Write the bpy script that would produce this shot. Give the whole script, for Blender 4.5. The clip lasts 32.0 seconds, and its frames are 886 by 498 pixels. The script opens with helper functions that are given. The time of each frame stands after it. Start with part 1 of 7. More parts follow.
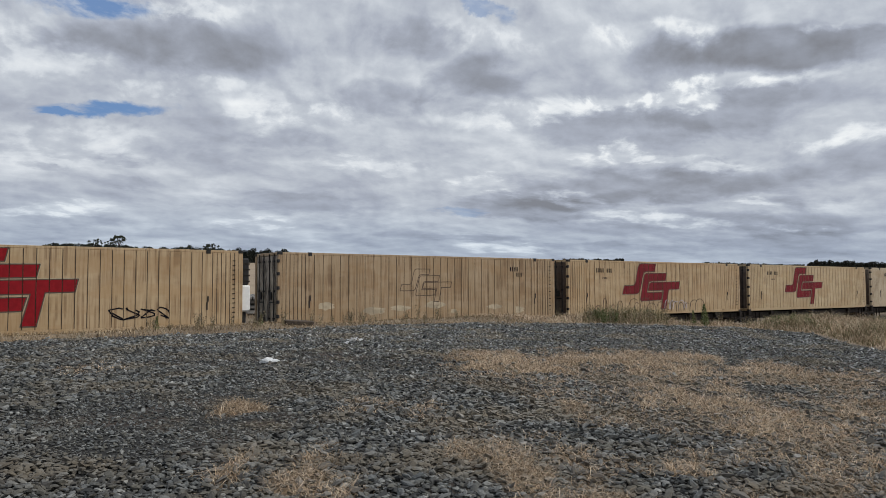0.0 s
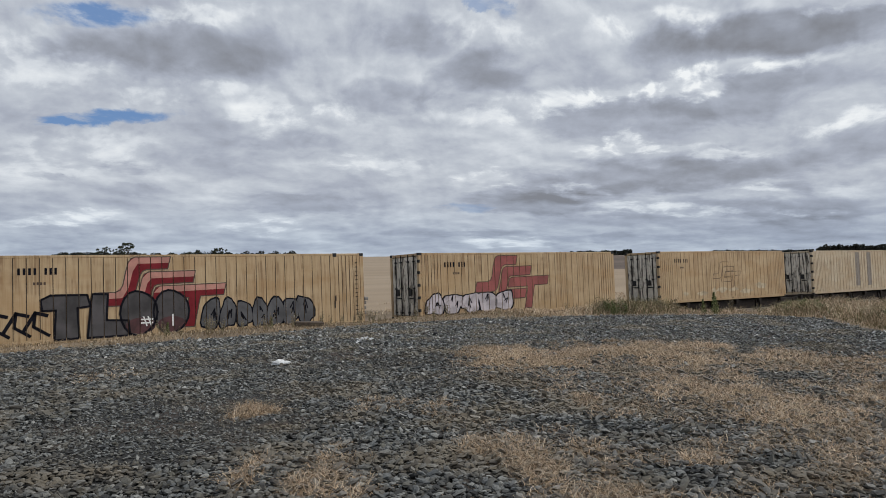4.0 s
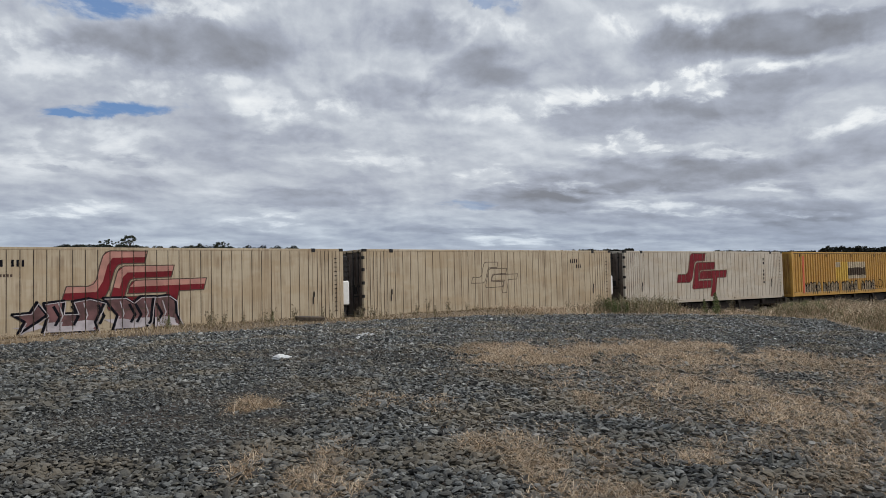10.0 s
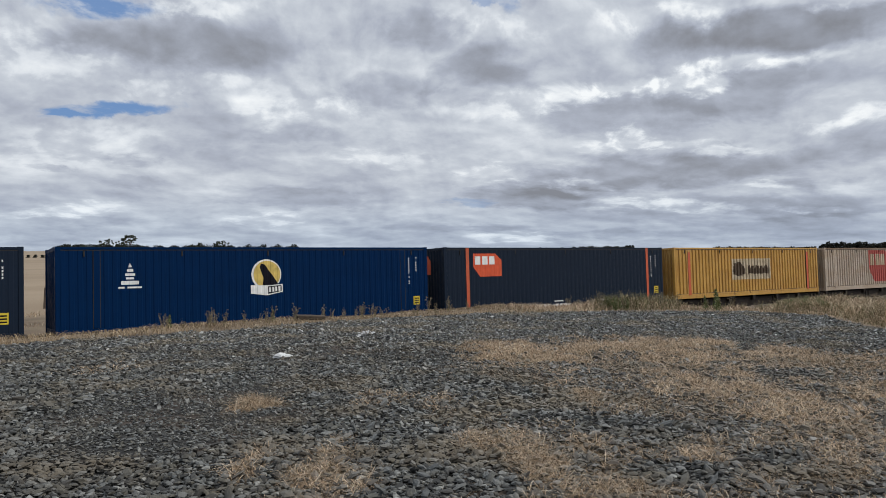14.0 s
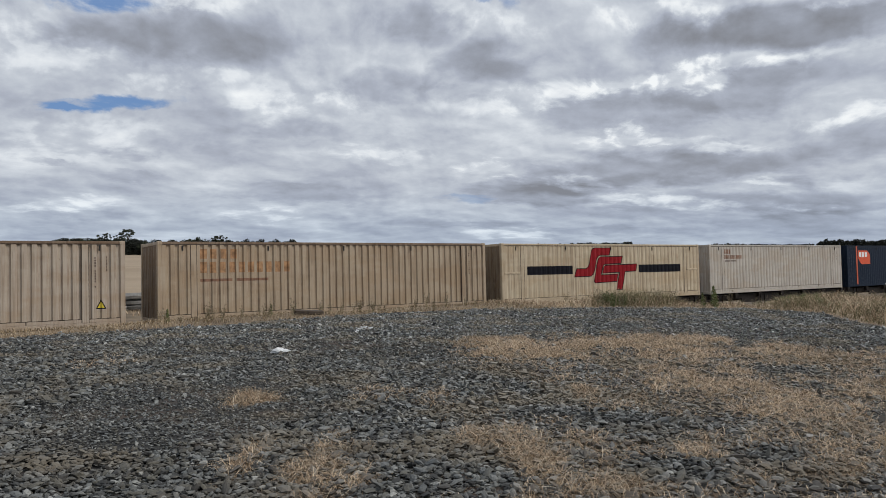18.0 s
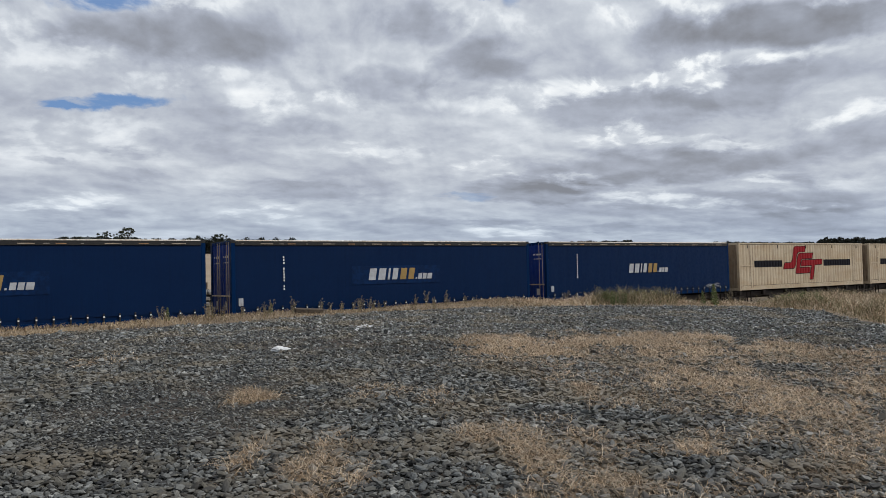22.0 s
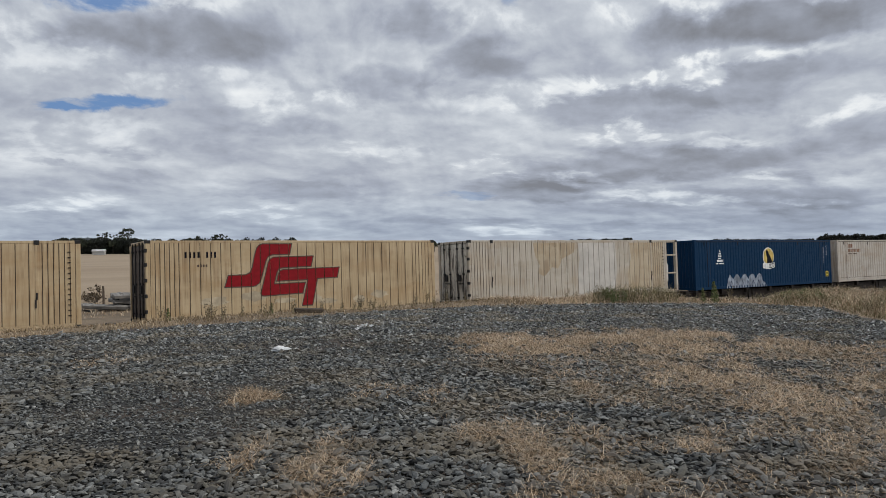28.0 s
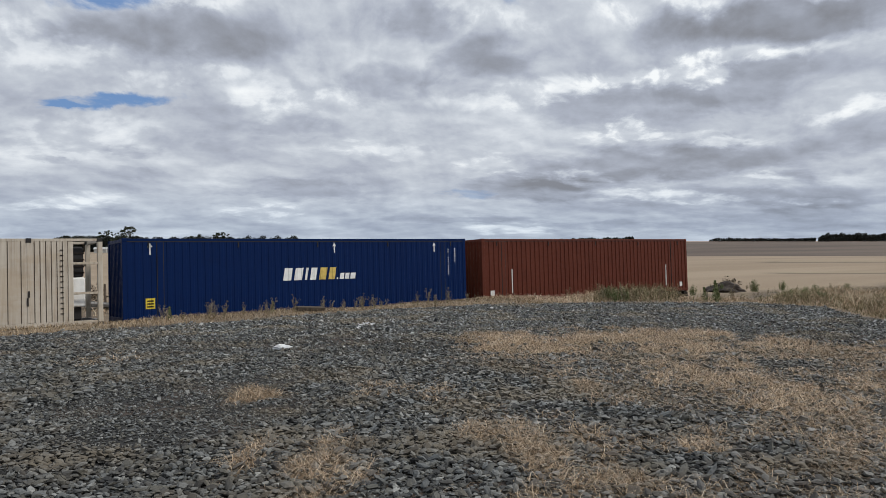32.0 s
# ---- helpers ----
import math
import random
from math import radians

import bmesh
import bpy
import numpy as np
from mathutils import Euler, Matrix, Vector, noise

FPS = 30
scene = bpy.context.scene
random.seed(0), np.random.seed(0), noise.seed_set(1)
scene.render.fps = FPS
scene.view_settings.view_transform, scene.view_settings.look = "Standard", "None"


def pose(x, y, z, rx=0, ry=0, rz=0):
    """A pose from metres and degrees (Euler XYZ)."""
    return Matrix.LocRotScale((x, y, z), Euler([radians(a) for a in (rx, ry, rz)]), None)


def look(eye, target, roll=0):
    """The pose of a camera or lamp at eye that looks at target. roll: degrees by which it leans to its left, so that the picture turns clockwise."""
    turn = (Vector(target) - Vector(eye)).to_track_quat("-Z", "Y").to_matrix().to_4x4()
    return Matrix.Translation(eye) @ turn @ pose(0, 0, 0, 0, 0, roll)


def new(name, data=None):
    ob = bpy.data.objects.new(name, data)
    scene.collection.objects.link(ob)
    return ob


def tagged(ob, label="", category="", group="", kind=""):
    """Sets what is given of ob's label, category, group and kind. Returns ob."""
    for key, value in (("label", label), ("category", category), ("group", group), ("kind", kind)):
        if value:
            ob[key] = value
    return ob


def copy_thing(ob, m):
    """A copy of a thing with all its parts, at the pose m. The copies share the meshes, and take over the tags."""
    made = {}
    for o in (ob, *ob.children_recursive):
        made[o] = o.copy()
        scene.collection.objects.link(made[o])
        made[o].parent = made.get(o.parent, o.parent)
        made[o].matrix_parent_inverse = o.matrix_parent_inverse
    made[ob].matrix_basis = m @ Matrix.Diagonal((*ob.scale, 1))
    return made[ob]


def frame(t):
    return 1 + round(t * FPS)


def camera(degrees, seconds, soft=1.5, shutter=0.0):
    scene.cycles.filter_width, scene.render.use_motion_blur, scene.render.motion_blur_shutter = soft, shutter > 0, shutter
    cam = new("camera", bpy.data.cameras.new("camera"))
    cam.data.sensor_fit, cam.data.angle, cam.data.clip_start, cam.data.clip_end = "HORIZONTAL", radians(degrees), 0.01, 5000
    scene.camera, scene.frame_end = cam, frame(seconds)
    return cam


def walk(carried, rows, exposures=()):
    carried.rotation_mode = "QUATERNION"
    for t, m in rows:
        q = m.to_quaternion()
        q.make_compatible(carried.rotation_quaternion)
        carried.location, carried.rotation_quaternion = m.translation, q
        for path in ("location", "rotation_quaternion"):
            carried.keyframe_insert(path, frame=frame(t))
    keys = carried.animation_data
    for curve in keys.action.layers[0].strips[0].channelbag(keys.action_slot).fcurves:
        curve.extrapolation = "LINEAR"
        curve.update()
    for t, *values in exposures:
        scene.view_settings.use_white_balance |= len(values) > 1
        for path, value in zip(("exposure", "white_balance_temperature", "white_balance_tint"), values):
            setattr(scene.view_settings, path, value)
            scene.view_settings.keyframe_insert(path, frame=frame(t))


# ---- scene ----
cam = camera(60.48, 32.0, soft=0.9)

# The camera stands still; it only turns a little in the hand.
ROT = [
    (0, 90.731, -1.391, -35.085), (0.5, 90.725, -1.423, -35.114), (1, 90.726, -1.407, -35.111), (1.5, 90.711, -1.271, -35.081),
    (2, 90.667, -0.950, -34.981), (2.5, 90.624, -0.429, -34.831), (3, 90.568, 0.079, -34.676), (3.5, 90.499, 0.463, -34.549),
    (5.5, 90.398, 0.432, -34.448), (6, 90.385, 0.364, -34.440), (6.5, 90.368, 0.239, -34.415), (7, 90.349, 0.172, -34.411),
    (7.5, 90.325, 0.061, -34.402), (8, 90.299, 0.016, -34.403), (8.5, 90.280, -0.042, -34.403), (9, 90.271, -0.143, -34.403),
    (9.5, 90.260, -0.178, -34.399), (10, 90.234, -0.240, -34.385), (10.5, 90.220, -0.305, -34.371), (11, 90.212, -0.340, -34.357),
    (11.5, 90.206, -0.349, -34.340), (12, 90.198, -0.362, -34.321), (12.5, 90.156, -0.283, -34.309), (13, 90.120, -0.132, -34.314),
    (13.5, 90.097, -0.007, -34.340), (14, 90.074, 0.065, -34.360), (14.5, 90.051, 0.133, -34.387), (16.5, 89.875, -0.193, -34.482),
    (17, 89.813, -0.195, -34.498), (17.5, 89.778, -0.223, -34.501), (18, 89.749, -0.202, -34.498), (18.5, 89.741, -0.237, -34.482),
    (19, 89.715, -0.291, -34.459), (19.5, 89.689, -0.291, -34.448), (20, 89.654, -0.256, -34.446), (20.5, 89.627, -0.216, -34.449),
    (21, 89.616, -0.177, -34.454), (21.5, 89.611, -0.165, -34.471), (22, 89.614, -0.156, -34.493), (22.5, 89.616, -0.177, -34.510),
    (23, 89.616, -0.181, -34.513), (23.5, 89.612, -0.188, -34.516), (24, 89.612, -0.190, -34.512), (24.5, 89.605, -0.142, -34.516),
    (25, 89.578, -0.109, -34.520), (25.5, 89.562, -0.077, -34.528), (27.5, 89.544, 0.069, -34.504), (28, 89.535, 0.177, -34.496),
    (28.5, 89.526, 0.269, -34.479), (29, 89.511, 0.267, -34.449), (29.5, 89.498, 0.237, -34.431), (30, 89.461, 0.183, -34.408),
    (30.5, 89.446, 0.065, -34.395), (31, 89.434, 0.009, -34.395), (31.5, 89.432, 0.014, -34.380), (32, 89.427, 0.080, -34.389),
]
EYE = (0.0, 0.0, 1.65)
walk(cam, [(t, pose(*EYE, rx, ry, rz)) for t, rx, ry, rz in ROT], [(0, -0.04), (7, -0.05), (10, -0.04), (12.3, 0.0), (14, 0.04), (17, 0.0), (18, 0.0), (20, 0.03), (23, 0.05), (25.4, -0.03), (28, -0.07), (30, 0.0), (32, 0.04)])

# Metres that the train has run at each time; the way along the track is -X.
RUN = [(0, 0.00), (2, 36.42), (4, 73.21), (6, 110.18), (8, 147.26), (10, 184.40), (12, 221.61), (14, 258.91), (16, 296.34),
       (18, 333.91), (20, 371.63), (22, 409.51), (24, 447.55), (26, 485.75), (28, 524.12), (30, 562.72), (32, 601.64)]
RAIL_Y, RAIL_Z, CANT, DECK = 28.91, -2.21, 2.7, 1.0
FWD, RGT = Vector((0.5665, 0.824, 0)), Vector((0.824, -0.5665, 0))


# ------------------------------------------------------------------ node helpers
def mth(nt, op, a, b=0.0, clamp=False):
    n = nt.nodes.new("ShaderNodeMath")
    n.operation, n.use_clamp = op, clamp
    for i, v in enumerate((a, b)):
        if isinstance(v, (int, float)):
            n.inputs[i].default_value = v
        else:
            nt.links.new(v, n.inputs[i])
    return n.outputs[0]


def smooth(nt, x, lo, hi, a=0.0, b=1.0):
    n = nt.nodes.new("ShaderNodeMapRange")
    n.interpolation_type = "SMOOTHSTEP"
    nt.links.new(x, n.inputs[0])
    for i, v in enumerate((lo, hi, a, b)):
        n.inputs[i + 1].default_value = v
    return n.outputs[0]


def noise_tex(nt, vec, scale, detail=4.0, rough=0.55, dist=0.0):
    n = nt.nodes.new("ShaderNodeTexNoise")
    n.inputs["Scale"].default_value, n.inputs["Detail"].default_value = scale, detail
    n.inputs["Roughness"].default_value, n.inputs["Distortion"].default_value = rough, dist
    if vec is not None:
        nt.links.new(vec, n.inputs["Vector"])
    return n.outputs["Fac"]


def mapped(nt, vec, scale, loc=(0, 0, 0)):
    n = nt.nodes.new("ShaderNodeMapping")
    n.inputs["Scale"].default_value, n.inputs["Location"].default_value = scale, loc
    nt.links.new(vec, n.inputs["Vector"])
    return n.outputs[0]


def mixc(nt, fac, a, b, kind="MIX"):
    n = nt.nodes.new("ShaderNodeMix")
    n.data_type, n.blend_type = "RGBA", kind
    for s, v in ((n.inputs[0], fac), (n.inputs[6], a), (n.inputs[7], b)):
        if isinstance(v, (int, float)):
            s.default_value = v
        elif isinstance(v, tuple):
            s.default_value = (*v[:3], 1)
        else:
            nt.links.new(v, s)
    return n.outputs[2]


def ramp(nt, fac, stops):
    n = nt.nodes.new("ShaderNodeValToRGB")
    e = n.color_ramp.elements
    while len(e) < len(stops):
        e.new(0.5)
    for i, (p, c) in enumerate(stops):
        e[i].position, e[i].color = p, (*c, 1)
    nt.links.new(fac, n.inputs[0])
    return n.outputs[0]


def dot(nt, v, w):
    n = nt.nodes.new("ShaderNodeVectorMath")
    n.operation = "DOT_PRODUCT"
    nt.links.new(v, n.inputs[0])
    n.inputs[1].default_value = tuple(w)
    return n.outputs["Value"]


def bump(nt, height, strength, dist, shader):
    n = nt.nodes.new("ShaderNodeBump")
    n.inputs["Strength"].default_value, n.inputs["Distance"].default_value = strength, dist
    nt.links.new(height, n.inputs["Height"])
    nt.links.new(n.outputs[0], shader.inputs["Normal"])


def material(name, rough=0.6, metal=0.0):
    m = bpy.data.materials.new(name)
    m.use_nodes = True
    nt = m.node_tree
    b = nt.nodes["Principled BSDF"]
    b.inputs["Roughness"].default_value, b.inputs["Metallic"].default_value = rough, metal
    return m, nt, b


# ------------------------------------------------------------------ sky and sun
SUN_AZ, SUN_EL = -42.0, 46.0
SKY_SHIFT = (3.1, 1.7, 0.4)
world = bpy.data.worlds.new("sky")
scene.world = world
world.use_nodes = True


def build_sky():
    nt = world.node_tree
    bg = nt.nodes["Background"]
    sky = nt.nodes.new("ShaderNodeTexSky")
    sky.sky_type, sky.sun_disc = "NISHITA", False
    sky.sun_elevation, sky.sun_rotation = radians(SUN_EL), radians(90 - SUN_AZ)
    d = nt.nodes.new("ShaderNodeTexCoord").outputs["Generated"]
    sep = nt.nodes.new("ShaderNodeSeparateXYZ")
    nt.links.new(d, sep.inputs[0])
    up = mth(nt, "MAXIMUM", sep.outputs[2], 0.0)
    flat = mth(nt, "SQRT", mth(nt, "MAXIMUM", mth(nt, "SUBTRACT", 1.0, mth(nt, "MULTIPLY", up, up)), 0.01))
    az = mth(nt, "ARCTAN2", dot(nt, d, RGT), dot(nt, d, FWD))
    el = mth(nt, "DIVIDE", up, flat)

    def vec(x, y):
        n = nt.nodes.new("ShaderNodeCombineXYZ")
        nt.links.new(x, n.inputs[0])
        nt.links.new(y, n.inputs[1])
        return n.outputs[0]

    def warped(v, by, size, centre=0.5):
        """v pushed about by a colour noise, by up to half of size."""
        a = nt.nodes.new("ShaderNodeVectorMath")
        a.operation = "MULTIPLY_ADD"
        nt.links.new(by, a.inputs[0])
        a.inputs[1].default_value = (*size, 0.0)
        b = nt.nodes.new("ShaderNodeVectorMath")
        b.operation = "SUBTRACT"
        nt.links.new(v, b.inputs[0])
        b.inputs[1].default_value = (size[0] * centre, size[1] * centre, 0.0)
        nt.links.new(b.outputs[0], a.inputs[2])
        return a.outputs[0]

    def colour_noise(v, scale, detail, rough=0.55):
        n = nt.nodes.new("ShaderNodeTexNoise")
        n.inputs["Scale"].default_value, n.inputs["Detail"].default_value, n.inputs["Roughness"].default_value = scale, detail, rough
        nt.links.new(v, n.inputs["Vector"])
        return n.outputs["Color"]

    # cloud banks: as wide as high overhead, drawn out towards the horizon
    rows = mth(nt, "MULTIPLY", mth(nt, "LOGARITHM", mth(nt, "ADD", el, 0.07), math.e), 0.36)
    lean = nt.nodes.new("ShaderNodeMapping")
    lean.inputs["Rotation"].default_value, lean.inputs["Location"].default_value = (0, 0, radians(7)), SKY_SHIFT
    nt.links.new(vec(az, rows), lean.inputs["Vector"])
    p = lean.outputs[0]
    q0 = warped(p, colour_noise(p, 4.5, 3.0), (0.10, 0.08), 0.0)
    q1 = mapped(nt, q0, (1.0, 1.0, 1.0), (0.005, 0.016, 0.0))
    mid = noise_tex(nt, q0, 6.2, 10.0, 0.55, 0.0)
    mid_lit = noise_tex(nt, q1, 6.2, 10.0, 0.55, 0.0)
    fine = noise_tex(nt, q0, 20.0, 8.0, 0.55, 0.0)
    veil = noise_tex(nt, mapped(nt, p, (1.0, 1.8, 1.0), (5.0, 2.0, 0.0)), 9.0, 9.0, 0.58, 0.0)
    relief = mth(nt, "SUBTRACT", mid, mid_lit)

    # places on the sky straight ahead, as tangents right of and above the middle of the view
    ahead = mth(nt, "MAXIMUM", dot(nt, d, FWD), 0.08)
    flat_view = vec(mth(nt, "DIVIDE", dot(nt, d, RGT), ahead), mth(nt, "DIVIDE", sep.outputs[2], ahead))
    ragged = warped(flat_view, colour_noise(mapped(nt, q0, (1.0, 1.3, 1.0)), 10.0, 8.0, 0.57), (0.20, 0.09))
    crisp = warped(flat_view, colour_noise(mapped(nt, q0, (1.0, 1.6, 1.0), (2.0, 1.0, 0.0)), 20.0, 8.0, 0.62), (0.11, 0.036))

    def patch(v, cx, cy, rx, ry, tilt, soft=0.75):
        n = nt.nodes.new("ShaderNodeMapping")
        n.vector_type = "TEXTURE"
        n.inputs["Location"].default_value, n.inputs["Rotation"].default_value, n.inputs["Scale"].default_value = (cx, cy, 0), (0, 0, radians(tilt)), (rx, ry, 1)
        nt.links.new(v, n.inputs["Vector"])
        l = nt.nodes.new("ShaderNodeVectorMath")
        l.operation = "LENGTH"
        nt.links.new(n.outputs[0], l.inputs[0])
        return smooth(nt, l.outputs["Value"], 1.0 + soft * 0.6, 1.0 - soft)

    def total(v, rows, soft=0.5):
        t = None
        for cx, cy, rx, ry, tilt, k in rows:
            b = mth(nt, "MULTIPLY", patch(v, cx, cy, rx, ry, tilt, soft), k)
            t = b if t is None else mth(nt, "ADD", t, b)
        return t

    # heavy grey banks, then the bright gaps and sunlit tops between them
    heavy = total(ragged, ((-0.33, 0.272, 0.17, 0.043, -3, 0.36), (0.45, 0.290, 0.19, 0.032, 7, 0.42), (0.39, 0.203, 0.10, 0.033, 4, 0.26), (0.055, 0.243, 0.07, 0.035, 0, 0.28), (-0.04, 0.290, 0.05, 0.026, 0, 0.2),
                           (0.24, 0.176, 0.12, 0.026, 3, 0.30), (0.28, 0.100, 0.21, 0.027, 4, 0.34), (0.45, 0.063, 0.15, 0.020, 0, 0.24), (-0.10, 0.205, 0.07, 0.02, 0, 0.16), (-0.01, 0.208, 0.03, 0.025, 20, 0.20), (0.55, 0.135, 0.11, 0.026, 3, 0.16), (0.32, 0.040, 0.26, 0.030, 0, 0.13)))
    small = total(crisp, ((0.115, 0.069, 0.085, 0.017, -3, 0.30), (-0.19, 0.068, 0.11, 0.014, -2, 0.20), (-0.41, 0.119, 0.04, 0.007, -6, 0.16), (-0.52, 0.106, 0.03, 0.006, -8, 0.18), (-0.41, 0.090, 0.05, 0.008, -4, 0.14), (-0.20, 0.155, 0.05, 0.014, 0, 0.14),
                          (-0.50, 0.040, 0.10, 0.008, 0, 0.10), (0.20, 0.020, 0.12, 0.007, 0, 0.12), (0.29, 0.086, 0.10, 0.010, 0, 0.10), (0.03, 0.027, 0.06, 0.006, 0, 0.12)))
    bright = total(ragged, ((0.33, 0.228, 0.15, 0.014, 9, 0.42), (0.12, 0.192, 0.11, 0.018, 10, 0.30), (0.30, 0.305, 0.09, 0.018, 4, 0.28), (0.54, 0.172, 0.06, 0.014, 14, 0.28), (-0.53, 0.255, 0.09, 0.05, 0, 0.16),
                            (-0.20, 0.185, 0.09, 0.018, -4, 0.22), (-0.48, 0.140, 0.12, 0.03, 0, 0.14), (-0.34, 0.322, 0.12, 0.010, -3, 0.20), (0.07, 0.295, 0.08, 0.02, 0, 0.16), (0.55, 0.325, 0.06, 0.010, 8, 0.30), (-0.32, 0.215, 0.14, 0.010, -2, 0.16)))
    tops = total(crisp, ((0.30, 0.057, 0.11, 0.009, -3, 0.27), (0.48, 0.051, 0.05, 0.006, 0, 0.28), (0.09, 0.018, 0.06, 0.009, 0, 0.24), (0.27, 0.137, 0.10, 0.007, 2, 0.26), (0.07, 0.101, 0.05, 0.010, -6, 0.26), (0.24, 0.152, 0.022, 0.012, 0, 0.3),
                         (-0.23, 0.039, 0.06, 0.010, 0, 0.22), (-0.49, 0.054, 0.07, 0.010, 4, 0.24), (0.17, 0.086, 0.05, 0.008, -8, 0.24), (-0.10, 0.120, 0.07, 0.010, 0, 0.16), (0.42, 0.088, 0.04, 0.005, 0, 0.16), (0.36, 0.128, 0.05, 0.006, -2, 0.20)))
    low = smooth(nt, el, 0.0, 0.10, 1.0, 0.0)
    tone = mth(nt, "ADD", mth(nt, "MULTIPLY", mth(nt, "SUBTRACT", veil, 0.5), 0.62), mth(nt, "MULTIPLY", mth(nt, "SUBTRACT", mid, 0.5), 0.42))
    tone = mth(nt, "ADD", tone, mth(nt, "MULTIPLY", mth(nt, "SUBTRACT", fine, 0.5), 0.26))
    tone = mth(nt, "ADD", tone, mth(nt, "MULTIPLY", relief, 1.1))
    lit = mth(nt, "MULTIPLY", mth(nt, "ADD", bright, tops), smooth(nt, mth(nt, "ADD", fine, mth(nt, "MULTIPLY", relief, 3.0)), 0.38, 0.60, 0.45, 1.15))
    tone = mth(nt, "ADD", mth(nt, "ADD", tone, 0.565), mth(nt, "SUBTRACT", lit, mth(nt, "ADD", heavy, small)))
    cloud = ramp(nt, tone, [(0.0, (0.245, 0.25, 0.28)), (0.22, (0.325, 0.341, 0.395)), (0.42, (0.425, 0.448, 0.52)), (0.60, (0.555, 0.58, 0.635)), (0.78, (0.715, 0.735, 0.775)), (0.98, (0.93, 0.932, 0.935))])
    cloud = mixc(nt, mth(nt, "MULTIPLY", low, 0.7), cloud, mixc(nt, 1.0, cloud, (0.76, 0.835, 0.92), "MULTIPLY"))
    # the cloud is thinner, so brighter, overhead
    cloud = mixc(nt, 1.0, cloud, mixc(nt, smooth(nt, el, 0.40, 1.6), (0.965, 0.995, 1.01), (1.21, 1.245, 1.26)), "MULTIPLY")
    blue = total(crisp, ((-0.436, 0.186, 0.080, 0.0105, 3, 1.0), (-0.500, 0.183, 0.03, 0.006, -6, 0.7), (-0.46, 0.322, 0.075, 0.016, -4, 0.95), (0.06, 0.330, 0.04, 0.010, -20, 0.55), (0.03, 0.062, 0.025, 0.006, 0, 0.5)), 0.45)
    clear = mixc(nt, 0.75, mixc(nt, 1.0, sky.outputs[0], (0.08, 0.08, 0.08), "MULTIPLY"), (0.14, 0.27, 0.55))
    blue = mth(nt, "MULTIPLY", blue, smooth(nt, noise_tex(nt, mapped(nt, p, (1.0, 2.6, 1.0), (1.0, 4.0, 0.0)), 21.0, 6.0, 0.6), 0.30, 0.56, 0.35, 1.0), True)
    nt.links.new(mixc(nt, blue, cloud, clear), bg.inputs[0])
    bg.inputs[1].default_value = 1.0


build_sky()
sun = new("sun", bpy.data.lights.new("sun", "SUN"))
sun.data.energy, sun.data.angle, sun.data.color = 2.3, radians(11), (1.0, 0.96, 0.9)
sun.matrix_world = look((math.cos(radians(SUN_AZ)) * math.cos(radians(SUN_EL)) * 90, math.sin(radians(SUN_AZ)) * math.cos(radians(SUN_EL)) * 90, math.sin(radians(SUN_EL)) * 90), (0, 0, 0))


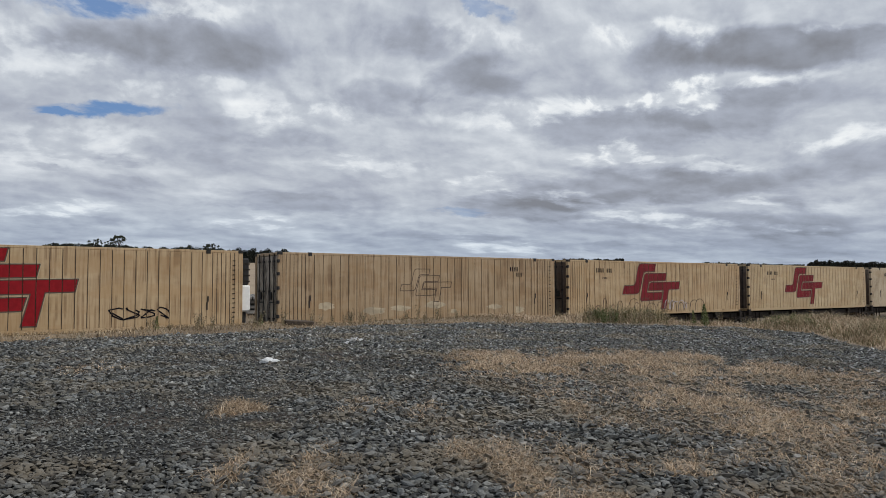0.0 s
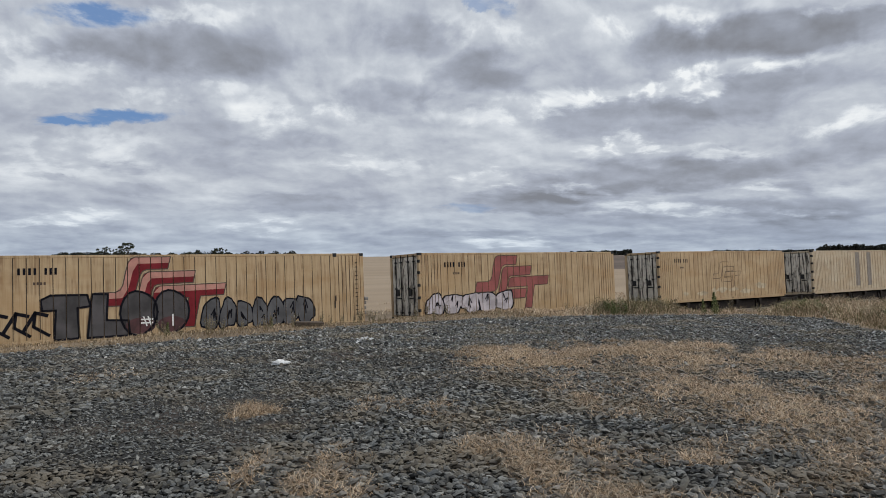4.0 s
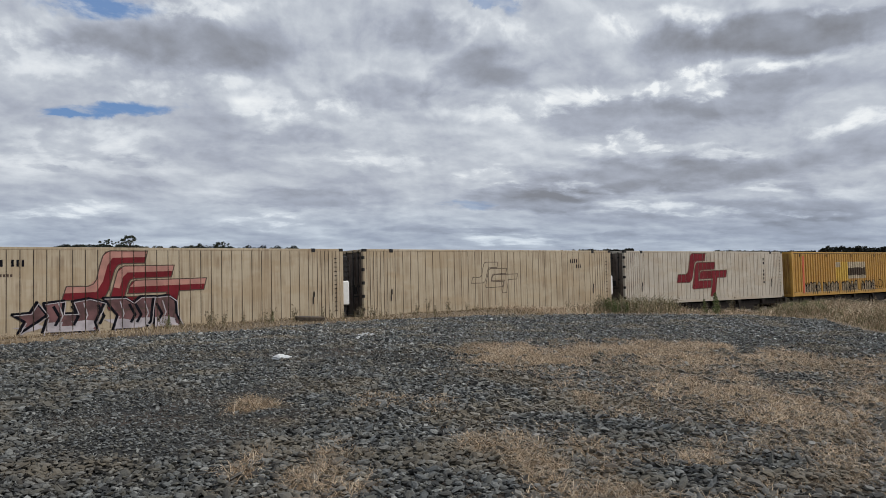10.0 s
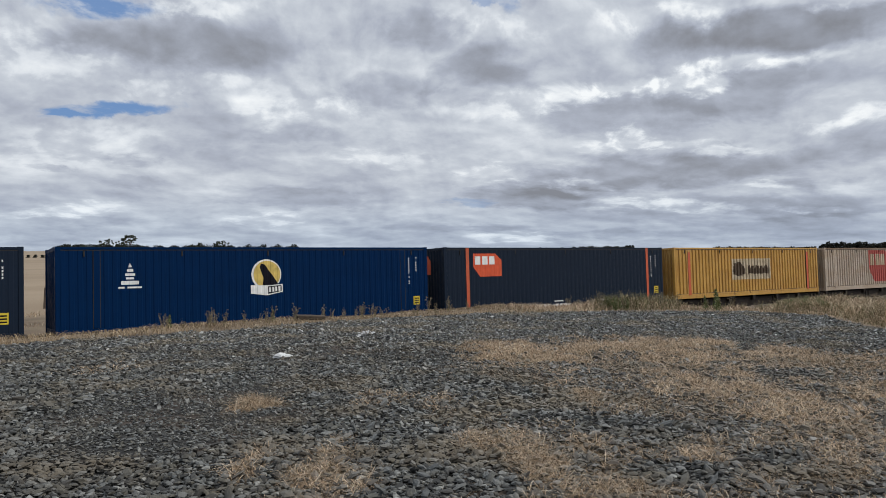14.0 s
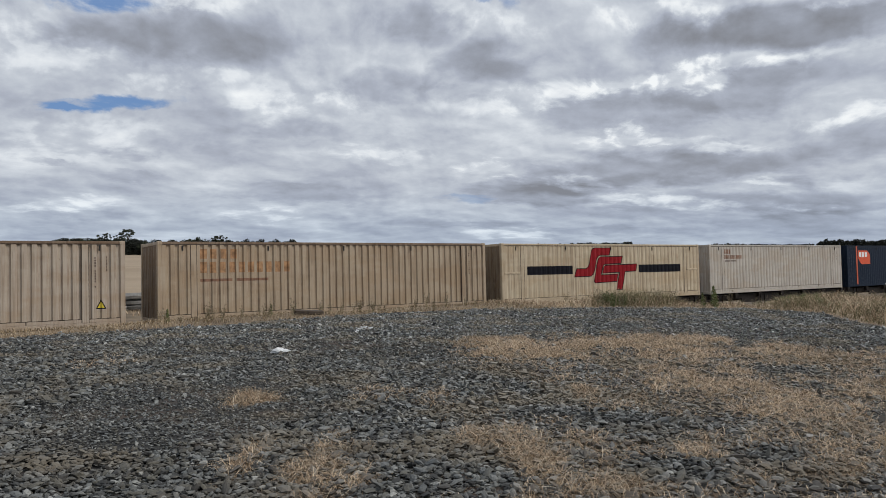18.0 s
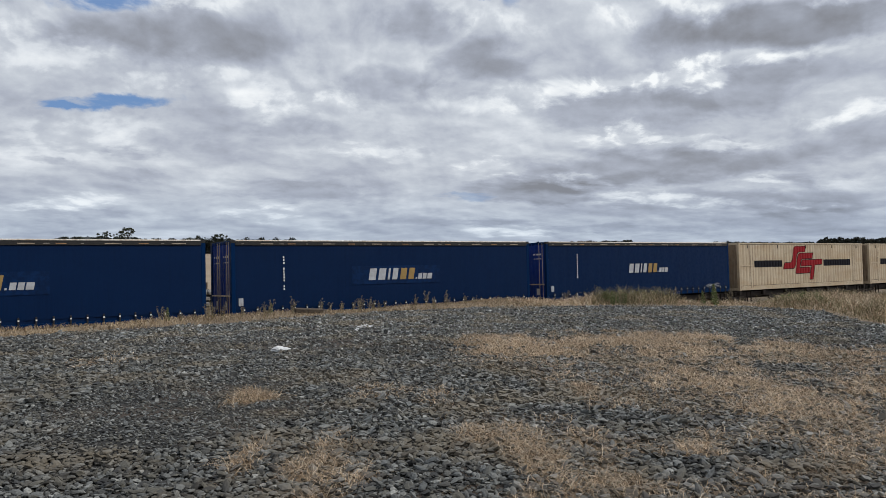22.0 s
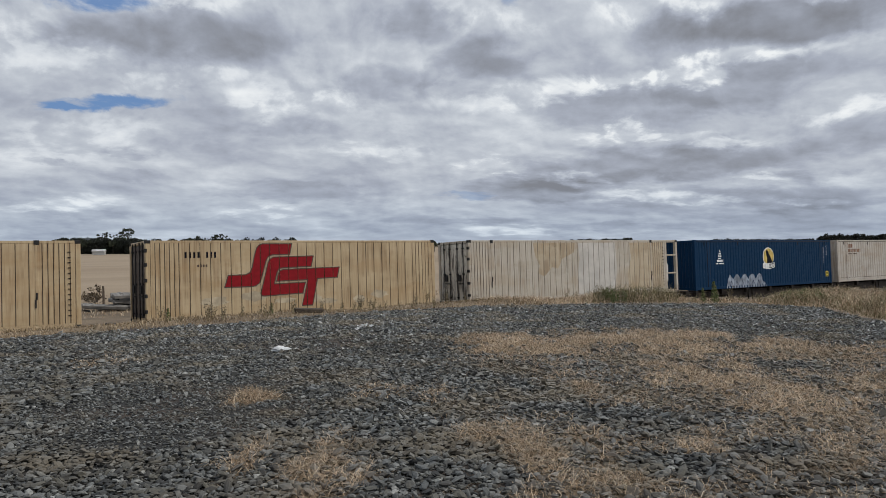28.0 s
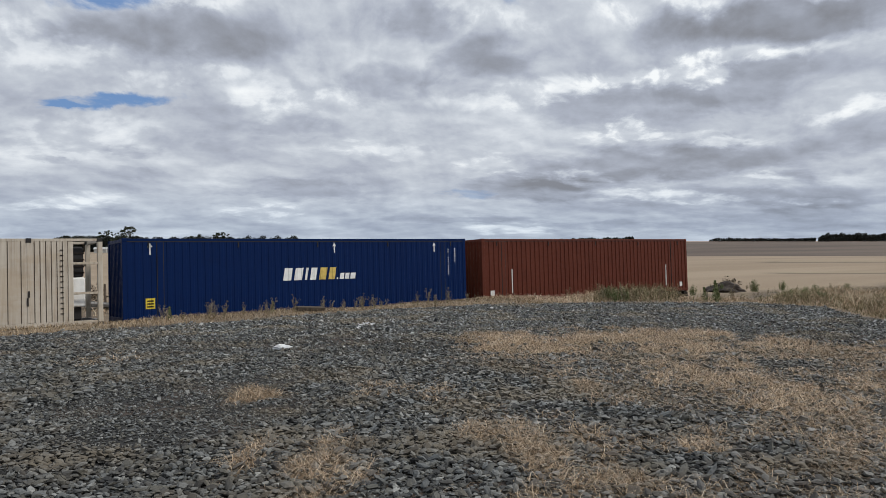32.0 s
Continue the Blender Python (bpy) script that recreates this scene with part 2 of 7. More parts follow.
# ------------------------------------------------------------------ materials
def paint(name, base, fade=0.25, dirt=0.35, rust=0.5, rough=0.5, light=None, gloss=0.5):
    """Weathered paint on steel: sun-faded clouds, vertical dirt runs, rust specks."""
    m, nt, b = material(name, rough)
    # pieces of one wall share one run of stains: each knows how far along it sits
    place = nt.nodes.new("ShaderNodeAttribute")
    place.attribute_type, place.attribute_name = "OBJECT", "along"
    shift = nt.nodes.new("ShaderNodeCombineXYZ")
    nt.links.new(place.outputs["Fac"], shift.inputs[0])
    add = nt.nodes.new("ShaderNodeVectorMath")
    nt.links.new(nt.nodes.new("ShaderNodeTexCoord").outputs["Object"], add.inputs[0])
    nt.links.new(shift.outputs[0], add.inputs[1])
    co = add.outputs[0]
    info = nt.nodes.new("ShaderNodeObjectInfo").outputs["Random"]
    pale = light or tuple(min(1, c * 1.12 + 0.06) for c in base)
    dark = tuple(c * f for c, f in zip(base, (0.55, 0.42, 0.31)))
    dark2 = tuple(c * f for c, f in zip(base, (0.85, 0.78, 0.70)))
    c = mixc(nt, smooth(nt, noise_tex(nt, co, 0.9, 4), 0.35, 0.7, 0, fade * 2), base, pale)
    c = mixc(nt, smooth(nt, noise_tex(nt, mapped(nt, co, (1.0, 1.0, 2.2), (3.0, 1.0, 2.0)), 0.75, 6, 0.62), 0.52, 0.64, 0, fade * 1.2), c, tuple(x * 0.86 for x in dark2) if light is None else pale)
    run = noise_tex(nt, mapped(nt, co, (7.0, 7.0, 0.45)), 1.6, 5, 0.6)
    c = mixc(nt, smooth(nt, run, 0.42, 0.75, 0, dirt), c, dark)
    c = mixc(nt, mth(nt, "MULTIPLY", info, 0.12), c, dark)
    # brown runs in patches, and rusty clouds
    patchy = smooth(nt, noise_tex(nt, mapped(nt, co, (0.5, 0.5, 0.9), (7.0, 0.0, 3.0)), 1.0, 3, 0.6), 0.40, 0.58)
    drip = smooth(nt, noise_tex(nt, mapped(nt, co, (11.0, 11.0, 0.22), (0.0, 2.0, 5.0)), 1.0, 4, 0.6), 0.46, 0.62)
    c = mixc(nt, mth(nt, "MULTIPLY", mth(nt, "MULTIPLY", patchy, drip), min(0.85, dirt * 1.15)), c, tuple(x * f for x, f in zip(base, (0.42, 0.33, 0.26))))
    c = mixc(nt, smooth(nt, noise_tex(nt, mapped(nt, co, (0.35, 0.35, 1.1), (1.0, 4.0, 9.0)), 1.3, 5, 0.6), 0.47, 0.62, 0, rust * 0.55), c, tuple(x * f for x, f in zip(base, (0.80, 0.66, 0.50))))
    spots = noise_tex(nt, mapped(nt, co, (3, 3, 1.4)), 4.5, 6, 0.65)
    c = mixc(nt, smooth(nt, spots, 0.66, 0.74, 0, rust), c, (0.13, 0.055, 0.025))
    nt.links.new(c, b.inputs["Base Color"])
    nt.links.new(smooth(nt, noise_tex(nt, co, 6, 3), 0.3, 0.7, rough - 0.1, rough + 0.15), b.inputs["Roughness"])
    b.inputs["Specular IOR Level"].default_value = gloss
    bump(nt, noise_tex(nt, co, 3.0, 3), 0.25, 0.01, b)
    return m


def stained(name, base, cover=0.5, stain=(0.030, 0.019, 0.013)):
    """Old door paint under ragged rust-brown runs."""
    m, nt, b = material(name, 0.6)
    co = nt.nodes.new("ShaderNodeTexCoord").outputs["Object"]
    rnd = nt.nodes.new("ShaderNodeObjectInfo").outputs["Random"]
    far = nt.nodes.new("ShaderNodeVectorMath")
    far.operation = "ADD"
    nt.links.new(co, far.inputs[0])
    nt.links.new(mth(nt, "MULTIPLY", rnd, 40.0), far.inputs[1])
    co = far.outputs[0]
    c = mixc(nt, smooth(nt, noise_tex(nt, co, 1.3, 4), 0.35, 0.7, 0, 0.6), base, tuple(x * 0.7 for x in base))
    run = noise_tex(nt, mapped(nt, co, (5.0, 5.0, 0.7)), 1.4, 6, 0.65)
    c = mixc(nt, smooth(nt, run, 0.56 - 0.22 * cover, 0.66 - 0.16 * cover, 0, 0.9), c, stain)
    c = mixc(nt, smooth(nt, noise_tex(nt, co, 7.0, 5, 0.65), 0.55, 0.68, 0, 0.7), c, tuple(x * 2.6 for x in stain))
    nt.links.new(c, b.inputs["Base Color"])
    return m


def plain(name, base, rough=0.6, metal=0.0, var=0.25, scale=6.0, gloss=0.5):
    m, nt, b = material(name, rough, metal)
    b.inputs["Specular IOR Level"].default_value = gloss
    co = nt.nodes.new("ShaderNodeTexCoord").outputs["Object"]
    c = mixc(nt, smooth(nt, noise_tex(nt, co, scale, 5), 0.3, 0.7, 0, 1), tuple(x * (1 - var) for x in base), tuple(min(1, x * (1 + var)) for x in base))
    nt.links.new(c, b.inputs["Base Color"])
    return m


CREAM = {
    "warm": paint("paint_warm_cream", (0.43, 0.315, 0.18), 0.24, 0.62, 0.7),
    "tan": paint("paint_tan", (0.35, 0.255, 0.15), 0.27, 0.7, 0.75),
    "pale": paint("paint_pale_cream", (0.455, 0.378, 0.266), 0.22, 0.5, 0.6),
    "cream": paint("paint_cream", (0.45, 0.345, 0.205), 0.22, 0.5, 0.6),
    "stone": paint("paint_stone_white", (0.43, 0.40, 0.355), 0.22, 0.4, 0.6),
    "white": paint("paint_off_white", (0.462, 0.418, 0.348), 0.25, 0.4, 0.6),
    "beige": paint("paint_beige", (0.375, 0.298, 0.21), 0.2, 0.45, 0.6),
    "grey": paint("paint_grey_beige", (0.40, 0.335, 0.265), 0.2, 0.45, 0.6),
}
YELLOW = paint("paint_yellow", (0.46, 0.258, 0.046), 0.12, 0.45, 0.5)
NAVY = paint("paint_navy", (0.0072, 0.0150, 0.0310), 0.06, 0.1, 0.08, 0.5, (0.010, 0.019, 0.037), 0.14)
BLUE = paint("paint_blue", (0.0004, 0.0165, 0.066), 0.1, 0.15, 0.08, 0.5, (0.001, 0.021, 0.078), 0.05)
TEAL_BLUE = paint("paint_teal_blue", (0.001, 0.025, 0.070), 0.1, 0.15, 0.08, 0.5, (0.002, 0.032, 0.082), 0.12)
ROYAL = paint("paint_royal_blue", (0.0006, 0.012, 0.066), 0.08, 0.12, 0.06, 0.5, (0.001, 0.016, 0.078), 0.10)
RUSTRED = paint("paint_oxide_red", (0.098, 0.021, 0.010), 0.1, 0.3, 0.3, 0.6, (0.115, 0.031, 0.016), 0.2)
CURTAIN = paint("curtain_blue_vinyl", (0.0006, 0.0120, 0.050), 0.15, 0.1, 0.0, 0.5, (0.0012, 0.0155, 0.060), 0.09)
# end walls: darker base colours and heavier brown runs than the sides
DARKENDS = {m.name: paint(m.name.replace("paint", "stained_end"), c, 0.1, 0.95, 0.9) for m, c in
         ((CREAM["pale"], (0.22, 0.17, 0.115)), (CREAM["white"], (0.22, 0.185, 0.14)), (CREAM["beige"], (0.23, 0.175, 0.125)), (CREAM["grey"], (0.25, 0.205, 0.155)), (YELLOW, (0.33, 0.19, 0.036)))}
DARK = plain("black_steel", (0.013, 0.012, 0.012), 0.8)
JOINT = plain("joint_dark", (0.055, 0.038, 0.026), 0.8)
RUSTRAIL = paint("rusted_rail", (0.17, 0.115, 0.075), 0.3, 0.6, 0.9, 0.7, (0.28, 0.22, 0.16))
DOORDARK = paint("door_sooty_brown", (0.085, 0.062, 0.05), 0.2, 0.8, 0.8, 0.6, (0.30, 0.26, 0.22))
STEEL = paint("wagon_steel", (0.020, 0.016, 0.014), 0.05, 0.4, 0.3, 0.7, (0.035, 0.027, 0.022), 0.2)
ENDBLUE = paint("paint_bright_blue", (0.002, 0.028, 0.20), 0.1, 0.2, 0.05, 0.5, (0.004, 0.04, 0.25), 0.2)
WHEEL = plain("wheel_steel", (0.12, 0.09, 0.07), 0.5, 0.4)
DOORLIGHT = stained("door_stained_white", (0.66, 0.61, 0.52), 0.35)
ROOFPALE = paint("roof_edge_white", (0.80, 0.765, 0.71), 0.25, 0.7, 0.8)
DOORGREY = stained("door_stained_grey", (0.42, 0.37, 0.30), 0.5)
UNITWHITE = plain("unit_white", (0.72, 0.72, 0.70), 0.4, 0, 0.06)
RED = plain("mark_red", (0.225, 0.009, 0.014), 0.6, 0, 0.12, gloss=0.12)
FADED = plain("mark_faded_red", (0.25, 0.065, 0.058), 0.6, 0, 0.22, 2.0)
PINK = plain("mark_pink", (0.42, 0.20, 0.16), 0.6, 0, 0.2, 2.0)
MAROON = plain("mark_maroon", (0.155, 0.014, 0.020), 0.6, 0, 0.2, 2.0, gloss=0.15)
LINE = plain("line_brown", (0.07, 0.042, 0.028), 0.7, 0, 0.2)
INK = plain("mark_black", (0.007, 0.007, 0.011), 0.8, 0, 0.2, gloss=0.12)
WHITE = plain("mark_white", (0.72, 0.72, 0.70), 0.5, 0, 0.08)
ORANGE = plain("mark_orange", (0.58, 0.075, 0.02), 0.5, 0, 0.08)
STRIPE = plain("mark_orange_red", (0.48, 0.085, 0.03), 0.5, 0, 0.12)
BRICKRED = plain("mark_brick_red", (0.36, 0.06, 0.045), 0.55, 0, 0.12)
GOLD = plain("mark_gold", (0.55, 0.40, 0.10), 0.5, 0, 0.15)
BARGREY = plain("mark_pale_grey", (0.36, 0.37, 0.39), 0.6, 0, 0.15)
AMBER = plain("mark_amber", (0.27, 0.17, 0.05), 0.5, 0, 0.1)
YELLOWMARK = plain("mark_yellow", (0.62, 0.47, 0.03), 0.5, 0, 0.1)
BROWN = plain("patch_brown", (0.052, 0.031, 0.015), 0.8, 0, 0.3, 9.0)
CHALK = plain("patch_pale", (0.41, 0.34, 0.235), 0.7, 0, 0.25, 3.0)
RUBBED = plain("patch_bright_yellow", (0.52, 0.33, 0.045), 0.6, 0, 0.15, 3.0)
STROKE = plain("spray_grey_wash", (0.27, 0.21, 0.13), 0.6, 0, 0.25, 3.0)
PATCHWHITE = plain("patch_grey_white", (0.56, 0.54, 0.51), 0.6, 0, 0.08, 4.0)
PATCHGREY = plain("patch_warm_grey", (0.20, 0.175, 0.15), 0.6, 0, 0.12, 4.0)
TEAL = plain("spray_teal", (0.03, 0.22, 0.20), 0.5, 0, 0.35, 3.0)
SPRAYGREY = plain("spray_grey", (0.075, 0.075, 0.08), 0.5, 0, 0.35, 2.0)
SPRAYPALE = plain("spray_pale", (0.42, 0.38, 0.40), 0.5, 0, 0.25, 3.0)
SPRAYNAVY = plain("spray_navy", (0.006, 0.007, 0.022), 0.5, 0, 0.5, 3.0)
SPRAYRED = plain("spray_red", (0.22, 0.022, 0.035), 0.5, 0, 0.4, 2.0)
GHOST = plain("ghost_rust_lettering", (0.33, 0.18, 0.085), 0.7, 0, 0.35, 5.0)
GHOSTBROWN = plain("ghost_brown_lettering", (0.20, 0.10, 0.06), 0.7, 0, 0.3, 5.0)
ORANGERAIL = paint("paint_orange_rail", (0.52, 0.155, 0.045), 0.2, 0.3, 0.5)


# ------------------------------------------------------------------ mesh helpers
def box(bm, x0, x1, y0, y1, z0, z1, bev=0.0):
    vs = [bm.verts.new((x, y, z)) for x in (x0, x1) for y in (y0, y1) for z in (z0, z1)]
    fs = [bm.faces.new([vs[i] for i in q]) for q in ((0, 1, 3, 2), (4, 6, 7, 5), (0, 4, 5, 1), (2, 3, 7, 6), (0, 2, 6, 4), (1, 5, 7, 3))]
    if bev:
        es = list({e for f in fs for e in f.edges})
        bmesh.ops.bevel(bm, geom=es, offset=bev, segments=1, affect="EDGES", profile=0.5)


def rod(bm, a, b, r0, r1=None, n=8):
    a, b = Vector(a), Vector(b)
    q = (b - a).to_track_quat("Z", "Y")
    r1 = r0 if r1 is None else r1
    lo = [bm.verts.new(a + q @ Vector((math.cos(2 * math.pi * i / n) * r0, math.sin(2 * math.pi * i / n) * r0, 0))) for i in range(n)]
    hi = [bm.verts.new(b + q @ Vector((math.cos(2 * math.pi * i / n) * r1, math.sin(2 * math.pi * i / n) * r1, 0))) for i in range(n)]
    for i in range(n):
        bm.faces.new((lo[i], lo[(i + 1) % n], hi[(i + 1) % n], hi[i]))
    bm.faces.new(lo[::-1])
    bm.faces.new(hi)


def to_mesh(name, bm, mat, flat=True):
    bmesh.ops.recalc_face_normals(bm, faces=bm.faces)
    me = bpy.data.meshes.new(name)
    bm.to_mesh(me)
    bm.free()
    me.materials.append(mat)
    return me


def part(name, bm, mat, parent, label="", loc=(0, 0, 0)):
    return put(name, to_mesh(name, bm, mat), parent, label, loc)


def put(name, me, parent, label="", loc=(0, 0, 0)):
    ob = new(name, me)
    ob.parent, ob.location = parent, loc
    if label:
        ob["label"] = label
    return ob


CACHE = {}


def cached(key, mat, make):
    """One shared mesh for alike pieces of one paint."""
    k = (key, mat.name)
    if k not in CACHE:
        bm = bmesh.new()
        make(bm)
        CACHE[k] = to_mesh(key.split("|")[0], bm, mat)
    return CACHE[k]


def arrays_mesh(name, verts, faces, mat, smooth_shade=False):
    """A mesh from numpy arrays: verts (n, 3), faces (m, 3)."""
    me = bpy.data.meshes.new(name)
    me.vertices.add(len(verts))
    me.vertices.foreach_set("co", np.ascontiguousarray(verts, dtype=np.float32).ravel())
    me.loops.add(faces.size)
    me.loops.foreach_set("vertex_index", np.ascontiguousarray(faces, dtype=np.int32).ravel())
    me.polygons.add(len(faces))
    me.polygons.foreach_set("loop_start", np.arange(0, faces.size, faces.shape[1], dtype=np.int32))
    if not smooth_shade:
        me.polygons.foreach_set("use_smooth", np.zeros(len(faces), dtype=bool))
    me.update(calc_edges=True)
    me.materials.append(mat)
    return me


# ------------------------------------------------------------------ ground
PAD = [(-400, 15.7), (12, 15.8), (15.6, 13.8), (18.2, 12.3), (18.4, 10.3), (17.1, 8.9), (16.2, 7.7), (13.5, 3.0), (12.5, -60), (-400, -60)]
# tufts of dry grass on the gravel: x, y, half width, half depth, cover
STRAW = [(7.88, 9.17, 0.80, 1.39, 1.00), (8.09, 10.15, 0.58, 0.68, 0.80), (10.25, 8.69, 1.50, 1.15, 0.85), (7.81, 5.78, 0.75, 1.16, 1.00),
         (7.33, 4.51, 0.70, 0.85, 0.95), (10.86, 6.20, 1.20, 1.45, 0.70), (2.45, 5.02, 0.34, 0.66, 1.00), (2.86, 7.86, 0.25, 0.35, 1.00),
         (4.72, 6.71, 0.40, 0.60, 0.60), (3.88, 4.64, 0.36, 1.06, 0.90), (4.44, 4.34, 0.18, 0.72, 0.95), (5.27, 3.92, 0.30, 0.38, 1.00),
         (3.78, 3.59, 0.42, 0.25, 0.90), (6.47, 3.41, 0.58, 1.00, 0.75), (2.05, 5.55, 0.10, 0.40, 0.80), (4.34, 7.38, 0.32, 0.46, 0.60),
         (6.17, 6.13, 0.20, 0.55, 0.90), (9.2, 7.2, 0.9, 1.0, 0.7), (8.9, 4.2, 0.8, 0.9, 0.75), (2.13, 11.34, 0.47, 0.60, 0.35)]


# clear gravel between the tufts: x, y, half width, half depth
BARE = [(5.42, 6.50, 0.72, 1.40), (5.28, 4.75, 0.50, 0.70), (3.28, 4.32, 0.32, 0.58), (4.50, 3.58, 0.45, 0.36), (5.50, 3.45, 0.36, 0.30), (9.3, 5.6, 0.5, 0.35)]


def sstep(x, a, b):
    t = np.clip((x - a) / (b - a), 0, 1)
    return t * t * (3 - 2 * t)


def wobble(x, y, f, s=0.0):
    """Cheap smooth noise, about -1 to 1."""
    return (np.sin(x * f + 1.3 * np.sin(y * f * 0.7 + s) + s) + np.sin(y * f * 1.27 + 1.7 * np.sin(x * f * 0.61 - s) + 2 * s)
            + 0.5 * np.sin((x + y) * f * 2.3 + 3 * s) + 0.5 * np.sin((x - y) * f * 2.9 - s)) / 3.0


def pad_distance(x, y):
    """Signed distance to the gravel's edge: below zero on the gravel."""
    x, y = np.asarray(x, float), np.asarray(y, float)
    d, inside = np.full(x.shape, 1e9), np.zeros(x.shape, bool)
    for (ax, ay), (bx, by) in zip(PAD, PAD[1:] + PAD[:1]):
        ex, ey = bx - ax, by - ay
        t = np.clip(((x - ax) * ex + (y - ay) * ey) / (ex * ex + ey * ey), 0, 1)
        d = np.minimum(d, np.hypot(x - ax - t * ex, y - ay - t * ey))
        cross = ((ay > y) != (by > y))
        with np.errstate(divide="ignore", invalid="ignore"):
            inside ^= cross & (x < (bx - ax) * (y - ay) / (by - ay if by != ay else 1e-9) + ax)
    return np.where(inside, -d, d)


def height(x, y):
    x, y = np.asarray(x, float), np.asarray(y, float)
    d = pad_distance(x, y)
    z = 0.025 * wobble(x, y, 0.9, 1.0) + 0.012 * wobble(x, y, 2.7, 2.0)
    out = sstep(d, 0.0, 0.8)
    z = z * (1 - out) + out * (0.05 * wobble(x, y, 0.7, 4.0) - 0.02)
    z -= 2.45 * sstep(y, 17.2, 25.2)
    z -= 0.75 * sstep(d, 0.3, 7.0) * sstep(x, 13.0, 19.0) * (1 - sstep(y, 17.2, 25.2))
    z -= 0.07 * (1 - sstep(x, 2.0, 9.0)) * sstep(y, 11.5, 15.5)              # the yard falls away to the west
    z += 0.22 * sstep(np.abs(y - RAIL_Y), 2.6, 1.7)                     # ballast shoulder
    f, r = x * FWD.x + y * FWD.y, x * RGT.x + y * RGT.y
    z += sstep(f, 230, 900) * 3.2 * sstep(r / np.maximum(f, 1), 0.1, 0.3) + 0.5 * wobble(x, y, 0.012, 0.5) * sstep(f, 90, 260)
    return z


def straw_cover(x, y):
    x, y = np.asarray(x, float), np.asarray(y, float)
    c = np.zeros(x.shape)
    n = wobble(x, y, 3.1, 0.7) * 0.55 + wobble(x, y, 9.0, 1.9) * 0.45
    for sx, sy, a, b, k in STRAW:
        dx, dy = x - sx, y - sy
        r, f = (dx * RGT.x + dy * RGT.y) / a, (dx * FWD.x + dy * FWD.y) / b
        c = np.maximum(c, k * (1 - sstep(np.sqrt(r * r + f * f) + n, 0.55, 1.35)))
    r = x * RGT.x + y * RGT.y
    f = x * FWD.x + y * FWD.y
    side = r / np.maximum(f, 1.0)
    c = np.maximum(c, 0.46 * sstep(side + 0.06 * n, -0.02, 0.12) * sstep(f + 0.8 * n, 12.9, 11.4) * np.clip(0.72 + n * 0.9, 0, 1))
    c = c * np.clip(0.86 + 0.65 * wobble(x, y, 6.5, 0.9) + 0.4 * wobble(x, y, 17.0, 2.3), 0.15, 1.15)
    for sx, sy, a, b in BARE:
        dx, dy = x - sx, y - sy
        c = c * sstep(np.hypot((dx * RGT.x + dy * RGT.y) / a, (dx * FWD.x + dy * FWD.y) / b) + 0.5 * n, 0.65, 1.2)
    return np.clip(c, 0, 1)


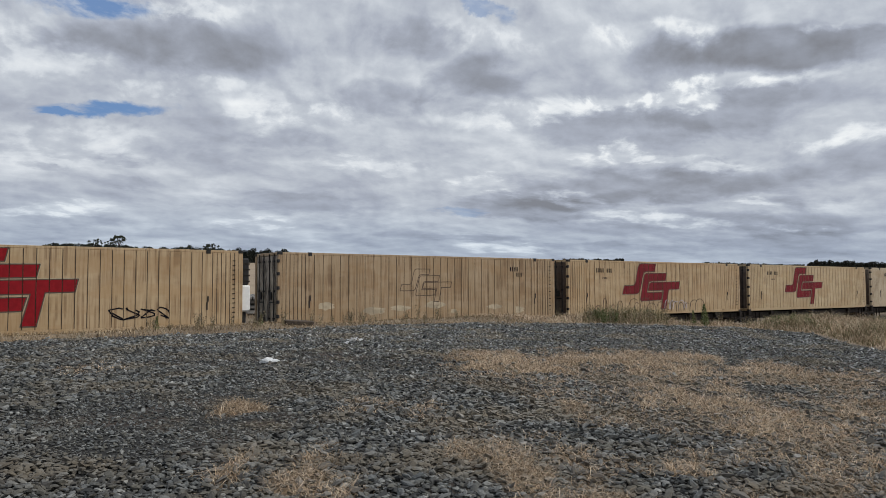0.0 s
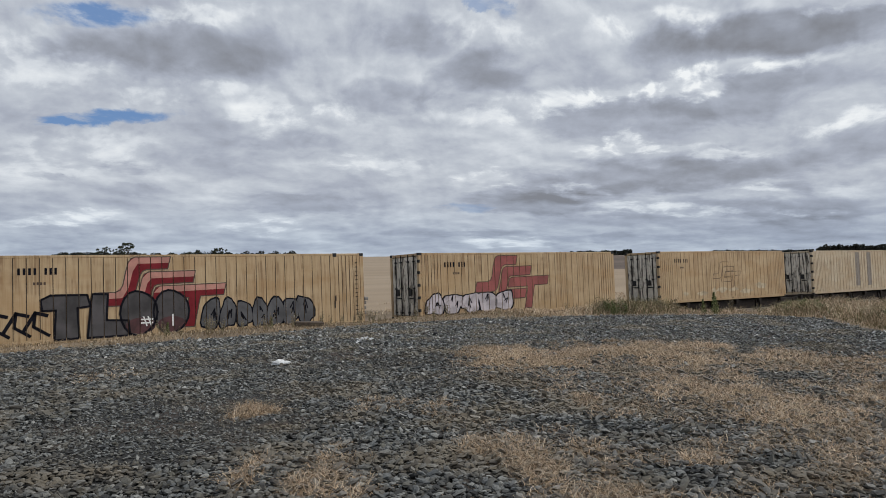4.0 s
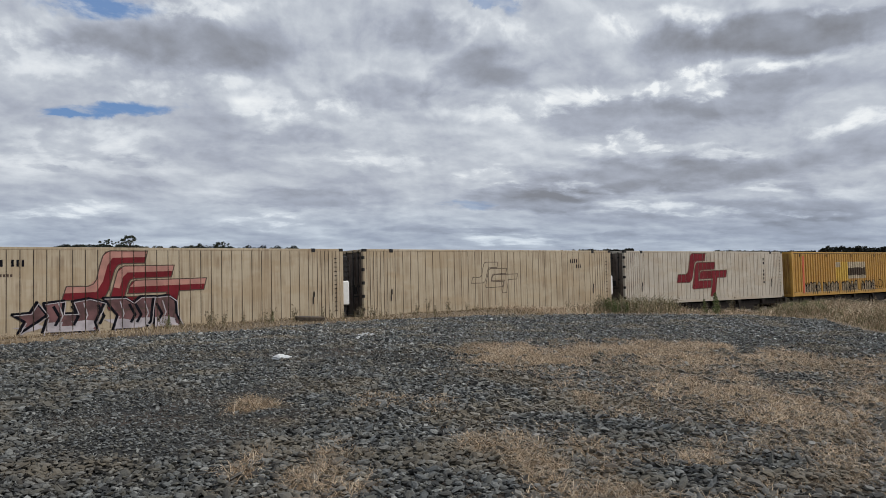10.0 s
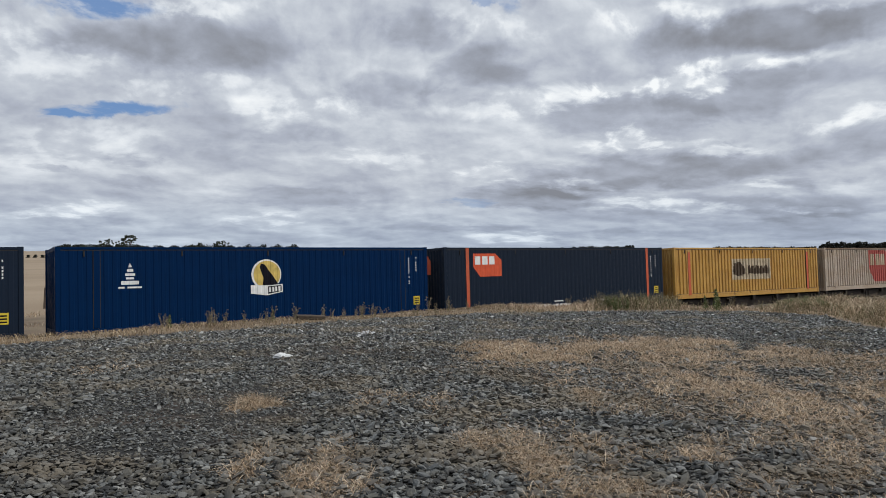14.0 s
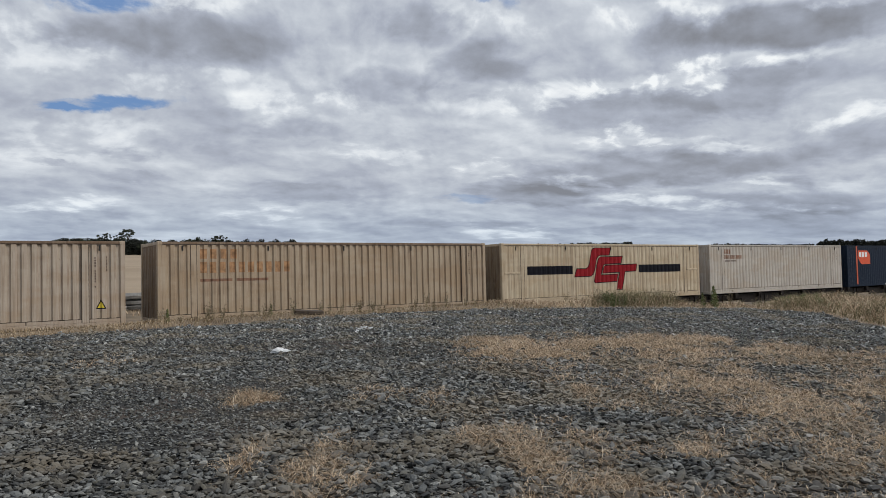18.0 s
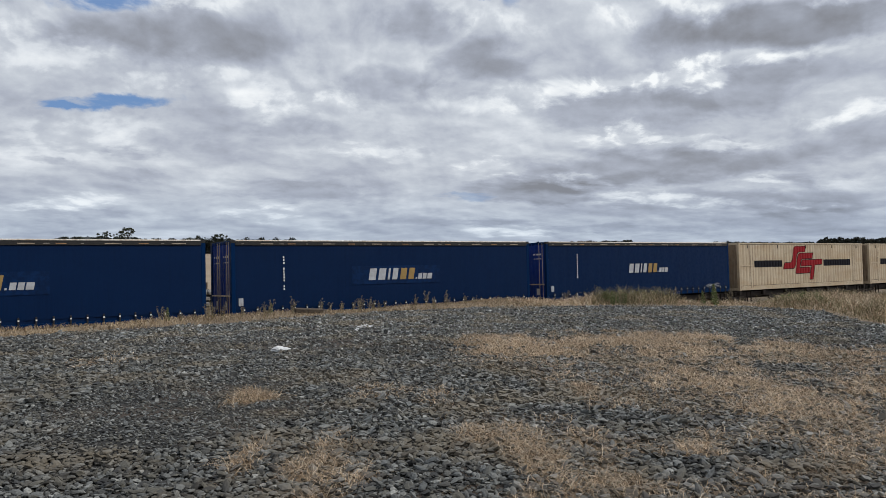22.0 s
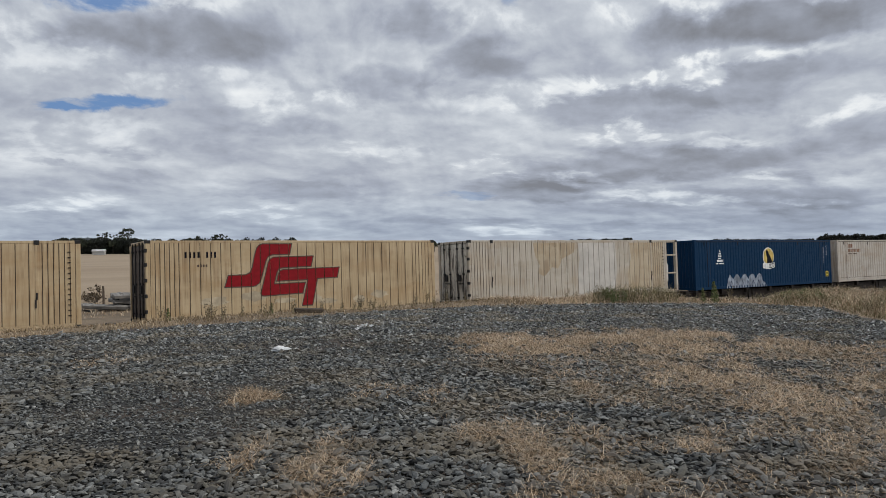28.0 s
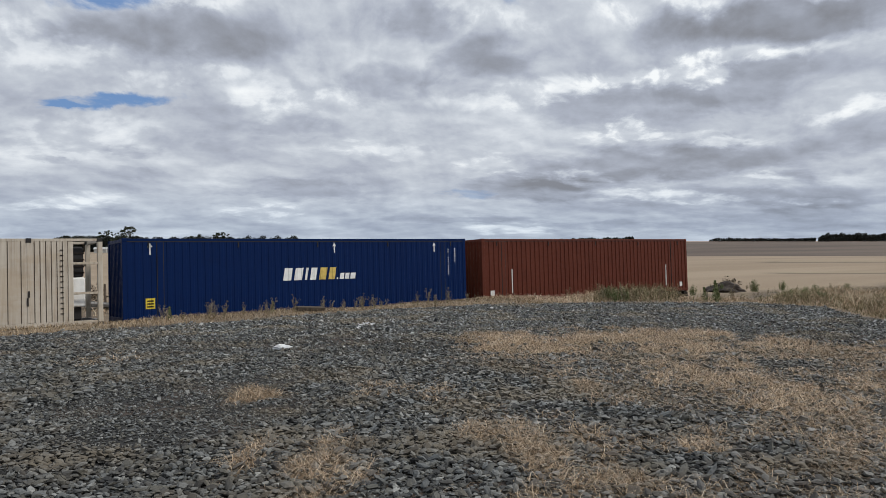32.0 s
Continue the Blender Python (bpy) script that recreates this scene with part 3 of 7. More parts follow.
def ground_materials():
    m, nt, b = material("ground_soil_and_gravel", 0.95)
    geo = nt.nodes.new("ShaderNodeNewGeometry").outputs["Position"]
    at = nt.nodes.new("ShaderNodeAttribute")
    at.attribute_name = "cover"
    sepc = nt.nodes.new("ShaderNodeSeparateColor")
    nt.links.new(at.outputs["Color"], sepc.inputs[0])
    straw, verge, field = sepc.outputs[0], sepc.outputs[1], sepc.outputs[2]
    fine, mid, big = noise_tex(nt, geo, 38, 4, 0.7), noise_tex(nt, geo, 6, 5), noise_tex(nt, geo, 0.5, 4)
    # near black: the shade in the gaps between stones is put into this colour
    shaded_grit = mixc(nt, smooth(nt, fine, 0.3, 0.7), (0.004, 0.004, 0.004), (0.026, 0.025, 0.023))
    shaded_grit = mixc(nt, smooth(nt, noise_tex(nt, geo, 1.1, 5, 0.6), 0.44, 0.62, 0, 0.8), shaded_grit, (0.060, 0.042, 0.030))
    hay = mixc(nt, smooth(nt, mid, 0.3, 0.7), (0.13, 0.085, 0.050), (0.34, 0.235, 0.135))
    c = mixc(nt, mth(nt, "MULTIPLY", straw, 0.85), shaded_grit, hay)
    c = mixc(nt, verge, c, mixc(nt, smooth(nt, big, 0.35, 0.65), (0.12, 0.085, 0.052), (0.21, 0.155, 0.095)))
    # stubble, with drill rows and paler swathes; ploughed land further off
    f, r = dot(nt, geo, FWD), dot(nt, geo, RGT)
    wave = nt.nodes.new("ShaderNodeTexNoise")
    wave.inputs["Scale"].default_value = 1.0
    nt.links.new(mapped(nt, geo, (0.012, 0.09, 0.1)), wave.inputs["Vector"])
    stub = mixc(nt, smooth(nt, wave.outputs["Fac"], 0.35, 0.65), (0.236, 0.178, 0.118), (0.292, 0.228, 0.157))
    stub = mixc(nt, smooth(nt, mid, 0.3, 0.8, 0, 0.35), stub, (0.24, 0.165, 0.09))
    edge = mth(nt, "ADD", f, mth(nt, "MULTIPLY", mth(nt, "SUBTRACT", noise_tex(nt, geo, 0.01, 2), 0.5), 60))
    plough = mth(nt, "MULTIPLY", smooth(nt, edge, 218, 230), smooth(nt, mth(nt, "DIVIDE", r, f), 0.16, 0.2))
    band = noise_tex(nt, mapped(nt, geo, (0.004, 0.02, 0.1)), 1.0, 3)
    stub = mixc(nt, plough, stub, mixc(nt, smooth(nt, band, 0.4, 0.6), (0.074, 0.051, 0.036), (0.112, 0.082, 0.059)))
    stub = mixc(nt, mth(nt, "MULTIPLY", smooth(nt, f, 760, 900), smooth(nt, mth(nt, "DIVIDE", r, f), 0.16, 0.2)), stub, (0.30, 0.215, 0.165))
    # rank strips along the furrows near the line
    strip = noise_tex(nt, mapped(nt, geo, (0.012, 0.05, 0.1)), 1.0, 4, 0.6)
    for at_f, wide in ((97.0, 2.2), (147.0, 5.0)):
        bandd = mth(nt, "ABSOLUTE", mth(nt, "SUBTRACT", mth(nt, "ADD", f, mth(nt, "MULTIPLY", mth(nt, "SUBTRACT", strip, 0.5), at_f * 0.18)), at_f))
        stub = mixc(nt, mth(nt, "MULTIPLY", smooth(nt, bandd, wide, wide * 0.4, 0, 0.8), smooth(nt, mth(nt, "ADD", mth(nt, "DIVIDE", r, f), mth(nt, "MULTIPLY", strip, 0.2)), 0.50, 0.56)), stub, (0.10, 0.082, 0.052))
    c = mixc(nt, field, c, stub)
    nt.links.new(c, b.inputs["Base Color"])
    bump(nt, mth(nt, "ADD", fine, mid), 0.6, 0.02, b)
    return m


def build_ground():
    def axis(lo, hi, step, far):
        a = np.arange(lo, hi + step / 2, step)
        k, out_hi, out_lo, g = hi, [], [], step
        while k < far:
            g *= 1.13
            k += g
            out_hi.append(k)
        k, g = lo, step
        while k > -far:
            g *= 1.13
            k -= g
            out_lo.append(k)
        return np.array(out_lo[::-1] + list(a) + out_hi)

    xs, ys = axis(-8, 26, 0.16, 4600), axis(0, 34, 0.16, 4600)
    X, Y = np.meshgrid(xs, ys, indexing="ij")
    Z = height(X, Y)
    V = np.stack([X, Y, Z], -1).reshape(-1, 3)
    i = np.arange(len(xs) - 1)[:, None] * len(ys) + np.arange(len(ys) - 1)[None, :]
    Fq = np.stack([i, i + len(ys), i + len(ys) + 1, i + 1], -1).reshape(-1, 4)
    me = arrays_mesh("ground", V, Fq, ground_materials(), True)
    x, y = V[:, 0], V[:, 1]
    d = pad_distance(x, y)
    col = np.zeros((len(V), 4), np.float32)
    col[:, 0] = straw_cover(x, y)
    col[:, 1] = sstep(d + 0.5 * wobble(x, y, 2.0, 3.0), -0.2, 0.6) * (1 - 0.75 * sstep(y, 23.5, 26.0) * (1 - sstep(y, 32.0, 35.0)) - 0.25 * sstep(y, 32.0, 35.0))
    col[:, 2] = sstep(y + 2.0 * wobble(x, y, 0.2, 1.0) + 18.0 * sstep(x, 24.0, 40.0), 52.0, 56.0)
    col[:, 3] = 1
    me.color_attributes.new("cover", "FLOAT_COLOR", "POINT").data.foreach_set("color", col.ravel())
    return tagged(new("ground", me), "dark gravel yard with dry grass, running out to stubble fields", "ground", kind="structure")


build_ground()


def stone_material(name, lo, hi):
    m, nt, b = material(name, 0.9)
    r = nt.nodes.new("ShaderNodeNewGeometry")
    co = r.outputs["Position"]
    mid = tuple((a + h) / 2 for a, h in zip(lo, hi))
    c = ramp(nt, r.outputs["Random Per Island"], [(0.0, lo), (0.25, tuple(x * 0.55 for x in mid)), (0.48, (mid[0] * 0.92, mid[1] * 0.86, mid[2] * 0.74)), (0.68, (mid[0] * 0.95, mid[1], mid[2] * 1.06)), (0.96, hi), (1.0, tuple(min(1, x * 1.6) for x in hi))])
    c = mixc(nt, smooth(nt, noise_tex(nt, co, 60, 4), 0.3, 0.75, 0, 0.5), c, tuple(x * 0.6 for x in lo))
    c = mixc(nt, smooth(nt, noise_tex(nt, co, 0.9, 4), 0.46, 0.66, 0, 0.55), c, (0.155, 0.125, 0.088))
    # lighter, then slightly bluer, the further ahead the stones lie; dust among the grass
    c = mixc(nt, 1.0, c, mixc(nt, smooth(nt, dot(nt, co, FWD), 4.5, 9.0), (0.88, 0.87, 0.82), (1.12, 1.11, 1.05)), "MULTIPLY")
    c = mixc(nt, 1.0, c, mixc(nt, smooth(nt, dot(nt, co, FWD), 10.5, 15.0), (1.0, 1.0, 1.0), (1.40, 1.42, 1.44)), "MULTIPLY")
    at = nt.nodes.new("ShaderNodeAttribute")
    at.attribute_name = "dust"
    c = mixc(nt, mth(nt, "MULTIPLY", at.outputs["Fac"], 0.5), c, (0.20, 0.155, 0.11))
    nt.links.new(c, b.inputs["Base Color"])
    return m


def scatter(n, lo, hi, half, rng):
    """n places spread evenly over the wedge before the camera, lo to hi metres ahead."""
    f = np.sqrt(rng.uniform(lo * lo, hi * hi, n))
    r = rng.uniform(-half, half, n) * f
    return f * FWD.x + r * RGT.x, f * FWD.y + r * RGT.y, f


def build_gravel():
    rng = np.random.default_rng(4)
    t = (1 + 5 ** 0.5) / 2
    ico = np.array([(-1, t, 0), (1, t, 0), (-1, -t, 0), (1, -t, 0), (0, -1, t), (0, 1, t), (0, -1, -t), (0, 1, -t), (t, 0, -1), (t, 0, 1), (-t, 0, -1), (-t, 0, 1)]) / 1.9
    tri = np.array([(0, 11, 5), (0, 5, 1), (0, 1, 7), (0, 7, 10), (0, 10, 11), (1, 5, 9), (5, 11, 4), (11, 10, 2), (10, 7, 6), (7, 1, 8),
                    (3, 9, 4), (3, 4, 2), (3, 2, 6), (3, 6, 8), (3, 8, 9), (4, 9, 5), (2, 4, 11), (6, 2, 10), (8, 6, 7), (9, 8, 1)])
    block = np.array([(a, b, c) for a in (-1, 1) for b in (-1, 1) for c in (-1, 1)], float) * 0.68
    blockf = np.array([(0, 1, 3), (0, 3, 2), (4, 6, 7), (4, 7, 5), (0, 4, 5), (0, 5, 1), (2, 3, 7), (2, 7, 6), (0, 2, 6), (0, 6, 4), (1, 5, 7), (1, 7, 3)])
    Vs, Fs, base = [], [], 0
    for n, lo, hi, size, shape, tris in ((22000, 4.2, 7.0, 0.0215, ico, tri), (48000, 6.8, 11.0, 0.0210, block, blockf), (100000, 10.6, 22.5, 0.0195, block, blockf)):
        x, y, f = scatter(n, lo, hi, 0.66, rng)
        keep = (pad_distance(x, y) < 0.25 * wobble(x, y, 3.0, 0.2)) & (rng.uniform(0, 1, n) > 0.55 * straw_cover(x, y))
        r = x * RGT.x + y * RGT.y
        # finer worn patches where vehicles turn
        worn = sstep(0.7 * wobble(x, y, 0.8, 5.0) + 0.35 * wobble(x, y, 3.3, 2.0) + (1 - sstep(np.hypot((r + 2.6) / 1.6, (f - 7.4) / 1.9), 0.4, 1.3)) * 1.3, 0.3, 1.1)
        x, y, worn = x[keep], y[keep], worn[keep]
        n, k = len(x), len(shape)
        s = np.minimum(size * rng.lognormal(0.0, 0.30, n) * (1 - 0.45 * worn), 0.045)
        V = shape[None] * rng.uniform(0.55, 1.25, (n, k, 1)) * np.stack([rng.uniform(0.85, 1.85, n), rng.uniform(0.7, 1.15, n), rng.uniform(0.34, 0.62, n)], -1)[:, None]
        a, tilt = rng.uniform(0, 6.283, n), rng.normal(0, 0.34, n)
        ca, sa, ct, st = (q[:, None] for q in (np.cos(a), np.sin(a), np.cos(tilt), np.sin(tilt)))
        vx, vy, vz = V[..., 0], V[..., 1], V[..., 2]
        vx, vz = vx * ct - vz * st, vx * st + vz * ct
        vx, vy = vx * ca - vy * sa, vx * sa + vy * ca
        V = np.stack([vx, vy, vz], -1) * s[:, None, None]
        V[..., 0] += x[:, None]
        V[..., 1] += y[:, None]
        V[..., 2] += (height(x, y) + s * rng.uniform(0.1, 1.25, n))[:, None]
        Vs.append(V.reshape(-1, 3))
        Fs.append((tris[None] + base + k * np.arange(n)[:, None, None]).reshape(-1, 3))
        base += n * k
    V, Fc = np.concatenate(Vs), np.concatenate(Fs)
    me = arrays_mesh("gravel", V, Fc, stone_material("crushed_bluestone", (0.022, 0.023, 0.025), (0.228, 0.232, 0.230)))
    me.attributes.new("dust", "FLOAT", "POINT").data.foreach_set("value", straw_cover(V[:, 0], V[:, 1]).astype(np.float32))
    tagged(new("gravel", me), "angular dark grey crushed rock spread over the yard", "gravel", kind="stuff")


build_gravel()


def blades(x, y, z, h, w, lean, rng):
    """Bent three-sided blades of grass as two triangles each."""
    n = len(x)
    a, b = rng.uniform(0, 6.283, n), rng.uniform(0, 6.283, n)
    dx, dy = np.cos(a) * w, np.sin(a) * w
    l = lean * rng.uniform(0.45, 1.0, n)
    bx, by = np.cos(b) * l * h, np.sin(b) * l * h
    P = np.stack([np.stack([x - dx, y - dy, z - 0.01], -1), np.stack([x + dx, y + dy, z - 0.01], -1),
                  np.stack([x + bx * 0.35 + dx * 0.7, y + by * 0.35 + dy * 0.7, z + h * 0.6 * (1 - 0.3 * l)], -1),
                  np.stack([x + bx * 0.35 - dx * 0.7, y + by * 0.35 - dy * 0.7, z + h * 0.6 * (1 - 0.3 * l)], -1),
                  np.stack([x + bx, y + by, z + h * (1 - 0.5 * l)], -1)], 1)
    T = np.array([(0, 1, 2), (0, 2, 3), (3, 2, 4)])
    return P.reshape(-1, 3), (T[None] + 5 * np.arange(n)[:, None, None]).reshape(-1, 3)


def grass_material(name, stops):
    m, nt, b = material(name, 0.85)
    r = nt.nodes.new("ShaderNodeNewGeometry")
    c = ramp(nt, r.outputs["Random Per Island"], stops)
    c = mixc(nt, smooth(nt, noise_tex(nt, r.outputs["Position"], 0.9, 3), 0.4, 0.7, 0, 0.4), c, tuple(x * 0.65 for x in stops[0][1]))
    nt.links.new(c, b.inputs["Base Color"])
    return m


HAY = grass_material("dry_straw", [(0.0, (0.17, 0.118, 0.070)), (0.35, (0.375, 0.268, 0.168)), (0.75, (0.54, 0.41, 0.275)), (1.0, (0.77, 0.66, 0.50))])
BANKGRASS = grass_material("bank_grass", [(0.0, (0.10, 0.07, 0.04)), (0.35, (0.24, 0.17, 0.10)), (0.75, (0.37, 0.275, 0.165)), (1.0, (0.56, 0.46, 0.32))])
WEEDY = grass_material("green_weeds", [(0.0, (0.055, 0.078, 0.024)), (0.5, (0.105, 0.135, 0.042)), (0.85, (0.17, 0.18, 0.07)), (1.0, (0.28, 0.22, 0.10))])
OLIVE = grass_material("olive_grass", [(0.0, (0.085, 0.085, 0.035)), (0.5, (0.17, 0.15, 0.07)), (1.0, (0.33, 0.26, 0.15))])


def build_grass():
    rng = np.random.default_rng(9)
    # tufts among the stones
    x, y, f = scatter(360000, 4.2, 14.5, 0.66, rng)
    c = straw_cover(x, y)
    keep = (rng.uniform(0, 1, len(x)) < c ** 1.15 * 0.95) & (pad_distance(x, y) < 0)
    x, y, f = x[keep], y[keep], f[keep]
    h = rng.uniform(0.05, 0.17, len(x)) * (0.5 + 0.65 * straw_cover(x, y))
    V, Fc = blades(x, y, height(x, y) + rng.uniform(0, 0.02, len(x)), h, 0.0017 + 0.00016 * f, 1.9, rng)
    tagged(new("dry_grass", arrays_mesh("dry_grass", V, Fc, HAY)), "short bleached dry grass growing through the gravel", "grass", kind="stuff")
    # the verge at the gravel's edge
    n = 210000
    x, y = rng.uniform(-6, 34, n), rng.uniform(5.0, 25.0, n)
    f, r = x * FWD.x + y * FWD.y, x * RGT.x + y * RGT.y
    d = pad_distance(x, y)
    right = sstep(x, 12.0, 16.0)
    keep = (d > 0.1 * wobble(x, y, 4, 1)) & (np.abs(r) < 0.66 * f) & (y < 18.6 + 5.5 * right + 0.6 * wobble(x, y, 1.5, 0.3))
    x, y, f, d, right = x[keep], y[keep], f[keep], d[keep], right[keep]
    n = len(x)
    side = (x * RGT.x + y * RGT.y) / f
    tall = right * (0.34 * sstep(side, 0.15, 0.20) * (1 - sstep(side, 0.29, 0.33)) + 0.20 + 0.60 * sstep(side, 0.40, 0.48))
    h = rng.uniform(0.03, 0.16, n) * (1 - 0.5 * sstep(x, 6.0, 9.5) * (1 - right)) * sstep(d, -0.2, 0.9) * (0.7 + 0.5 * wobble(x, y, 1.9, 0.4)) + 0.04 + rng.uniform(0.2, 1.0, n) * tall * sstep(d, 0.0, 1.6) * (0.8 + 0.35 * wobble(x, y, 2.6, 1.4))
    for name, mat, on, label in (("verge_grass", BANKGRASS, right < 0.5, "rough dry brown grass along the edge of the cutting"),
                                 ("tall_dry_grass", HAY, right >= 0.5, "taller bleached grass round the end of the gravel")):
        V, Fc = blades(x[on], y[on], height(x[on], y[on]), h[on], 0.003 + 0.00016 * f[on], 1.1, rng)
        tagged(new(name, arrays_mesh(name, V, Fc, mat)), label, "grass", kind="stuff")
    # greener growth at the right-hand end
    n = 80000
    x, y = rng.uniform(14.6, 34, n), rng.uniform(8.0, 24.0, n)
    f, r, d = x * FWD.x + y * FWD.y, x * RGT.x + y * RGT.y, pad_distance(x, y)
    g = wobble(x, y, 0.9, 2.2)
    side = r / f
    lush = 0.85 * sstep(side, 0.18, 0.22) * (1 - sstep(side, 0.28, 0.32)) + 0.8 * sstep(side, 0.41, 0.47) * (0.6 + g) + 0.14
    keep = (d > 0.25) & (np.abs(r) < 0.66 * f) & (rng.uniform(0, 1, n) < lush) & (side > 0.165)
    x, y, f, d, lush = x[keep], y[keep], f[keep], d[keep], lush[keep]
    V, Fc = blades(x, y, height(x, y), rng.uniform(0.25, 0.78, len(x)) * sstep(d, 0.0, 1.5) * (0.35 + 0.65 * np.minimum(1, lush * 1.4)), 0.004 + 0.00018 * f, 0.8, rng)
    tagged(new("olive_grass", arrays_mesh("olive_grass", V, Fc, OLIVE)), "knee-high olive and brown grass beside the track", "grass", kind="stuff")
    # sparse growth by the rails and behind them
    x, y = rng.uniform(-10, 60, 16000), np.concatenate([rng.uniform(24.0, 26.0, 8000), rng.uniform(46.0, 56.0, 8000)])
    keep = wobble(x, y, 0.6, 1.1) > -0.1
    x, y = x[keep], y[keep]
    V, Fc = blades(x, y, height(x, y), rng.uniform(0.1, 0.35, len(x)), np.full(len(x), 0.02), 0.8, rng)
    tagged(new("trackside_grass", arrays_mesh("trackside_grass", V, Fc, HAY)), "thin dead grass on the bank behind the track", "grass", kind="stuff")


build_grass()


# ------------------------------------------------------------------ track
def build_track():
    for side in (-1, 1):
        bm = bmesh.new()
        c = math.cos(radians(CANT))
        y = RAIL_Y + side * 0.755 * c
        z = RAIL_Z - side * 0.755 * math.sin(radians(CANT))
        for x0, x1 in ((-300, -20), (-20, 90), (90, 800)):
            box(bm, x0, x1, y - 0.035, y + 0.035, z - 0.05, z)
            box(bm, x0, x1, y - 0.010, y + 0.010, z - 0.12, z - 0.05)
            box(bm, x0, x1, y - 0.07, y + 0.07, z - 0.16, z - 0.12)
        tagged(new("rail", to_mesh("rail", bm, WHEEL)), "worn steel running rail on concrete sleepers", "rail", "rails of the track", "structure")
    bm = bmesh.new()
    for i in range(260):
        box(bm, -30 + i * 0.65 - 0.12, -30 + i * 0.65 + 0.12, -1.25, 1.25, -0.16, 0.0)
    bmesh.ops.rotate(bm, verts=bm.verts, cent=(0, 0, 0), matrix=Matrix.Rotation(radians(-CANT), 3, "X"))
    bmesh.ops.translate(bm, verts=bm.verts, vec=(0, RAIL_Y, RAIL_Z - 0.155))
    tagged(new("track_sleepers", to_mesh("track_sleepers", bm, plain("concrete", (0.30, 0.29, 0.27), 0.9))), "grey concrete sleepers set in ballast", "sleepers", kind="stuff")


build_track()

# ------------------------------------------------------------------ containers
H, HW = 2.93, 1.22
TRAIN = []


def corrugation(kind, L):
    """Break points (x, depth) of the near side's sheet between the end posts."""
    pitch, deep = {"deep": (0.297, 0.052), "soft": (0.31, 0.022), "fine": (0.27, 0.015), "faint": (0.27, 0.007), "red": (0.28, 0.03)}[kind]
    x0, x1 = 0.16, L - 0.16
    n = round((x1 - x0) / pitch)
    p = (x1 - x0) / n
    pts = []
    for i in range(n):
        a = x0 + i * p
        e = 0.2 if kind == "soft" else 0.08
        pts += [(a, 0.0), (a + p * (0.54 - e * 0.75), 0.0), (a + p * (0.54 + e * 0.25), deep), (a + p * (0.98 - e), deep)]
    return pts + [(x1, 0.0)]


def panel_joints(L, pitch=0.385):
    """Left edges and widths of the flat wall panels, narrow ones towards both ends."""
    xs = [0.16]
    while xs[-1] < 1.15:
        xs.append(xs[-1] + 0.165)
    n = round((L - 2 * xs[-1]) / pitch)
    w = (L - 2 * xs[-1]) / n
    mid = [xs[-1] + w * (i + 1) for i in range(n)]
    return xs + mid + [L - x for x in xs[-2::-1]]


class Skin:
    """The near side's outer surface, on which paint and markings lie."""

    def __init__(self, breaks, depth, cut):
        self.breaks, self.depth, self.cut = breaks, depth, cut


def flat_skin(L, pitch):
    js = panel_joints(L, pitch)
    br = sorted([j - 0.014 for j in js] + [j + 0.014 for j in js])
    return Skin(br, lambda x: 0.0, lambda x: any(abs(x - j) < 0.0135 for j in js))


def wave_skin(kind, L):
    pts = corrugation(kind, L)
    px, pd = [p[0] for p in pts], [p[1] for p in pts]
    return Skin(px, lambda x: float(np.interp(x, px, pd)), lambda x: False)


def smooth_skin(L):
    return Skin([], lambda x: 0.0, lambda x: False)


def islands(name, bm, mat, parent, label):
    """A part for each connected piece."""
    todo, out = set(bm.faces), None
    while todo:
        heap, seen = [todo.pop()], []
        while heap:
            f = heap.pop()
            seen.append(f)
            for e in f.edges:
                for g in e.link_faces:
                    if g in todo:
                        todo.remove(g)
                        heap.append(g)
        one = bmesh.new()
        vs = {}
        for f in seen:
            one.faces.new([vs.get(v) or vs.setdefault(v, one.verts.new(v.co)) for v in f.verts])
        out = part(name, one, mat, parent, label)
    bm.free()
    return out


def decal(name, polys, mat, parent, skin, lift=0.004, label=""):
    """Paint: flat outlines (u along, v up) laid on the skin, following its folds."""
    bm = bmesh.new()
    from mathutils.geometry import tessellate_polygon
    for poly in polys:
        vs = [bm.verts.new((u, 0, v)) for u, v in poly]
        for t in tessellate_polygon([[Vector((u, v, 0)) for u, v in poly]]):
            try:
                bm.faces.new([vs[i] for i in t])
            except ValueError:
                pass
    us = [v.co.x for v in bm.verts]
    for b in skin.breaks:
        if min(us) < b < max(us):
            bmesh.ops.bisect_plane(bm, geom=bm.verts[:] + bm.edges[:] + bm.faces[:], plane_co=(b, 0, 0), plane_no=(1, 0, 0))
    dead = [f for f in bm.faces if skin.cut(f.calc_center_median().x)]
    bmesh.ops.delete(bm, geom=dead, context="FACES")
    for v in bm.verts:
        v.co.y = -HW + skin.depth(v.co.x) - lift
    if name in ("white_patch", "cream_patch", "black_bar", "grey_strip", "pale_patch", "red_dot", "plinth_bar", "small_notice"):
        return islands(name, bm, mat, parent, label)
    return part(name, bm, mat, parent, label)


def oblong(u0, u1, v0, v1):
    return [(u0, v0), (u1, v0), (u1, v1), (u0, v1)]


def smudge(r, u, v, a, b):
    """A ragged oval."""
    return [(u + a * r.uniform(0.65, 1.1) * math.cos(t * math.pi / 8), v + b * r.uniform(0.6, 1.15) * math.sin(t * math.pi / 8)) for t in range(16)]


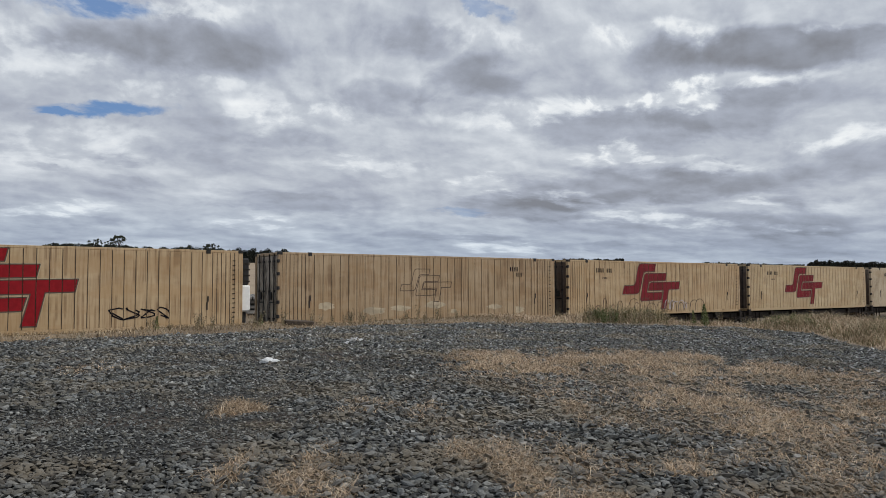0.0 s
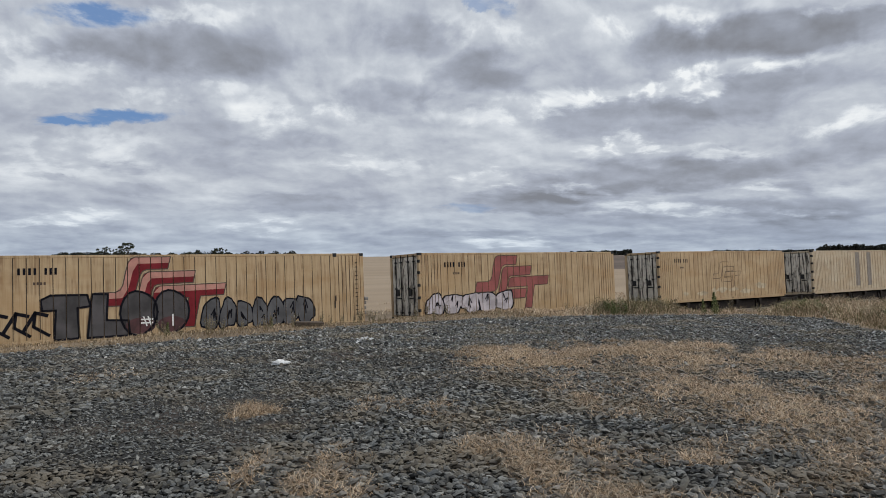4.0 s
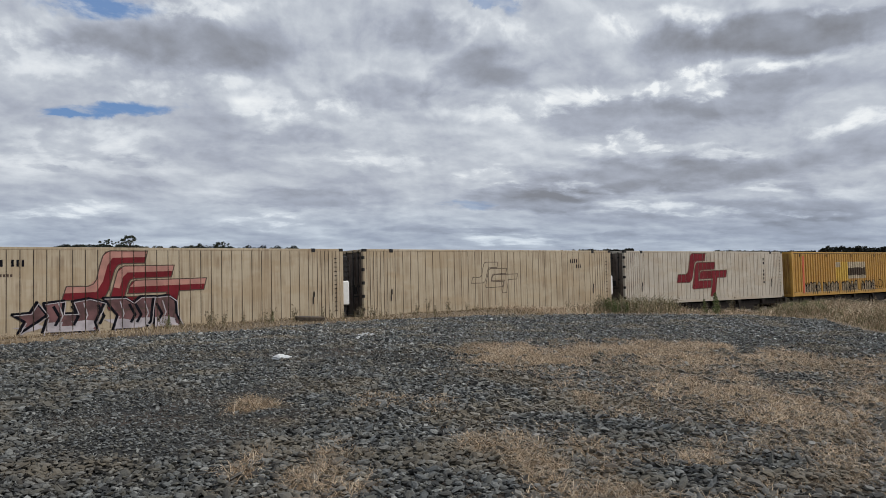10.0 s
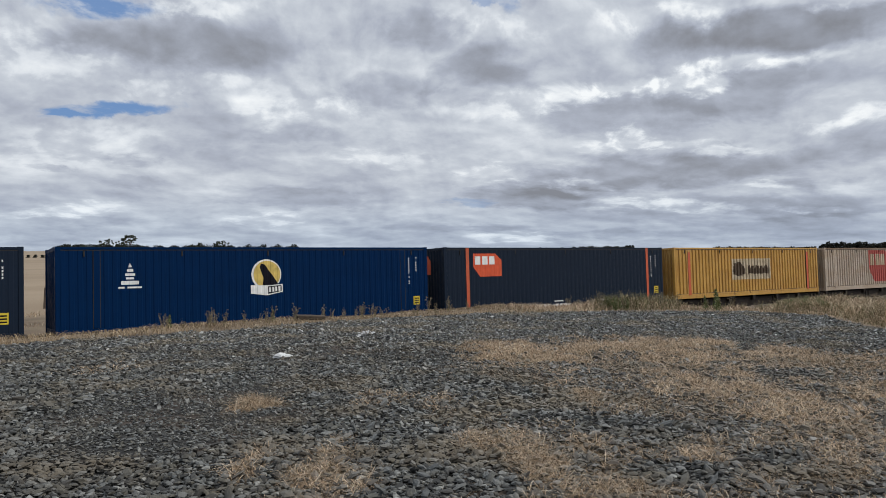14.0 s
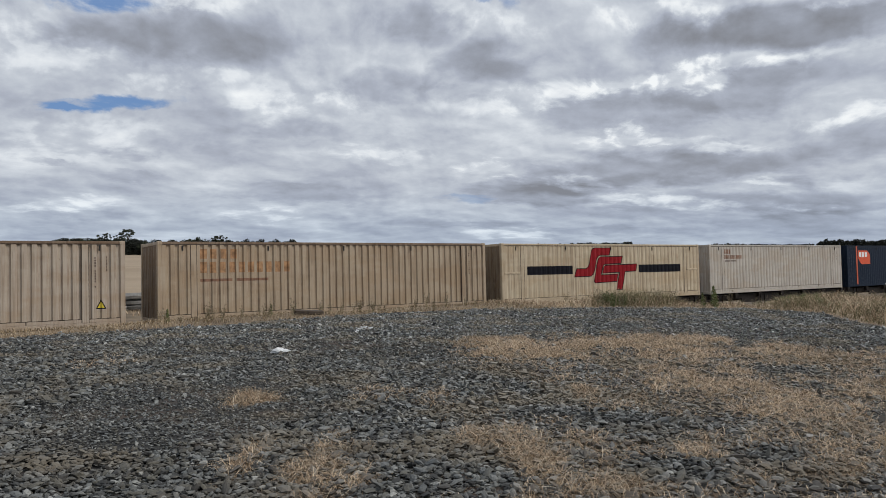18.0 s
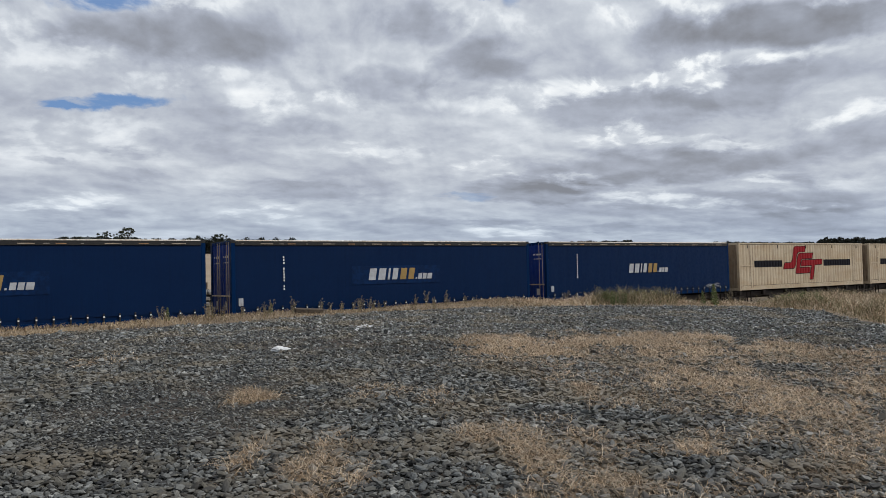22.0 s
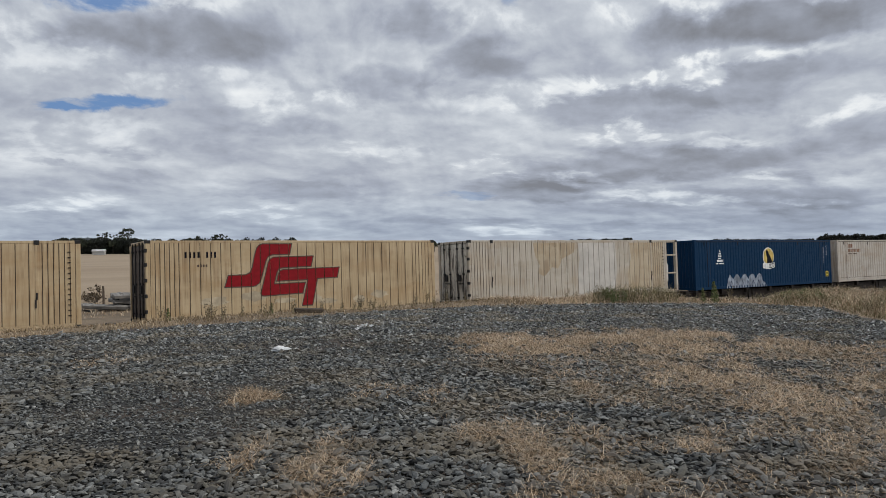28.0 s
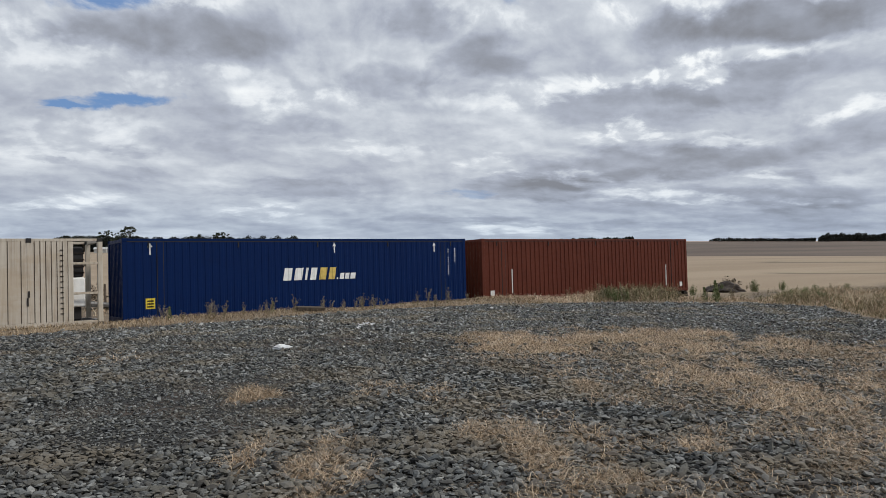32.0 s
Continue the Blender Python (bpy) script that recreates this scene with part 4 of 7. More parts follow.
def ribbon(pts, w):
    """A stroke of width w along pts, as small four-sided pieces."""
    out = []
    for (ax, ay), (bx, by) in zip(pts, pts[1:]):
        l = math.hypot(bx - ax, by - ay) or 1
        nx, ny, ex, ey = -(by - ay) / l * w / 2, (bx - ax) / l * w / 2, (bx - ax) / l * w * 0.3, (by - ay) / l * w * 0.3
        out.append([(ax - ex + nx, ay - ey + ny), (ax - ex - nx, ay - ey - ny), (bx + ex - nx, by + ey - ny), (bx + ex + nx, by + ey + ny)])
    return out


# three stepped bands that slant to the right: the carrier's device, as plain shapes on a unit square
BANDS = [
    [(0.0, 0.335), (0.03, 0.52), (0.17, 0.52), (0.205, 0.55), (0.225, 0.62), (0.245, 0.80), (0.265, 0.93), (0.285, 0.98), (0.315, 1.0), (0.57, 1.0), (0.55, 0.83),
     (0.395, 0.825), (0.365, 0.80), (0.345, 0.74), (0.305, 0.47), (0.285, 0.385), (0.255, 0.345), (0.22, 0.335)],
    [(0.295, 0.22), (0.36, 0.70), (0.375, 0.76), (0.41, 0.79), (0.76, 0.80), (0.74, 0.63), (0.475, 0.615), (0.45, 0.595), (0.435, 0.54), (0.41, 0.365), (0.685, 0.375), (0.66, 0.20), (0.33, 0.18), (0.305, 0.185)],
    [(0.43, 0.405), (0.445, 0.52), (0.46, 0.57), (0.49, 0.59), (1.0, 0.61), (0.98, 0.44), (0.795, 0.43), (0.745, 0.0), (0.65, 0.0), (0.705, 0.415)],
]


def placed(polys, u0, u1, v0, v1):
    return [[(u0 + a * (u1 - u0), v0 + b * (v1 - v0)) for a, b in p] for p in polys]


def band_device(c, skin, u0, u1, v0, v1, mat, rim=WHITE, edge=None, shade=None):
    polys = placed(BANDS, u0, u1, v0, v1)
    if rim:
        decal("device_rim", [q for p in polys for q in ribbon(p + p[:1], 0.07)], rim, c, skin, 0.003)
    decal("device", polys, mat, c, skin, 0.006, "red stepped bands painted on the side")
    if shade:
        hi = [[(0.015, 0.43), (0.03, 0.52), (0.17, 0.52), (0.225, 0.62), (0.245, 0.80), (0.265, 0.93), (0.315, 1.0), (0.57, 1.0), (0.56, 0.915), (0.33, 0.905), (0.295, 0.80), (0.265, 0.58), (0.22, 0.44)],
              [(0.335, 0.50), (0.36, 0.70), (0.41, 0.79), (0.76, 0.80), (0.75, 0.715), (0.43, 0.70), (0.40, 0.64), (0.375, 0.48)],
              [(0.445, 0.50), (0.49, 0.59), (1.0, 0.61), (0.99, 0.525), (0.49, 0.50)]]
        decal("device_highlight", placed(hi, u0, u1, v0, v1), shade, c, skin, 0.009)
    if edge:
        decal("device_outline", [q for p in polys for q in ribbon(p + p[:1], 0.036)], edge, c, skin, 0.011)


def outline_device(c, skin, u0, u1, v0, v1, mat=LINE, w=0.03):
    polys = placed(BANDS, u0, u1, v0, v1)
    decal("device_outline", [q for p in polys for q in ribbon(p + p[:1], w)], mat, c, skin, 0.004, "faint dark outline of stepped bands")


def badge(c, skin, u0, u1, v0, v1, mat, letters=WHITE):
    """A square with two cut corners and three pale blocks across its upper part."""
    w, h = u1 - u0, v1 - v0
    decal("badge", [[(u0, v0 + 0.42 * h), (u0 + 0.23 * w, v0), (u1, v0), (u1, v0 + 0.72 * h), (u0 + 0.78 * w, v1), (u0, v1)]], mat, c, skin, 0.004, "badge with two cut corners")
    p = [oblong(u0 + k * w, u0 + (k + 0.19) * w, v0 + 0.52 * h, v0 + 0.88 * h) for k in (0.06, 0.31, 0.56)]
    for q in p:
        decal("badge_block", [q], letters, c, skin, 0.008)


def slant_words(c, skin, u0, u1, v0, v1, pale, warm):
    """A run of slanted bars, white then amber then small white."""
    w, h = u1 - u0, v1 - v0
    lean = 0.18 * h

    def slab(a, b, y0, y1):
        return [(u0 + a * w, v0 + y0 * h), (u0 + b * w, v0 + y0 * h), (u0 + b * w + lean * (y1 - y0), v0 + y1 * h), (u0 + a * w + lean * (y1 - y0), v0 + y1 * h)]

    white = [slab(a, b, 0.0, 1.0) for a, b in ((0.0, 0.105), (0.145, 0.25), (0.29, 0.32), (0.36, 0.44))]
    amber = [slab(a, b, 0.0, 1.0) for a, b in ((0.485, 0.58), (0.615, 0.705))]
    small = [slab(a, b, 0.0, y) for a, b, y in ((0.735, 0.755, 0.14), (0.775, 0.835, 0.5), (0.85, 0.91, 0.5), (0.925, 1.0, 0.5))]
    for q in white:
        decal("white_bar", [q], pale, c, skin, 0.004, "slanted white bar")
    for q in amber:
        decal("amber_bar", [q], warm, c, skin, 0.004, "slanted amber bar")
    for q in small:
        decal("small_bar", [q], pale, c, skin, 0.004)


def bars(c, skin, u0, u1, v0, v1, mat, n, name="marking", gap=0.35, seed=0):
    """Unreadable small writing as a row of plain bars."""
    w = (u1 - u0) / n
    p = [oblong(u0 + i * w, u0 + (i + 1 - gap) * w, v0, v1) for i in range(n)]
    if n > 12:
        p = [oblong(u0, u0 + 0.46 * (u1 - u0), v0, v1), oblong(u0 + 0.52 * (u1 - u0), u1, v0, v1)]
    for q in p:
        decal(name, [q], mat, c, skin, 0.005)


def column(c, skin, u, v0, v1, mat, n, w=0.05, seed=0):
    """A column of small marks, one above the other."""
    r = random.Random(seed)
    h = (v1 - v0) / n
    for i in range(n):
        if r.random() > 0.12:
            decal("marking", [oblong(u, u + w * r.uniform(0.7, 1), v0 + i * h, v0 + (i + 0.62) * h)], mat, c, skin, 0.005)


def spray_letters(c, skin, u0, u1, v0, v1, n, fill, edge, seed, square=False, drip=True):
    """Bulging painted shapes side by side with dark rims: wall writing that nobody can read."""
    r = random.Random(seed)
    w = (u1 - u0) / n
    rim, body, inner = [], [], []
    for i in range(n):
        cx, cy = u0 + (i + 0.5) * w, (v0 + v1) / 2 + r.uniform(-0.06, 0.06) * (v1 - v0)
        a, b = w * r.uniform(0.50, 0.60), (v1 - v0) / 2 * r.uniform(0.85, 1.05)
        e = 0.35 if square else 0.75
        k, ph = r.uniform(0.06, 0.16), r.uniform(0, 6)
        pts = []
        for j in range(18):
            th = 2 * math.pi * j / 18
            q = 1 + k * math.sin(3 * th + ph) + 0.5 * k * math.sin(5 * th + 2 * ph)
            pts.append((math.copysign(abs(math.cos(th)) ** e, math.cos(th)) * q, math.copysign(abs(math.sin(th)) ** e, math.sin(th)) * q))
        lean = r.uniform(-0.12, 0.18)
        rim.append([(cx + x * a * 1.04 + y * lean * b, cy + y * b * 1.02) for x, y in pts])
        body.append([(cx + x * a * 0.90 + y * lean * b, cy + y * b * 0.90) for x, y in pts])
        for s in range(2):
            x, y = cx + r.uniform(-0.3, 0.3) * a, cy + r.uniform(-0.4, 0.4) * b
            inner += ribbon([(x, y), (x + r.uniform(-0.2, 0.4) * a, y + r.uniform(0.2, 0.5) * b), (x + r.uniform(0.1, 0.5) * a, y - r.uniform(0, 0.3) * b)], 0.05)
    decal("spray_rim", rim, edge, c, skin, 0.010, "dark rim of sprayed lettering")
    decal("spray_fill", body, fill, c, skin, 0.0135, "sprayed bubble lettering")
    decal("spray_linework", inner, edge, c, skin, 0.017)


FAT_S = [(0, 0.1), (0.1, 0), (0.8, 0), (1, 0.15), (1, 0.45), (0.85, 0.58), (0.45, 0.62), (0.45, 0.7), (0.95, 0.72), (1.02, 0.95), (0.6, 1.02), (0.2, 0.98), (0, 0.8), (0.05, 0.5), (0.25, 0.4), (0.55, 0.38), (0.55, 0.3), (0, 0.3)]
FAT_T = [(0, 0.68), (0.05, 0.95), (0.5, 1.02), (1, 0.95), (1.02, 0.68), (0.7, 0.7), (0.74, 0.05), (0.6, 0), (0.3, 0), (0.32, 0.68)]
FAT_U = [(0, 1), (0.3, 1.02), (0.32, 0.35), (0.45, 0.28), (0.62, 0.35), (0.62, 0.95), (0.95, 1), (1, 0.25), (0.8, 0), (0.25, 0), (0, 0.2)]
FAT_G = [(0.95, 0.68), (1, 0.95), (0.6, 1.03), (0.2, 0.95), (0, 0.6), (0.02, 0.2), (0.3, 0), (0.8, 0), (1, 0.12), (1.02, 0.55), (0.5, 0.58), (0.5, 0.38), (0.62, 0.36), (0.62, 0.26), (0.4, 0.3), (0.36, 0.55), (0.5, 0.72)]
FAT_E = [(0, 0), (0, 0.95), (0.15, 1.02), (1, 1), (0.98, 0.75), (0.45, 0.72), (0.45, 0.62), (0.85, 0.62), (0.83, 0.4), (0.45, 0.38), (0.45, 0.28), (1, 0.3), (1.02, 0.02), (0.4, -0.02)]


def spray_arches(c, skin, u0, u1, v0, v1, n, mat, seed, w=0.05, tall=0.0):
    r = random.Random(seed)
    s = (u1 - u0) / n
    p = []
    for i in range(n):
        a, h = u0 + (i + r.uniform(-0.35, 0.35)) * s, (v1 - v0) * r.uniform(0.45, 1.0)
        k = r.uniform(0.45, 1.55)
        arc = [(a + s * k * (0.5 - 0.5 * math.cos(t * math.pi / 10)), v0 + h * (math.sin(t * math.pi / 10) ** 0.6 if 0 < t < 10 else 0)) for t in range(11)]
        p += ribbon(arc[: r.choice((8, 11, 11))], w)
        if r.random() < 0.35:
            p += ribbon([(a, v0 + h * 0.1), (a + s * r.uniform(0.1, 0.5), v0 + h * r.uniform(0.5, 1.0))], w)
    decal("spray_scrawl", p, mat, c, skin, 0.008, "sprayed scrawl")


def spray_block(c, skin, u0, u1, v0, v1, n, edge, wash, seed, w=0.052):
    """Round-topped upright shapes side by side, outlined, with a thin wash inside."""
    r = random.Random(seed)
    s = (u1 - u0) / n
    lines, body = [], []
    for i in range(n):
        a, b = u0 + i * s + r.uniform(-0.02, 0.02), u0 + (i + 1) * s
        top = v1 - r.uniform(0, 0.05)
        arch = [(a - 0.02, v0 + r.uniform(0.0, 0.08)), (a - 0.01, top - 0.35), (a + 0.05, top - 0.12), (a + s * 0.3, top), (a + s * 0.62, top), (b - 0.06, top - 0.13), (b - 0.02, top - 0.34), (b - 0.09, v0 + 0.36), (b + 0.02, v0 + 0.2), (b - 0.01, v0 + 0.02)]
        if i == 0:
            arch[4:6] = [(a + s * 0.5, top - 0.18), (a + s * 0.78, top)]
        lines += ribbon(arch, w) + ribbon([(a + s * 0.45, v0 + 0.05), (a + s * 0.47, v0 + 0.28)], w * 0.8)
        lines += ribbon([(a + s * 0.36, top - 0.33), (a + s * 0.52, top - 0.22), (a + s * 0.6, top - 0.36), (a + s * 0.42, top - 0.42)], w * 0.7)
        body.append(arch[:-1] + [(b - 0.03, v0 + 0.1), (a, v0 + 0.1)])
    decal("spray_wash", body, wash, c, skin, 0.006)
    decal("spray_outline", lines, edge, c, skin, 0.010, "black outlined round-topped lettering")


def spray_scrawl(c, skin, u0, u1, v0, v1, n, mat, seed, w=0.035):
    r = random.Random(seed)
    p = []
    x = u0
    step = (u1 - u0) / n
    for i in range(n):
        pts, a = [], r.uniform(0, 6.28)
        cx, cy, rx, ry = u0 + (i + 0.5) * step, (v0 + v1) / 2, step * r.uniform(0.35, 0.6), (v1 - v0) / 2 * r.uniform(0.6, 1)
        m = r.choice((1, 2, 3))
        for t in range(13):
            th = a + t * r.uniform(0.35, 0.55)
            pts.append((cx + rx * math.cos(th * m * 0.7), cy + ry * math.sin(th)))
        p += ribbon(pts, w)
    decal("spray_scrawl", p, mat, c, skin, 0.009, "sprayed scrawl")


def container(name, L, kind, coat, end_coat=None, rail_coat=None, unit=None, frame_tail=0.0, seat=0.0, pitch=0.385):
    """A container with its base at the origin, its left end at x = 0 and its near side at y = -HW."""
    c = new(name)
    end_coat, rail_coat = end_coat or DARKENDS.get(coat.name, coat), rail_coat or coat
    full = L + frame_tail
    P = 0.16

    def piece(nm, key, mat, fn, loc=(0, 0, 0), label=""):
        o = put(nm, cached(nm + "|" + key, mat, fn), c, label, loc)
        o["along"] = loc[0] + seat
        return o

    for x in (0.0, full - P) + ((L - P,) if frame_tail else ()):
        for y in (-HW, HW - P):
            piece("corner_post", "p", coat, lambda bm: box(bm, 0, P, 0, P, 0.11, H - 0.11, 0.012), (x, y, 0))
    for x in (0.0, full - 0.178):
        for y in (-HW - 0.004, HW - 0.158):
            for z in (0.0, H - 0.118):
                piece("corner_casting", "c", DARK if kind in ("panel", "curtain") else coat, lambda bm: box(bm, 0, 0.178, 0, 0.162, 0, 0.118, 0.012), (x, y, z))
    for y in (-HW + 0.002, HW - 0.082):
        piece("bottom_rail", "b%.2f" % full, rail_coat, lambda bm: box(bm, 0.178, full - 0.178, 0, 0.08, 0.02, 0.17, 0.008), (0, y, 0))
        piece("top_rail", "t%.2f" % full, RUSTRAIL if kind == "deep" and coat is not YELLOW else rail_coat, lambda bm: box(bm, 0.178, full - 0.178, 0, 0.08, H - 0.10, H - 0.012, 0.008), (0, y, 0))
    for x in (0.02, full - 0.12):
        piece("end_header", "h", coat, lambda bm: box(bm, 0, 0.10, -HW + P, HW - P, H - 0.13, H - 0.012, 0.008), (x, 0, 0))
        piece("end_sill", "s", coat, lambda bm: box(bm, 0, 0.10, -HW + P, HW - P, 0.02, 0.17, 0.008), (x, 0, 0))
    piece("roof", "r%.2f" % L, coat, lambda bm: box(bm, 0.12, L - 0.12, -HW + 0.08, HW - 0.08, H - 0.06, H - 0.03))
    piece("floor", "f%.2f" % L, STEEL, lambda bm: box(bm, 0.12, full - 0.12, -HW + 0.08, HW - 0.08, 0.10, 0.165))
    piece("far_wall", "w%.2f" % L, coat, lambda bm: box(bm, P, L - P, HW - 0.06, HW - 0.03, 0.17, H - 0.1))
    piece("end_wall", "e", DOORGREY, lambda bm: box(bm, 0, 0.04, -HW + P, HW - P, 0.17, H - 0.13), (L - 0.09, 0, 0))

    if kind == "panel":
        skin = flat_skin(L, pitch)
        piece("side_backing", "k%.2f" % L, JOINT, lambda bm: box(bm, P, L - P, 0.014, 0.034, 0.17, H - 0.1), (0, -HW, 0))
        js = panel_joints(L, pitch)
        for a, b in zip(js, js[1:]):
            w = b - a
            piece("side_panel", "s%.3f" % w, coat, lambda bm: box(bm, 0.014, w - 0.014, 0, 0.02, 0.172, H - 0.102), (a, -HW, 0))
        for x in ((1.30, L - 1.36) if L > 13 else ()):
            piece("lifting_post", "l", coat, lambda bm: box(bm, 0, 0.10, -0.012, 0.05, 0.172, H - 0.102, 0.006), (x, -HW, 0))
            piece("lifting_lug", "g", DARK, lambda bm: box(bm, -0.03, 0.13, -0.02, 0.10, H - 0.15, H - 0.0, 0.008), (x, -HW, 0))
            piece("latch", "h", DARK, lambda bm: (box(bm, 0.02, 0.07, -0.045, -0.01, 1.0, 1.22, 0.008), box(bm, -0.01, 0.035, -0.03, -0.01, 0.72, 1.0, 0.005)), (x, -HW, 0))
        for i in range(13 if L > 13 else 0):
            piece("ladder_rung", "r", STEEL, lambda bm: box(bm, 0, 0.10, -0.025, -0.008, 0, 0.03), (L - 0.40, -HW, 0.42 + i * 0.175))
        for z in (0.35, 0.9, 1.45, 2.0, 2.5):
            piece("door_hinge", "i", DARK, lambda bm: box(bm, -0.035, 0.05, -0.045, 0.10, 0, 0.13, 0.01), (0, -HW, z))
        for y in ((-0.53, 0.53) if unit != "left" else ()):
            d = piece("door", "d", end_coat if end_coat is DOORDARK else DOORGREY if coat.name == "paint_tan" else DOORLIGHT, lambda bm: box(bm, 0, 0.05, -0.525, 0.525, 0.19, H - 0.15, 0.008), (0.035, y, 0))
            for k in (-0.26, 0.20):
                put("locking_bar", cached("locking_bar|", DARK, lambda bm: (rod(bm, (-0.035, 0, 0.10), (-0.035, 0, H - 0.06), 0.022), box(bm, -0.06, 0.0, -0.06, 0.06, 0.28, 0.34), box(bm, -0.06, 0.0, -0.06, 0.06, H - 0.4, H - 0.33), box(bm, -0.06, 0.0, -0.06, 0.06, 1.35, 1.42))), d, "", (0, k, 0))
            put("lock_handle", cached("lock_handle|", DARK, lambda bm: (box(bm, -0.07, -0.03, -0.25, 0.10, 0.92, 0.97), box(bm, -0.06, -0.005, -0.06, 0.14, 1.05, 1.35, 0.01))), d, "black door handle", (0, 0, 0))
    elif kind == "curtain":
        skin = smooth_skin(L)

        def sheet(bm):
            n = 90
            r = random.Random(3)
            rows = [0.30, 0.8, 1.5, 2.2, H - 0.24]
            amp = [[r.uniform(-0.012, 0.012) for i in range(n + 1)] for z in rows]
            vs = [[bm.verts.new((P + (L - 2 * P) * i / n, amp[k][i] * (1.4 if k == 0 else 0.8) + 0.006, z)) for i in range(n + 1)] for k, z in enumerate(rows)]
            for k in range(len(rows) - 1):
                for i in range(n):
                    bm.faces.new((vs[k][i], vs[k][i + 1], vs[k + 1][i + 1], vs[k + 1][i])).smooth = True
        piece("curtain", "c%.2f" % L, CURTAIN, sheet, (0, -HW, 0), "dark blue vinyl curtain, slightly rippled")
        piece("curtain_backing", "k%.2f" % L, CURTAIN, lambda bm: box(bm, P, L - P, 0.03, 0.05, 0.17, H - 0.1), (0, -HW, 0))
        piece("curtain_valance", "v%.2f" % L, DARK, lambda bm: box(bm, P, L - P, -0.02, 0.02, H - 0.20, H - 0.042, 0.005), (0, -HW, 0), "black curtain track")
        piece("roof_edge", "g%.2f" % L, ROOFPALE, lambda bm: box(bm, 0.18, L - 0.18, -0.012, 0.07, H - 0.040, H + 0.004, 0.006), (0, -HW, 0), "pale weathered roof edge")
        for i in range(22):
            w = (0.10, 0.32, 0.18, 0.5)[i * 7 % 4]
            piece("valance_label", "q%.2f" % w, (PATCHGREY, CREAM["grey"], PATCHGREY, GHOST)[i % 4], lambda bm: box(bm, 0, w, -0.025, -0.021, H - 0.155, H - 0.128), (0.4 + i * 0.62 + 0.13 * (i % 3), -HW, 0))
        for y in (-0.53, 0.53):
            d = piece("door", "n", ENDBLUE, lambda bm: box(bm, 0, 0.05, -0.525, 0.525, 0.19, H - 0.15, 0.008), (0.035, y, 0), "bright blue end door")
            for k in (-0.40, -0.16, 0.10, 0.36):
                put("locking_bar", cached("locking_bar|blue", CREAM["grey"] if k < 0 else ENDBLUE, lambda bm: rod(bm, (-0.03, 0, 0.10), (-0.03, 0, H - 0.06), 0.016)), d, "", (0, k, 0))
            put("cross_bar", cached("cross_bar|", CREAM["grey"], lambda bm: box(bm, -0.05, -0.02, -0.50, 0.50, 0.80, 0.86, 0.006)), d)
            put("door_notice", cached("door_notice|", PATCHWHITE, lambda bm: (box(bm, -0.008, 0.0, -0.30, 0.30, 2.28, 2.36), box(bm, -0.008, 0.0, -0.30, 0.25, 2.08, 2.12), box(bm, -0.008, 0.0, -0.12, 0.10, 0.30, 0.62))), d, "pale bars of writing")
        for i in range(28):
            piece("tie_strap", "t", DARK, lambda bm: box(bm, 0, 0.05, -0.03, 0.0, 0.02, 0.40, 0.004), (0.45 + i * (L - 0.9) / 27, -HW, 0))
            piece("buckle", "b", UNITWHITE, lambda bm: box(bm, 0, 0.05, -0.042, -0.031, 0.27, 0.315), (0.45 + i * (L - 0.9) / 27, -HW, 0))
    else:
        skin = wave_skin(kind, L)
        z0 = 0.30 if kind in ("deep", "soft") else 0.17
        pts = corrugation(kind, L)

        def sheet(bm):
            lo = [bm.verts.new((x, d, z0)) for x, d in pts]
            hi = [bm.verts.new((x, d, H - 0.10)) for x, d in pts]
            for i in range(len(pts) - 1):
                bm.faces.new((lo[i], lo[i + 1], hi[i + 1], hi[i]))
        piece("corrugated_side", "%s%.2f" % (kind, L), coat, sheet, (0, -HW, 0))
        piece("side_backing", "k%.2f" % L, coat, lambda bm: box(bm, P, L - P, 0.062, 0.08, 0.17, H - 0.1), (0, -HW, 0))
        if kind in ("deep", "soft"):
            cuts = [P, 1.17, 1.37, 5.4, 7.0, 9.2, 11.6, L - 1.37, L - 1.17, L - P]
            for i, (a, b) in enumerate(zip(cuts, cuts[1:])):
                if b - a > 0.3:
                    piece("skirt_panel", "s%.2f" % (b - a), coat, lambda bm: box(bm, 0.014, b - a - 0.014, 0.0, 0.045, 0.172, 0.278, 0.006), (a, -HW, 0))
            piece("skirt_seam", "s%.2f" % L, JOINT, lambda bm: box(bm, P, L - P, 0.02, 0.05, 0.17, 0.31), (0, -HW, 0))
        seam = JOINT if kind in ("deep", "soft") else DARK
        piece("top_seam", "t%.2f" % L, seam, lambda bm: box(bm, P, L - P, -0.001, 0.06, H - 0.128, H - 0.101), (0, -HW, 0))
        for x in (1.17, L - 1.37):
            piece("post_seam", "p", seam, lambda bm: box(bm, -0.022, 0.222, -0.002, 0.05, 0.171, H - 0.129), (x, -HW, 0))
            piece("lifting_post", "w%s" % kind, coat, lambda bm: box(bm, 0, 0.20, -0.010, 0.05, 0.173, H - 0.131, 0.006), (x, -HW, 0))
        for i in range(5):
            piece("tie_hook", "h", DARK, lambda bm: box(bm, 0, 0.05, -0.03, 0.0, H - 0.34, H - 0.15, 0.008), (0.85 + i * (L - 1.7) / 4, -HW, 0))

